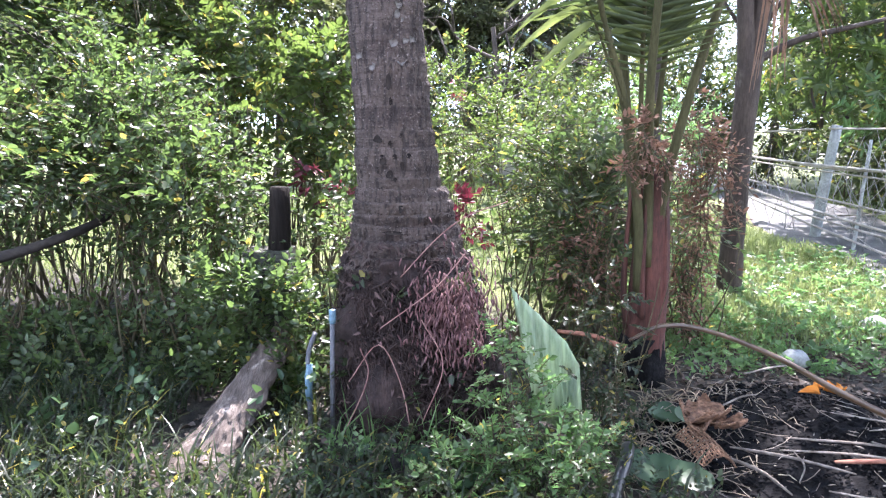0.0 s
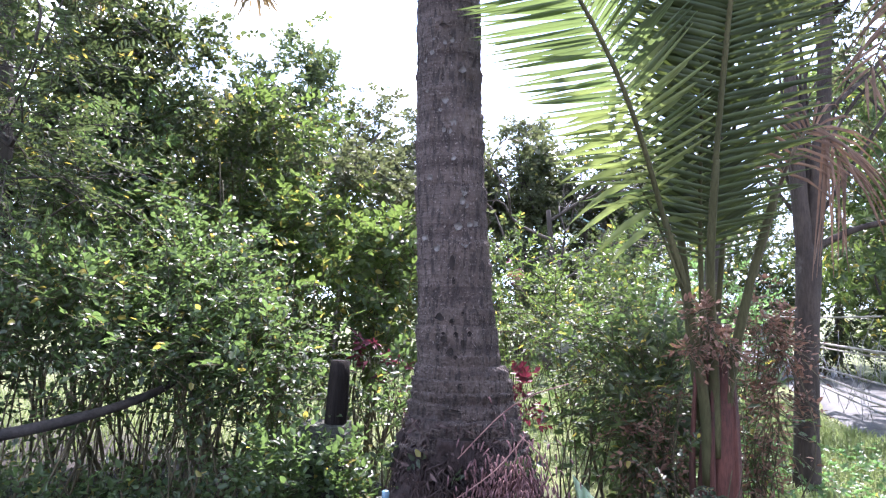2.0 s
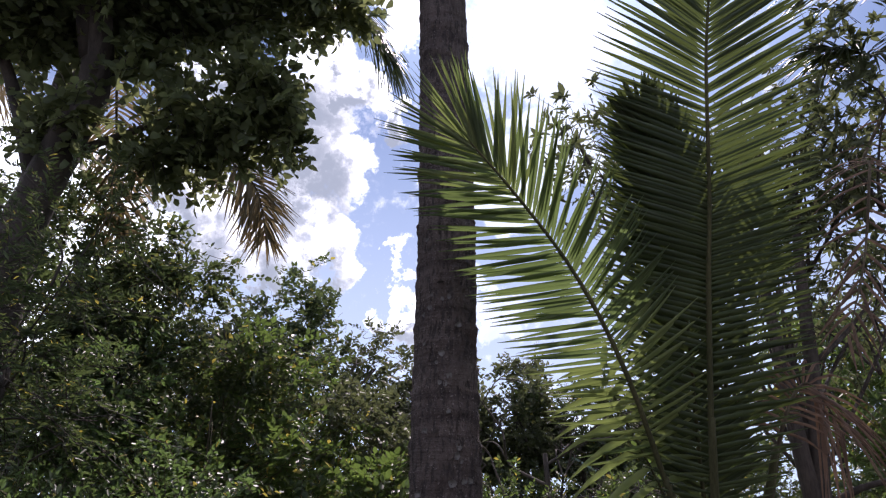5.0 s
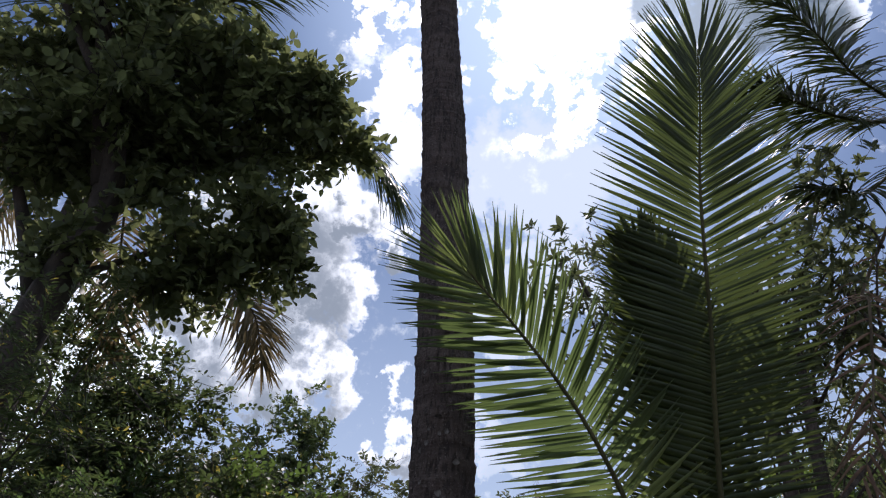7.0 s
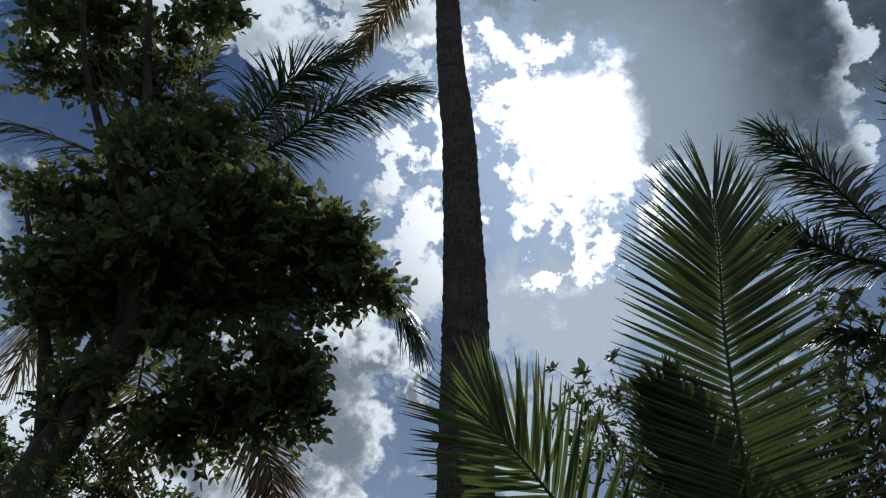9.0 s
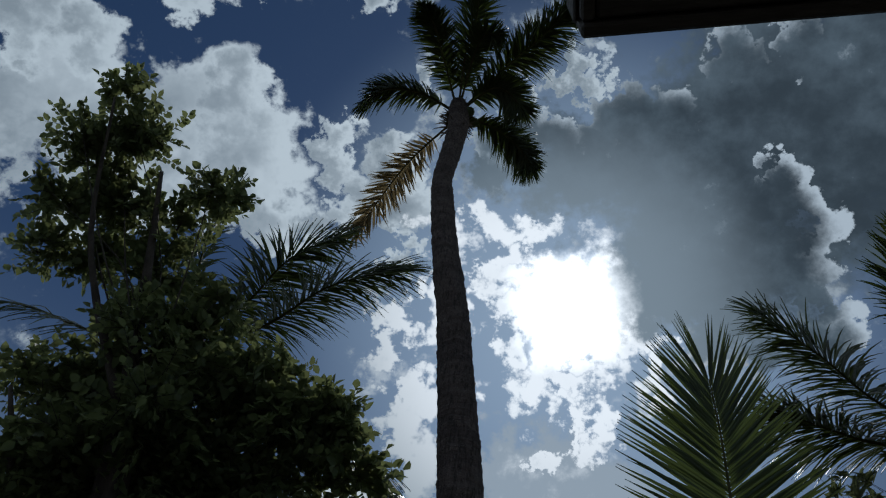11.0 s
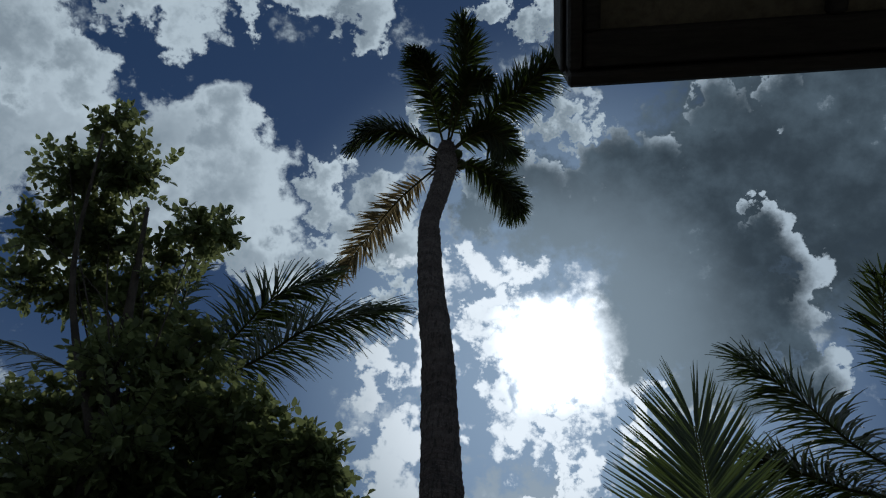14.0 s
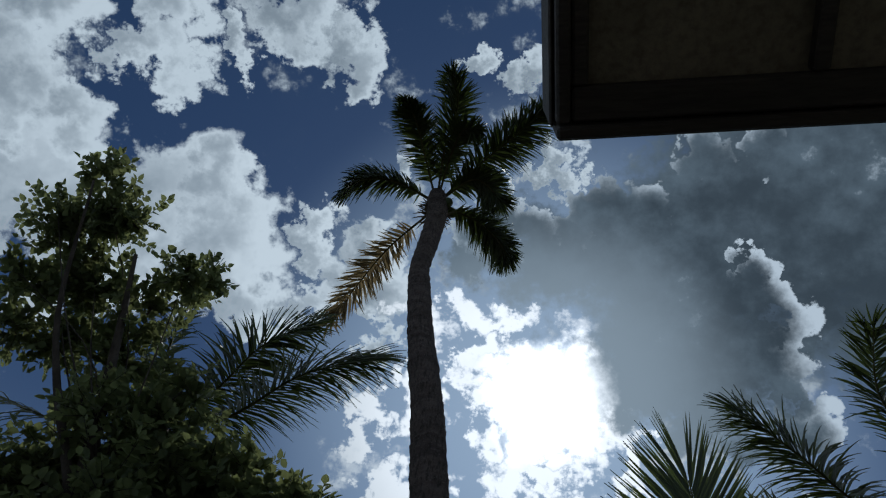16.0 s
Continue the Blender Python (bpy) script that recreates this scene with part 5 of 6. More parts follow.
# shrubs just behind the trunks
for k, (x, y, h, w, n, m) in enumerate([(0.85, 4.9, 1.35, 0.35, 150, leaf_thicket), (1.1, 5.6, 1.7, 0.45, 180, leaf_far), (1.4, 7.6, 2.2, 0.8, 380, leaf_vine), (0.1, 9.5, 2.4, 0.9, 360, leaf_vine), (1.7, 5.2, 1.1, 0.3, 90, leaf_thicket), (0.98, 4.5, 1.3, 0.24, 150, leaf_far), (2.6, 9.0, 2.0, 1.0, 240, leaf_bright)]):
    plant("shrub", "leafy green shrub on the lawn behind the palms", "shrub", (x, y, 0), [((x, y, h * 0.65), (w, w * 0.8, h * 0.38)), ((x, y, h * 0.45), (w * 0.3, w * 0.3, h * 0.2))], m, n, per=11, twig=0.32, leaf=0.07, width=0.03, stems=12, stem_r=0.012, seed=140 + k, group="lawn shrubs")

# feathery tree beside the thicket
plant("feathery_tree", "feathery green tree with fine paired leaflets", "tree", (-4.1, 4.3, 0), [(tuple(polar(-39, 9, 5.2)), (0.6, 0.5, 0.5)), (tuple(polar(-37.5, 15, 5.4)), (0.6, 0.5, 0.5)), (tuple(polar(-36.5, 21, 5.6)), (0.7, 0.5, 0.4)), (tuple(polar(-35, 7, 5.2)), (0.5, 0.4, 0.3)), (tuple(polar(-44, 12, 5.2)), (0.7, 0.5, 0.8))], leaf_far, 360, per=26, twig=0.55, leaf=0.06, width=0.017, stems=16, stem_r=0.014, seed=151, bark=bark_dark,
      sag=0.5, flat=0.3, trunk=([(-4.1, 4.3, -0.1), (-4.0, 4.3, 1.2), (-3.6, 4.3, 2.2)], (0.07, 0.05, 0.03)))
plant("feathery_shrub", "feathery pale green shrub behind the tall palm", "shrub", (0.5, 4.9, 0), [((0.45, 4.9, 1.35), (0.4, 0.3, 0.35)), ((0.75, 4.8, 1.15), (0.35, 0.3, 0.25))], leaf_vine, 120, per=24, twig=0.4, leaf=0.045, width=0.013, stems=10, stem_r=0.008, seed=152, sag=0.4, flat=0.3)
# leafless trees on the skyline
def bare_tree(base, top, spread, seed):
    rg = np.random.default_rng(seed)
    root = thing("bare_tree", "leafless grey tree with crooked twigs", "tree", base)

    def grow(pile, p, d, L, r, depth):
        q = p + d * L
        m = (p + q) / 2 + rg.normal(0, 0.2, 3) * L
        pile.add(*tube(curve_pts((p, m, q), 6), np.linspace(r, r * 0.62, 6), 5, caps=False))
        if depth:
            for _ in range(int(rg.integers(2, 4))):
                grow(pile, q if rg.random() < 0.6 else m, unit(d + rg.normal(0, 0.55, 3) * np.array((1, 1, 0.8)) + np.array((0, 0, 0.12))), L * rg.uniform(0.55, 0.85), r * 0.6, depth - 1)

    b = np.array(base, dtype=float)
    V, F = tube(curve_pts((b, b + (0.15, 0, top * 0.25), b + (0.0, 0, top * 0.56)), 10), np.linspace(0.12, 0.05, 10), 9)
    part("trunk", mesh_of("trunk", local(V, root), F, True), bark_dark, root)
    for k in range(5):
        pile = Pile()
        a = k * 1.26 + rg.uniform(0, 0.6)
        grow(pile, b + (0, 0, top * (0.28 + 0.06 * k)), unit(np.array((math.cos(a) * spread * 0.7, math.sin(a) * 0.5, 0.75))), top * 0.2, 0.042, 5)
        part("limb", pile.mesh("limb", root), bark_dark, root)


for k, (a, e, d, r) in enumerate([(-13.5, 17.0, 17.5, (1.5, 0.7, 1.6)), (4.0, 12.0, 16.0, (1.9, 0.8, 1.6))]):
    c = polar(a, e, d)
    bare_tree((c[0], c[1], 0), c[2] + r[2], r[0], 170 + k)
# dark hedge beyond the lane
for k, (x, y, w, h) in enumerate([(8.6, 10.2, 1.0, 2.0), (8.2, 12.4, 1.1, 2.4), (8.8, 14.6, 1.2, 2.6), (7.6, 16.6, 1.3, 2.8), (9.4, 8.6, 1.0, 2.0), (11.5, 13.0, 1.8, 4.4), (9.8, 16.0, 1.8, 4.8), (12.5, 10.5, 1.8, 4.6), (7.0, 19.0, 2.0, 5.0), (10.5, 18.5, 2.2, 6.0), (-2.4, 19.5, 1.8, 4.2), (0.6, 19.0, 1.8, 3.6), (3.4, 18.6, 1.8, 3.8), (5.4, 17.0, 1.5, 3.8)]):
    plant("bush", "dark green bush beyond the lane and lawn", "bush", (x, y, 0), [((x, y, h * 0.55), (w, w * 0.8, h * 0.45))], leaf_far, int(150 * h), per=9, twig=0.35, leaf=0.12, width=0.065, stems=10, stem_r=0.015, seed=160 + k, group="hedge bushes")
# far shed with a pale green roof
shed = thing("shed", "far small shed with pale green metal roof", "shed", (2.4, 24.0, 0))
shed_roof = rough_mat("green_roof", (0.35, 0.50, 0.44), (0.48, 0.62, 0.56), scale=2.0, rough=0.5, bump=0.1)
shed_wall = rough_mat("shed_wall", (0.45, 0.43, 0.38), (0.55, 0.53, 0.47), scale=2.0)
for x in (-2.0, 2.0):
    bm = bmesh.new()
    vs = [bm.verts.new(p) for p in ((0, -2.2, 4.3), (x, -2.2, 3.2), (x, 2.2, 3.2), (0, 2.2, 4.3))]
    bm.faces.new(vs)
    r_ = bmesh.ops.extrude_face_region(bm, geom=bm.faces[:])
    for v in [g for g in r_["geom"] if isinstance(g, bmesh.types.BMVert)]:
        v.co.z += 0.06
    part("roof", bm, shed_roof, shed)
bm = bmesh.new()
bmesh.ops.create_cube(bm, size=1.0)
for v in bm.verts:
    v.co = Vector((v.co.x * 3.6, v.co.y * 3.8, (v.co.z + 0.5) * 3.2))
part("wall", bm, shed_wall, shed)

# ---- house eave overhead ----
timber = rough_mat("eave_timber", (0.032, 0.027, 0.023), (0.065, 0.053, 0.044), scale=3.0, stretch=(0.4, 3, 3), rough=0.7)
panel = rough_mat("soffit_panel", (0.15, 0.13, 0.09), (0.21, 0.18, 0.125), scale=4.0, rough=0.8)


def box(x0, x1, y0, y1, z0, z1, bevel=0.006):
    bm = bmesh.new()
    bmesh.ops.create_cube(bm, size=1.0)
    for v in bm.verts:
        v.co = Vector(((v.co.x + 0.5) * (x1 - x0) + x0, (v.co.y + 0.5) * (y1 - y0) + y0, (v.co.z + 0.5) * (z1 - z0) + z0))
    if bevel:
        bmesh.ops.bevel(bm, geom=bm.edges[:], offset=bevel, segments=1, affect="EDGES")
    return bm


house = thing("house", "low house with dark timber eave and tan soffit panels", "house", (0, 0, 0))
EX, EY, EZ = 0.108, 0.226, 3.19
house.rotation_euler = (0, 0, radians(-1.9))
roof = part("roof", box(EX + 0.02, 9.0, -6.0, EY - 0.02, EZ + 0.22, EZ + 0.27), timber, house)
part("fascia", box(EX, 9.0, EY - 0.03, EY, EZ, EZ + 0.20), timber, house)
part("barge_board", box(EX, EX + 0.03, -6.0, EY - 0.034, EZ + 0.01, EZ + 0.20), timber, house)
part("soffit", box(EX + 0.034, 9.0, -1.2, EY - 0.034, EZ + 0.06, EZ + 0.075, 0), panel, house)
part("batten", box(EX + 0.034, 9.0, EY - 0.11, EY - 0.036, EZ + 0.015, EZ + 0.058), timber, house)
for x in (EX + 0.034, EX + 0.53, EX + 1.05, EX + 1.57):
    part("batten", box(x, x + 0.035, -1.1, EY - 0.112, EZ + 0.02, EZ + 0.058), timber, house)
part("gable_trim", box(EX - 0.012, EX - 0.002, -6.0, EY - 0.02, EZ + 0.05, EZ + 0.24), timber, house)
wall_paint = rough_mat("house_wall", (0.42, 0.38, 0.31), (0.52, 0.47, 0.39), scale=2.0, bump=0.1)
part("wall", box(EX + 0.4, 8.8, -1.35, -1.2, 0, EZ + 0.2), wall_paint, house, "tan rendered wall")
part("wall", box(EX + 0.4, EX + 0.55, -5.8, -1.35, 0, EZ + 0.2), wall_paint, house, "tan rendered wall")

# ---- undergrowth and clutter on the ground ----
rng = np.random.default_rng(201)
chip_mat = rough_mat("wood_chip", (0.09, 0.07, 0.055), (0.34, 0.30, 0.25), scale=9.0, bump=0.2)


def scatter(n, x0, x1, y0, y1, keep=None):
    P = np.stack((rng.uniform(x0, x1, n), rng.uniform(y0, y1, n)), -1)
    if keep is not None:
        P = P[keep(P[:, 0], P[:, 1])]
    return np.column_stack((P, height(P[:, 0], P[:, 1]) * near_fade(P[:, 0], P[:, 1])))


def clear_of(x, y):
    """Off the palm feet, the slab, the sheet and the ash."""
    a = np.hypot(x + 0.14, y - 3.6) > 0.42
    b = np.hypot(x - 1.2, y - 4.05) > 0.16
    c = np.hypot((x - 1.85) / 0.85, (y - 3.2) / 0.75) > 1.0
    d = ~((x > -1.3) & (x < -0.85) & (y > 2.75) & (y < 4.1))
    e = (x < 4.55) | (x > 7.6)
    return a & b & c & d & e


def blades(P, L, W, lean, mat, name, label):
    """Grass blades of three joints."""
    n = len(P)
    a = rng.uniform(0, 2 * np.pi, n)
    d = np.stack((np.cos(a), np.sin(a), np.zeros(n)), -1)
    s = np.stack((-np.sin(a + 0.6), np.cos(a + 0.6), np.zeros(n)), -1)
    L = (L * rng.uniform(0.5, 1.3, n))[:, None]
    W = (W * rng.uniform(0.7, 1.3, n))[:, None]
    l = (lean * rng.uniform(0.2, 1.4, n))[:, None]
    rows = []
    for t, w in ((0.0, 0.8), (0.4, 1.0), (0.75, 0.7)):
        c = P + d * L * l * t * t + UP * L * (t - 0.35 * l * t * t)
        rows += [c - s * W * w / 2, c + s * W * w / 2]
    rows.append(P + d * L * l + UP * L * (1 - 0.35 * l))
    V = np.stack(rows, 1).reshape(-1, 3)
    b = np.arange(n)[:, None] * 7
    F = [np.vstack((b + np.array((0, 1, 3, 2)), b + np.array((2, 3, 5, 4)))), b + np.array((4, 5, 6))]
    ob = part(name, mesh_of(name, V, F), mat)
    return tagged(ob, label, "grass", kind="stuff")


blades(scatter(8500, -3.6, 1.1, 2.2, 4.9, lambda x, y: clear_of(x, y) & ~((x > -0.62) & (x < 0.3) & (y > 2.75)) & (rng.random(len(x)) < np.clip(0.35 - x * 0.4, 0.15, 1.0))), 0.24, 0.010, 0.8, leaf_weed_shaded, "grass", "long soft green grass in the shade")
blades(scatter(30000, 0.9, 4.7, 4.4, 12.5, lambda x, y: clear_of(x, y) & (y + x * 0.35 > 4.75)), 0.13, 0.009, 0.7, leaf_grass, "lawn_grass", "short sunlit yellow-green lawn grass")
blades(scatter(16000, -7, 1.5, 4.9, 16, clear_of), 0.16, 0.012, 0.7, leaf_grass, "lawn_grass", "rough sunlit yellow-green grass behind the thicket")
blades(scatter(9000, -8, 6, -3.5, 2.3, lambda x, y: (np.hypot(x, y) > 0.7) & ((x < 0.2) | (y > 0.3)) & (np.sin(x * 1.9) + np.sin(y * 2.3 + 1) + rng.normal(0, 0.6, len(x)) > 0.2)), 0.10, 0.008, 0.8, leaf_weed_shaded, "grass", "sparse short trodden grass on bare soil")
blades(scatter(5000, 7.4, 12, 7, 16, clear_of), 0.2, 0.016, 0.7, leaf_grass, "verge_grass", "rough grass beyond the lane")


def weeds(P, name, label, mat, per, twig, leaf, width, tall, whorl=False, flat=0.4):
    """Low leafy herbs: short upright twigs from the soil."""
    D = unit(np.column_stack((rng.normal(0, 0.45, len(P)), rng.normal(0, 0.45, len(P)), np.ones(len(P)))))
    lift = np.column_stack((np.zeros((len(P), 2)), rng.uniform(0, tall, len(P))))
    lv, tw = sprays(rng, P + lift, D, per, twig, leaf, width, flat, 0.2, whorl)
    pile = Pile()
    pile.add(*lv)
    return tagged(part(name, pile.mesh(name), mat), label, "weeds", kind="stuff")


weeds(scatter(1150, -3.4, 1.0, 2.2, 4.6, lambda x, y: clear_of(x, y) & ~((x > -0.55) & (x < 0.25) & (y > 2.85))), "ground_weeds", "low small-leaved green weeds in the shade", leaf_weed_shaded, 9, 0.15, 0.03, 0.016, 0.12)
weeds(scatter(420, -3.2, 0.9, 2.2, 3.2, clear_of), "ground_weeds", "low clover-like weeds", leaf_weed_shaded, 7, 0.10, 0.03, 0.024, 0.05, whorl=True)
weeds(scatter(900, 1.5, 4.6, 3.9, 8.0, clear_of), "lawn_weeds", "broad-leaved weeds among sunlit grass", leaf_bright, 7, 0.12, 0.05, 0.028, 0.04, whorl=True)
weeds(scatter(32, -3.2, 0.2, 2.3, 3.6, clear_of), "ground_creeper", "creeping plant with round pale leaves", leaf_round, 5, 0.14, 0.045, 0.042, 0.08)

weeds(scatter(360, -3.8, -0.7, 3.4, 4.4, clear_of), "undergrowth", "knee-high leafy undergrowth below the thicket", leaf_thicket, 9, 0.24, 0.05, 0.028, 0.45)
weeds(scatter(60, -3.0, -0.6, 2.8, 4.4, clear_of), "undergrowth", "broad dark leaves in the undergrowth", leaf_round, 5, 0.2, 0.06, 0.034, 0.22)
weeds(scatter(240, -1.3, -0.72, 3.45, 3.7), "undergrowth", "leaves round the timber post", leaf_thicket, 9, 0.2, 0.045, 0.025, 0.72)

# leaf litter and dry straw
P = scatter(2600, -3.4, 3.6, 2.2, 5.0, lambda x, y: np.hypot(x + 0.14, y - 3.6) > 0.4)
V, F = leaves(P + np.array((0, 0, 0.012)), unit(np.column_stack((rng.normal(0, 1, (len(P), 2)), rng.normal(0, 0.15, len(P))))), unit(UP + rng.normal(0, 0.35, (len(P), 3))), rng.uniform(0.03, 0.09, len(P)), rng.uniform(0.012, 0.035, len(P)), fold=0.35, droop=0.25)
tagged(part("leaf_litter", mesh_of("leaf_litter", V, F), leaf_litter), "scattered brown and grey dead leaves", "leaf litter", kind="stuff")
P = scatter(900, 1.3, 3.4, 3.6, 5.2)
V, F = leaves(P + np.array((0, 0, 0.02)), unit(np.column_stack((rng.normal(0, 1, (len(P), 2)), rng.normal(0, 0.25, len(P))))), unit(UP + rng.normal(0, 0.5, (len(P), 3))), rng.uniform(0.03, 0.09, len(P)), rng.uniform(0.012, 0.035, len(P)), fold=0.35, droop=0.25)
tagged(part("leaf_litter", mesh_of("leaf_litter", V, F), leaf_litter), "dry brown leaves along the lawn edge", "leaf litter", kind="stuff")
weeds(scatter(420, 1.4, 3.6, 3.9, 5.2, clear_of), "lawn_weeds", "sparse weeds along the lawn edge", leaf_bright, 7, 0.10, 0.036, 0.02, 0.04)
straw = Pile()
for k in range(420):
    c = np.array((rng.normal(1.05, 0.32), rng.normal(3.5, 0.38), 0))
    if not 0.6 < c[0] < 2.1:
        continue
    a = rng.uniform(0, 6.28)
    L = rng.uniform(0.08, 0.24)
    z0 = lie(c[0], c[1])
    d = np.array((math.cos(a), math.sin(a), 0)) * L
    straw.add(*tube(curve_pts((c + (0, 0, z0 + 0.005), c + d * 0.5 + (0, 0, z0 + rng.uniform(0.01, 0.09)), c + d + (0, 0, z0 + 0.01)), 5), 0.0028, 3, caps=False))
straw_mat = rough_mat("straw", (0.24, 0.19, 0.13), (0.42, 0.36, 0.27), scale=15.0, bump=0.1)
tagged(part("dry_straw", straw.mesh("dry_straw"), straw_mat), "tangle of dry straw round the young palm", "straw", kind="stuff")

# ash patch
ash_r = np.linspace(0, 1, 12)
ash_a = np.linspace(0, 2 * np.pi, 40, endpoint=False)
AX = 1.85 + 0.95 * ash_r[:, None] * np.cos(ash_a) * (1 + 0.1 * np.sin(ash_a * 3))
AY = 3.2 + 0.78 * ash_r[:, None] * np.sin(ash_a) * (1 + 0.1 * np.cos(ash_a * 5))
AZ = height(AX, AY) * near_fade(AX, AY) + 0.07 * (1 - ash_r[:, None] ** 2) - 0.012 + rng.normal(0, 0.012, AX.shape) * (1 - ash_r[:, None])
i = (np.arange(11)[:, None] * 40 + np.arange(40)[None]).ravel()
j = (np.arange(11)[:, None] * 40 + (np.arange(40)[None] + 1) % 40).ravel()
tagged(part("ash_mound", mesh_of("ash_mound", np.stack((AX, AY, AZ), -1).reshape(-1, 3), [np.stack((i, j, j + 40, i + 40), -1)], True), char_mat), "black burnt ash heap on the soil", "ash heap")
pile = Pile()
for k in range(2200):
    u, a = math.sqrt(rng.random()) * 0.95, rng.uniform(0, 6.28)
    c = np.array((1.85 + 0.9 * u * math.cos(a), 3.2 + 0.72 * u * math.sin(a), 0))
    c[2] = lie(c[0], c[1]) + 0.07 * (1 - u * u) + 0.004
    d = unit(rng.normal(0, 1, 3) * (1, 1, 0.3)) * rng.uniform(0.005, 0.018)
    pile.add(*tube(np.array((c - d, c, c + d)), rng.uniform(0.003, 0.009) * np.array((0.5, 1, 0.6)), 5))
tagged(part("charcoal", pile.mesh("charcoal"), char_mat), "crumbled charcoal on the ash heap", "charcoal", kind="stuff")
pale_wood = rough_mat("bleached_wood", (0.11, 0.092, 0.078), (0.27, 0.24, 0.205), scale=14.0, stretch=(1, 1, 1), bump=0.2)
red_wood = rough_mat("red_wood", (0.22, 0.09, 0.06), (0.36, 0.17, 0.11), scale=6.0, bump=0.2)
STICKS = [(1.35, 3.05, 1.75, 2.72, 0.012, 0), (1.62, 3.08, 2.3, 2.72, 0.016, 0), (1.55, 2.98, 2.2, 2.62, 0.014, 0), (1.72, 2.83, 2.4, 2.72, 0.026, 1), (1.8, 2.62, 2.3, 2.58, 0.014, 0), (1.58, 2.62, 1.9, 2.45, 0.012, 0), (1.9, 3.3, 2.6, 2.8, 0.012, 0),
          (1.3, 2.95, 1.42, 2.6, 0.014, 0), (1.45, 3.45, 1.7, 3.55, 0.012, 0), (2.0, 3.05, 2.5, 3.15, 0.01, 0), (1.5, 2.7, 1.6, 2.95, 0.010, 0), (1.95, 2.95, 2.1, 2.6, 0.011, 0), (2.1, 2.9, 2.6, 2.62, 0.013, 1), (1.75, 3.85, 2.15, 4.05, 0.014, 0)]
for k, (x0, y0, x1, y1, r, kind) in enumerate(STICKS):
    A = np.array((x0, y0, lie(x0, y0) + 0.075))
    B = np.array((x1, y1, lie(x1, y1) + 0.075))
    V, F = tube(curve_pts((A, (A + B) / 2 + np.array((rng.normal(0, 0.02), rng.normal(0, 0.02), 0.012)), B), 8), r * 0.65 * np.array((0.6, 0.9, 1, 1, 1, 0.95, 0.8, 0.5)), 6, squash=0.55, rough=0.12, rng=rng)
    tagged(part("stick", mesh_of("stick", V, F), red_wood if kind else pale_wood), "split reddish palm stalk lying on the ash" if kind else "bleached dry stick lying on the ash heap", "stick", group="sticks on the ash")

# chips, husk shreds and thin twigs strewn over the ash
pile = Pile()
for k in range(560):
    u, a = math.sqrt(rng.random()) * 1.25, rng.uniform(0, 6.28)
    c = np.array((1.8 + 0.95 * u * math.cos(a), 3.2 + 0.8 * u * math.sin(a), 0))
    c[2] = lie(c[0], c[1]) + 0.07 * max(0.0, 1 - u * u) + 0.012
    a = rng.uniform(0, 6.28)
    L = rng.uniform(0.015, 0.05) if k % 3 else rng.uniform(0.08, 0.28)
    d = np.array((math.cos(a), math.sin(a), rng.uniform(-0.05, 0.12))) * L
    pile.add(*tube(curve_pts((c, c + d * 0.5 + rng.normal(0, 0.08, 3) * L * np.array((1, 1, 0.3)), c + d), 4), (0.0012, 0.004, 0.004, 0.001) if k % 3 else 0.0022, 4, squash=0.5))
tagged(part("wood_chips", pile.mesh("wood_chips"), chip_mat), "pale chips and thin twigs strewn over the ash", "debris", kind="stuff")

# long fallen midrib resting against the young palm
V, F = tube(curve_pts([(1.06, 3.80, 0.30), (1.24, 3.76, 0.40), (1.46, 3.64, 0.40), (1.72, 3.42, 0.33), (1.90, 3.13, 0.25), (2.10, 2.92, 0.18), (2.5, 2.6, 0.06)], 40), np.linspace(0.012, 0.022, 40), 8, squash=0.6)
tagged(part("fallen_midrib", mesh_of("fallen_midrib", V, F, True), rough_mat("rib_wood", (0.06, 0.036, 0.02), (0.15, 0.095, 0.052), scale=5.0, stretch=(1, 1, 3), rough=0.32, gloss=0.6, bump=0.2)), "long brown palm midrib leaning from the young palm over the ash", "palm stalk")
V, F = tube(curve_pts([(0.66, 3.85, 0.34), (0.85, 3.83, 0.32), (1.05, 3.85, 0.24)], 12), np.linspace(0.018, 0.03, 12), 7, squash=0.6)
tagged(part("palm_stalk", mesh_of("palm_stalk", V, F, True), red_wood), "short reddish palm stalk against the young palm", "palm stalk")

# orange dry leaf, husk, stones, hose, slab
P = np.array([(1.97, 3.52, 0.115), (2.02, 3.5, 0.12), (2.07, 3.52, 0.11), (2.0, 3.48, 0.105), (2.1, 3.5, 0.10)])
V, F = leaves(P, np.array([(1.0, 0.1, 0.35), (0.9, -0.35, 0.2), (1, 0.2, -0.1), (-0.8, 0.3, 0.2), (0.7, 0.5, 0.3)]), np.array([(0, -0.6, 1), (0.4, -0.3, 1), (0, -0.8, 0.8), (0.3, -0.7, 0.7), (-0.4, -0.5, 0.8)]), 0.10, 0.05, fold=0.9, droop=0.45)
tagged(part("dry_leaf", mesh_of("dry_leaf", V, F), leaf_mat("orange_leaf", (0.45, 0.16, 0.02), (0.70, 0.30, 0.05), (0.7, 0.3, 0.05), trans=0.2, rough=0.6)), "curled orange dead leaf on the ash", "leaf")


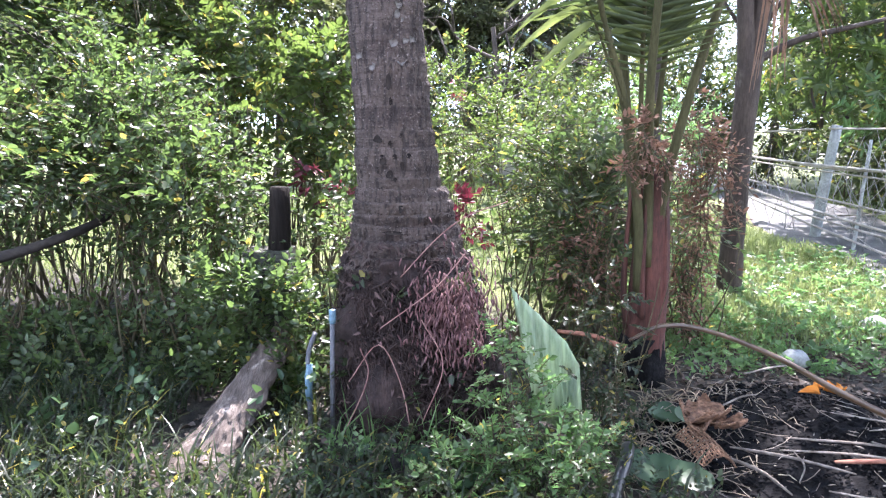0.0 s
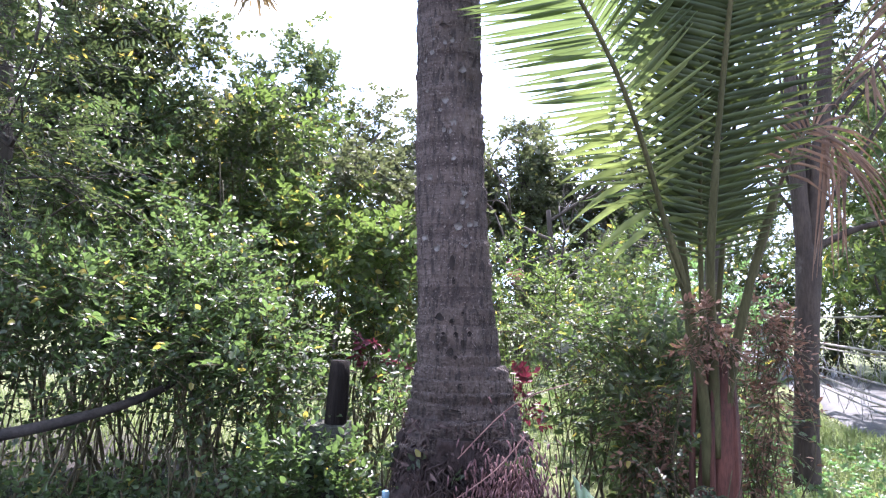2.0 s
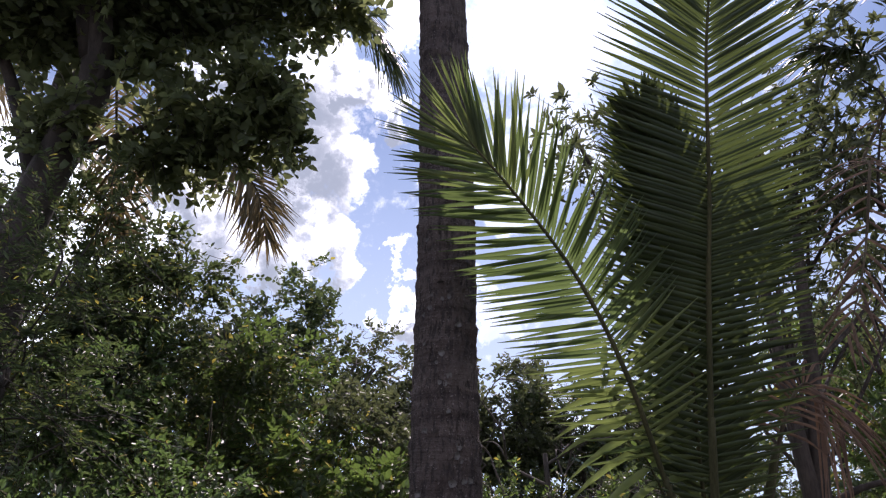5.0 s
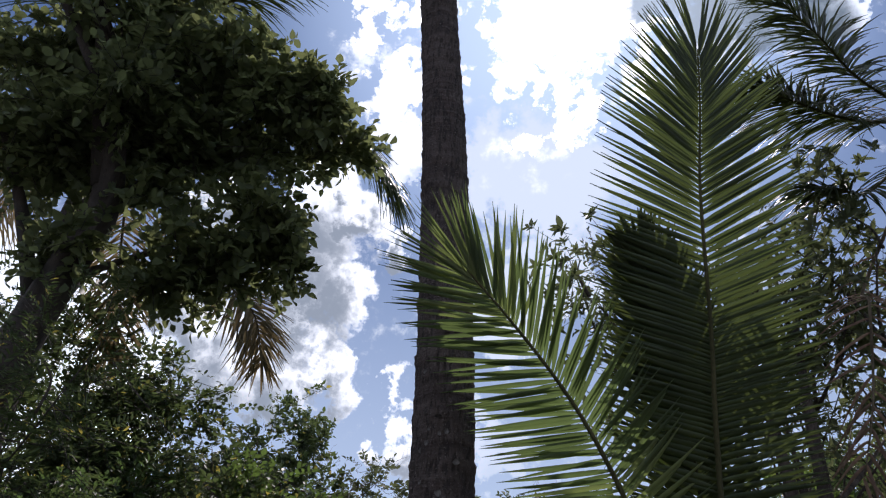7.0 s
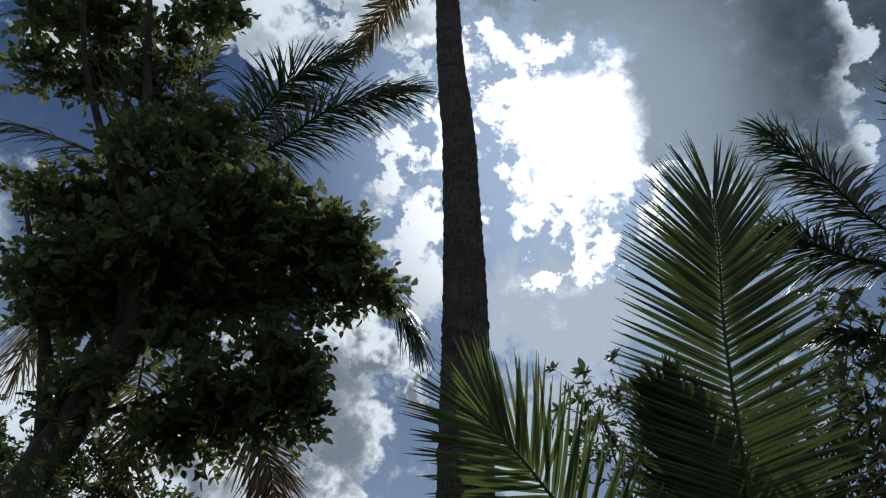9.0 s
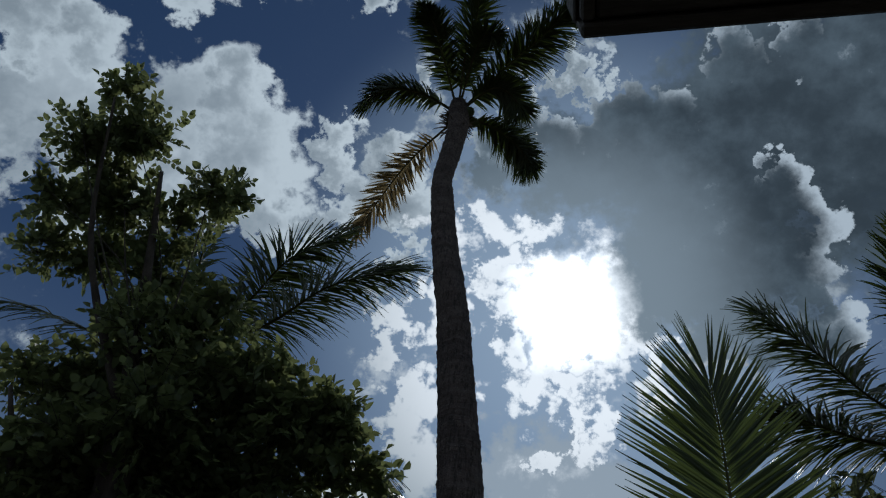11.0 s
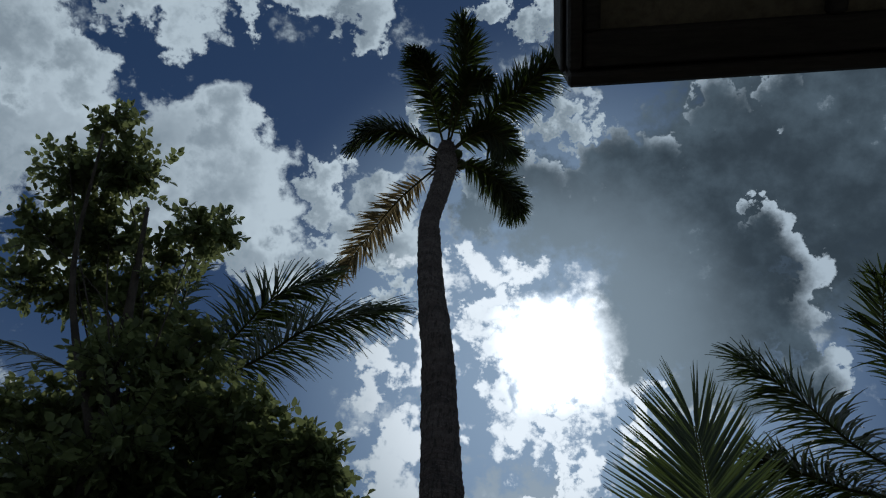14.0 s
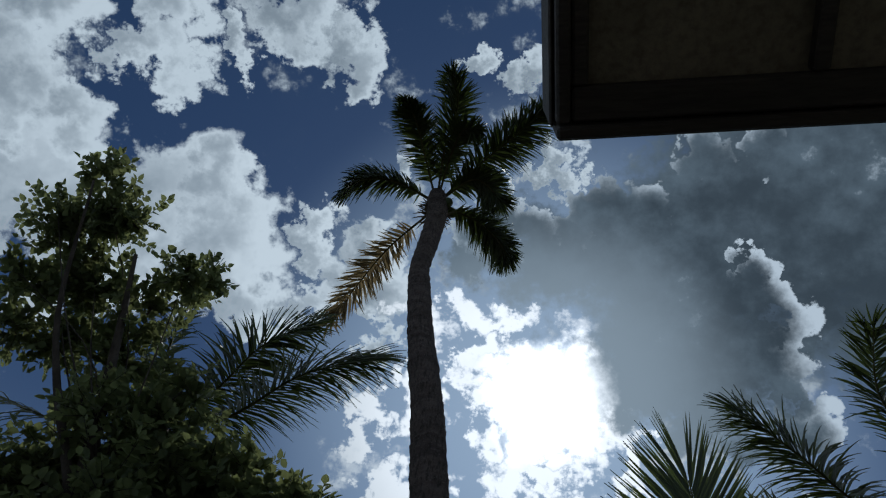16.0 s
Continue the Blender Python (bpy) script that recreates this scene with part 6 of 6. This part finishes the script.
def lump(name, label, category, c, r, mat, seed, rough=0.15):
    bm = bmesh.new()
    bmesh.ops.create_icosphere(bm, subdivisions=3, radius=1.0)
    for v in bm.verts:
        k = 1 + rough * noise.noise(v.co * 1.7 + Vector((seed, 0, 0))) + rough * 0.5 * noise.noise(v.co * 4 + Vector((0, seed, 0)))
        v.co = Vector((v.co.x * r[0] * k, v.co.y * r[1] * k, v.co.z * r[2] * k)) + Vector(c)
    for f in bm.faces:
        f.smooth = True
    return tagged(part(name, bm, mat), label, category)


stone_mat = rough_mat("pale_stone", (0.42, 0.40, 0.36), (0.66, 0.64, 0.60), scale=12.0, bump=0.4)
lump("stone", "pale weathered stone on the lawn", "stone", (3.1, 4.8, 0.07), (0.11, 0.09, 0.09), stone_mat, 3.0)
lump("stone", "grey stone at the edge of the ash", "stone", (2.2, 4.15, 0.06), (0.09, 0.06, 0.07), post_mat, 5.0)
husk_mat = rough_mat("husk_fibre", (0.11, 0.058, 0.034), (0.26, 0.15, 0.09), scale=22.0, stretch=(1, 1, 4), bump=0.9)
hp = Pile()
for (cx, cy, cz, sx, sy, turn, bow) in ((1.27, 3.17, 0.10, 0.12, 0.085, 0.5, 2.3), (1.33, 3.10, 0.10, 0.09, 0.05, -0.4, 2.0), (1.20, 3.08, 0.09, 0.08, 0.04, 1.3, 2.6)):
    uu, vv = np.meshgrid(np.linspace(-1, 1, 15), np.linspace(-1, 1, 11))
    a = vv * bow * 0.5
    wav = 0.010 * np.sin(uu * 7 + vv * 3) + 0.008 * np.sin(uu * 15 - vv * 6)
    x = uu * sx * (1 - 0.3 * vv ** 2) + wav
    y = (sy + wav) * np.sin(a)
    z = sy * (1 - np.cos(a)) * 1.2 + 0.03 * np.abs(uu) ** 3 + wav
    c0, s0 = math.cos(turn), math.sin(turn)
    W = np.stack((cx + c0 * x - s0 * y, cy + s0 * x + c0 * y, cz + z), -1).reshape(-1, 3)
    q = (np.arange(10)[:, None] * 15 + np.arange(14)[None]).ravel()
    hp.add(W, [np.stack((q, q + 1, q + 16, q + 15), -1)])
husk = tagged(part("coconut_husk", hp.mesh("coconut_husk", None, True), husk_mat), "torn curled brown coconut husk on the soil", "coconut husk")
shell_ = husk.modifiers.new("thickness", "SOLIDIFY")
shell_.thickness = 0.008
mat_pile = Pile()
for u in range(14):
    for sgn in (0, 1):
        a0 = np.array((1.06 + 0.012 * u * (1 - sgn), 2.80 + 0.02 * u * sgn, 0.0))
        pts = []
        for s in np.linspace(0, 1, 8):
            x = 1.07 + (0.14 * s if sgn else 0.14 * u / 13)
            y = 2.74 + (0.30 * u / 13 if sgn else 0.30 * s)
            pts.append((x + 0.04 * math.sin(y * 5), y, 0.075 + 0.05 * math.sin((x - 1.07) / 0.14 * 3.1) + 0.004 * (-1) ** (int(s * 7) + u)))
        mat_pile.add(*tube(np.array(pts), 0.0042, 4, caps=False))
tagged(part("palm_fibre", mat_pile.mesh("palm_fibre"), husk_mat), "woven brown palm sheath fibre on the ground", "palm fibre")
black_hose = rough_mat("black_plastic", (0.012, 0.012, 0.013), (0.03, 0.03, 0.032), rough=0.35, bump=0.05)
V, F = tube(curve_pts([(0.62, 2.40, 0.03), (0.70, 2.58, 0.07), (0.77, 2.72, 0.12), (0.80, 2.80, 0.14)], 16), 0.028, 12)
tagged(part("drain_pipe", mesh_of("drain_pipe", V, F, True), black_hose), "short black plastic drain pipe among weeds", "pipe")
bm = bmesh.new()
bmesh.ops.create_grid(bm, x_segments=14, y_segments=40, size=0.5)
for v in bm.verts:
    x, y = v.co.x, v.co.y + 0.5
    w = 0.27 - 0.11 * y + 0.015 * math.sin(y * 17) + 0.01 * math.sin(y * 41)
    v.co = Vector((-1.10 + x * w * (1 + 0.12 * noise.noise(Vector((y * 9, x, 2)))) + 0.22 * y, 2.80 + 0.88 * y, 0.04 + 0.36 * y + 0.02 * noise.noise(Vector((x * 5, y * 5, 0))) - 0.05 * (2 * x) ** 4))
top = bm.faces[:]
res = bmesh.ops.extrude_face_region(bm, geom=top)
for v in [g for g in res["geom"] if isinstance(g, bmesh.types.BMVert)]:
    v.co.z += 0.022
bmesh.ops.recalc_face_normals(bm, faces=bm.faces[:])
# weathered timber, darkened, with pale patches painted as sun dapples
slab = tagged(part("timber_slab", bm, rough_mat("dappled_timber", (0.075, 0.058, 0.049), (0.16, 0.13, 0.11), (0.30, 0.26, 0.23), scale=11.0, stretch=(3, 0.6, 1), bump=0.8)), "weathered grey-brown slab of bark timber lying in grass", "timber slab")

# blue-capped standpipe beside the root mound
pipe = thing("standpipe", "old grey water standpipe with pale blue fittings", "pipe", (-0.55, 3.27, 0))
blue = rough_mat("blue_plastic", (0.085, 0.16, 0.21), (0.13, 0.22, 0.28), rough=0.4, bump=0.05)
grey_pvc = rough_mat("grey_plastic", (0.07, 0.075, 0.085), (0.14, 0.145, 0.16), rough=0.6, bump=0.1)
V, F = tube(np.array([(-0.55, 3.25, -0.05), (-0.548, 3.26, 0.25), (-0.542, 3.28, 0.56)]), 0.012, 10)
part("riser", mesh_of("riser", local(V, pipe), F, True), grey_pvc, pipe)
V, F = tube(np.array([(-0.542, 3.28, 0.55), (-0.542, 3.28, 0.56), (-0.541, 3.285, 0.615), (-0.541, 3.285, 0.62)]), (0.014, 0.018, 0.018, 0.014), 12)
part("cap", mesh_of("cap", local(V, pipe), F), blue, pipe, "pale blue cap")
V, F = tube(np.array([(-0.655, 3.22, 0.18), (-0.655, 3.22, 0.30), (-0.65, 3.23, 0.36)]), (0.018, 0.020, 0.014), 10)
part("coupling", mesh_of("coupling", local(V, pipe), F), blue, pipe, "pale blue coupling")
V, F = tube(curve_pts([(-0.655, 3.22, -0.05), (-0.655, 3.22, 0.2), (-0.66, 3.25, 0.4), (-0.63, 3.3, 0.5)], 12), 0.012, 8)
part("hose", mesh_of("hose", local(V, pipe), F, True), grey_pvc, pipe)

# translucent green corrugated sheet leaning in the weeds
m, nt = base_mat("green_sheet")
pos = nt.nodes.new("ShaderNodeTexCoord").outputs["Object"]
d1 = wire(nt, "ShaderNodeTexNoise", Vector=wire(nt, "ShaderNodeMapping", Vector=pos, Scale=(26.0, 6.0, 2.5)).outputs[0], Scale=1.0, Detail=6.0, Roughness=0.7)
d2 = wire(nt, "ShaderNodeTexNoise", Vector=pos, Scale=7.0, Detail=5.0)
gcol = mix_rgb(nt, map_range(nt, d1.outputs["Fac"], 0.4, 0.65), (0.50, 0.62, 0.43), (0.28, 0.38, 0.25))
gcol = mix_rgb(nt, map_range(nt, d2.outputs["Fac"], 0.55, 0.7, 0.0, 0.6), gcol, (0.24, 0.28, 0.18))
pr = wire(nt, "ShaderNodeBsdfPrincipled", Roughness=0.35)
nt.links.new(gcol, pr.inputs["Base Color"])
tr_ = wire(nt, "ShaderNodeBsdfTranslucent")
nt.links.new(gcol, tr_.inputs["Color"])
finish(nt, wire(nt, "ShaderNodeMixShader", i0=0.5, i1=pr.outputs[0], i2=tr_.outputs[0]).outputs[0])
sheet_mat = m
bm = bmesh.new()
NU, NV_ = 34, 10
grid = []
for a in range(NU + 1):
    for b in range(NV_ + 1):
        u, v = a / NU, b / NV_
        low = np.array((0.47 + 0.23 * u, 3.27 - 0.03 * u, 0.06 - 0.08 * u))
        topz = np.array((0.335 + 0.345 * u, 3.34 - 0.03 * u, 0.72 - 0.34 * u - 0.25 * max(0, u - 0.8)))
        p = low * (1 - v) + topz * v + np.array((0.0, -1.0, 0.1)) * 0.012 * math.sin(u * 2 * math.pi * 5)
        grid.append(bm.verts.new(p))
for a in range(NU):
    for b in range(NV_):
        f = bm.faces.new((grid[a * (NV_ + 1) + b], grid[(a + 1) * (NV_ + 1) + b], grid[(a + 1) * (NV_ + 1) + b + 1], grid[a * (NV_ + 1) + b + 1]))
        f.smooth = True
sheet = tagged(part("corrugated_sheet", bm, sheet_mat), "pale green translucent corrugated plastic sheet leaning in weeds", "plastic sheet")
solid = sheet.modifiers.new("thickness", "SOLIDIFY")
solid.thickness = 0.003

# herbs in front of the sheet and the mound
HERBS = [(0.27, 3.05, 0.66, 0.11, 26, leaf_bright), (0.40, 3.02, 0.44, 0.10, 30, leaf_bright), (0.22, 2.75, 0.24, 0.14, 40, leaf_bright), (0.44, 2.68, 0.22, 0.20, 60, leaf_bright), (0.64, 2.85, 0.16, 0.14, 26, leaf_bright), (0.05, 2.62, 0.12, 0.2, 30, leaf_bright), (-0.32, 2.7, 0.16, 0.2, 30, leaf_weed_shaded), (0.85, 3.45, 0.8, 0.16, 45, leaf_weed_shaded), (0.80, 3.2, 0.5, 0.14, 30, leaf_weed_shaded)]
for k, (x, y, h, w, n, m) in enumerate(HERBS):
    plant("herb", "green herb with small paired leaflets by the palm foot", "herb", (x, y, 0), [((x, y, h * 0.7), (w, w * 0.6, h * 0.35)), ((x, y, h * 0.3), (w * 0.8, w * 0.6, h * 0.25))], m, n, per=15, twig=0.15, leaf=0.034, width=0.018, stems=8, stem_r=0.004, seed=220 + k, group="herbs", flat=0.35)
for k, (x, y, s) in enumerate([(-0.06, 2.80, 0.075), (0.02, 2.76, 0.06), (0.09, 2.72, 0.07), (0.9, 2.78, 0.07), (1.02, 2.70, 0.065), (1.18, 3.45, 0.06), (1.3, 3.4, 0.055), (-1.62, 2.6, 0.05), (-2.2, 3.2, 0.055)]):
    z = lie(x, y)
    root = thing("round_leaf_plant", "low plant with large pale rounded leaves", "plant", (x, y, z), group="round leaf plants")
    for q in range(3):
        a = rng.uniform(0, 6.28)
        d = np.array((math.cos(a), math.sin(a), 0.25))
        tip = np.array((x, y, z)) + d * s * 0.8 + np.array((0, 0, s * 0.9))
        V, F = tube(curve_pts((np.array((x, y, z)), (np.array((x, y, z)) + tip) / 2 + (0, 0, 0.02), tip), 5), 0.003, 4)
        part("stalk", mesh_of("stalk", local(V, root), F), leaf_weed_shaded, root)
        th = np.linspace(0, 2 * np.pi, 13, endpoint=False)
        nrm = unit(np.array((-d[0] * 0.3, -0.35 - d[1] * 0.3, 1)))
        ax = unit(np.cross(nrm, (1, 0, 0.1)))
        ay = np.cross(nrm, ax)
        rad = s * (1 + 0.06 * np.sin(th * 2))
        rim = tip + rad[:, None] * (np.cos(th)[:, None] * ax + np.sin(th)[:, None] * ay) + nrm * 0.012
        V = np.vstack((tip[None], rim))
        qn = np.arange(13)
        part("leaf", mesh_of("leaf", local(V, root), [np.stack((np.zeros(13, dtype=int), 1 + qn, 1 + (qn + 1) % 13), -1)], True), leaf_round, root)

# loose grass and seedlings before the root mound
blades(scatter(90, -0.55, 0.25, 2.9, 3.2), 0.30, 0.007, 0.9, leaf_bright, "grass", "thin green grass blades before the root mound")
weeds(scatter(60, -0.55, 0.3, 2.5, 3.1), "ground_weeds", "pale seedlings before the root mound", leaf_bright, 6, 0.12, 0.034, 0.02, 0.10)

# creeping stems over the mound
creeper = rough_mat("creeper_stem", (0.20, 0.10, 0.09), (0.36, 0.22, 0.19), scale=10.0, bump=0.1)
for ctrl in ([(-0.20, 3.2, 0.80), (-0.02, 3.16, 1.0), (0.12, 3.16, 1.1), (0.30, 3.19, 1.16)], [(-0.30, 3.2, 0.55), (-0.05, 3.14, 0.75), (0.05, 3.14, 0.86), (0.1, 3.16, 0.92)], [(-0.45, 3.15, 0.30), (-0.3, 3.1, 0.5), (-0.2, 3.12, 0.3), (-0.15, 3.1, 0.05)],
             [(0.08, 3.2, 0.92), (0.2, 3.2, 0.8), (0.27, 3.25, 0.6)], [(-0.1, 3.12, 0.1), (0.0, 3.1, 0.4), (-0.1, 3.1, 0.62)], [(-0.5, 3.1, 0.0), (-0.35, 3.05, 0.35), (-0.38, 3.05, 0.5)]):
    V, F = tube(curve_pts(ctrl, 16), 0.003, 5)
    tagged(part("creeper_stem", mesh_of("creeper_stem", V, F, True), creeper), "thin pinkish creeper stem trailing over the root mound", "creeper", group="creepers")

# withered climber round the young palm and the forked tree; red-leaved shrubs on the lawn
plant("withered_climber", "curtain of dry brown leaves beside the young palm", "climber", (1.75, 4.75, 0), [((1.68, 4.65, 1.4), (0.16, 0.15, 0.3)), ((1.76, 4.66, 0.9), (0.16, 0.15, 0.35)), ((1.64, 4.7, 0.4), (0.12, 0.15, 0.4)), ((1.86, 4.7, 1.25), (0.1, 0.1, 0.25))], leaf_dry, 260, per=7, twig=0.2, leaf=0.05, width=0.018, stems=14, stem_r=0.006, seed=301, sag=0.9, shell=0.1)
plant("withered_climber", "dry brown leaves clinging low beside the young palm", "climber", (0.95, 4.3, 0), [((0.82, 4.3, 0.72), (0.14, 0.1, 0.2)), ((1.0, 4.28, 0.52), (0.13, 0.1, 0.22)), ((1.02, 4.25, 0.95), (0.1, 0.08, 0.15))], leaf_dry, 90, per=7, twig=0.16, leaf=0.045, width=0.018, stems=12, stem_r=0.005, seed=303, sag=0.8, shell=0.1)
plant("withered_climber", "dry curled leaves caught on the palm stalks", "climber", (1.10, 3.82, 0), [((1.08, 3.80, 1.48), (0.07, 0.05, 0.14)), ((1.0, 3.83, 1.3), (0.05, 0.05, 0.06)), ((1.18, 3.78, 1.32), (0.05, 0.04, 0.08))], leaf_dry, 60, per=6, twig=0.09, leaf=0.045, width=0.018, stems=3, stem_r=0.004, seed=302, sag=0.8, shell=0.1)
for k, (x, y, h, n) in enumerate([(-0.93, 5.1, 1.1, 9), (0.18, 5.2, 0.85, 20), (-0.78, 5.3, 0.92, 9), (0.2, 8.2, 1.9, 4)]):
    plant("red_shrub", "small shrub with bright red leaves", "shrub", (x, y, 0), [((x, y, h), (0.13, 0.12, 0.14))], leaf_red, n, per=6, twig=0.12, leaf=0.075, width=0.035, stems=7, stem_r=0.006, seed=310 + k, group="red shrubs")
# dead branch lying through the thicket
V, F = tube(curve_pts([(-3.6, 3.25, 0.60), (-2.6, 3.5, 0.76), (-2.15, 3.75, 0.88), (-1.95, 4.05, 1.0), (-1.9, 4.2, 1.15)], 24), np.linspace(0.038, 0.016, 24), 9, rough=0.1, rng=rng)
# dark grey-brown wood, deepened further in place of thicket shade
tagged(part("dead_branch", mesh_of("dead_branch", V, F, True), rough_mat("shaded_dead_wood", (0.018, 0.015, 0.013), (0.045, 0.037, 0.032), bump=0.7)), "dark dead branch caught in the thicket", "branch")
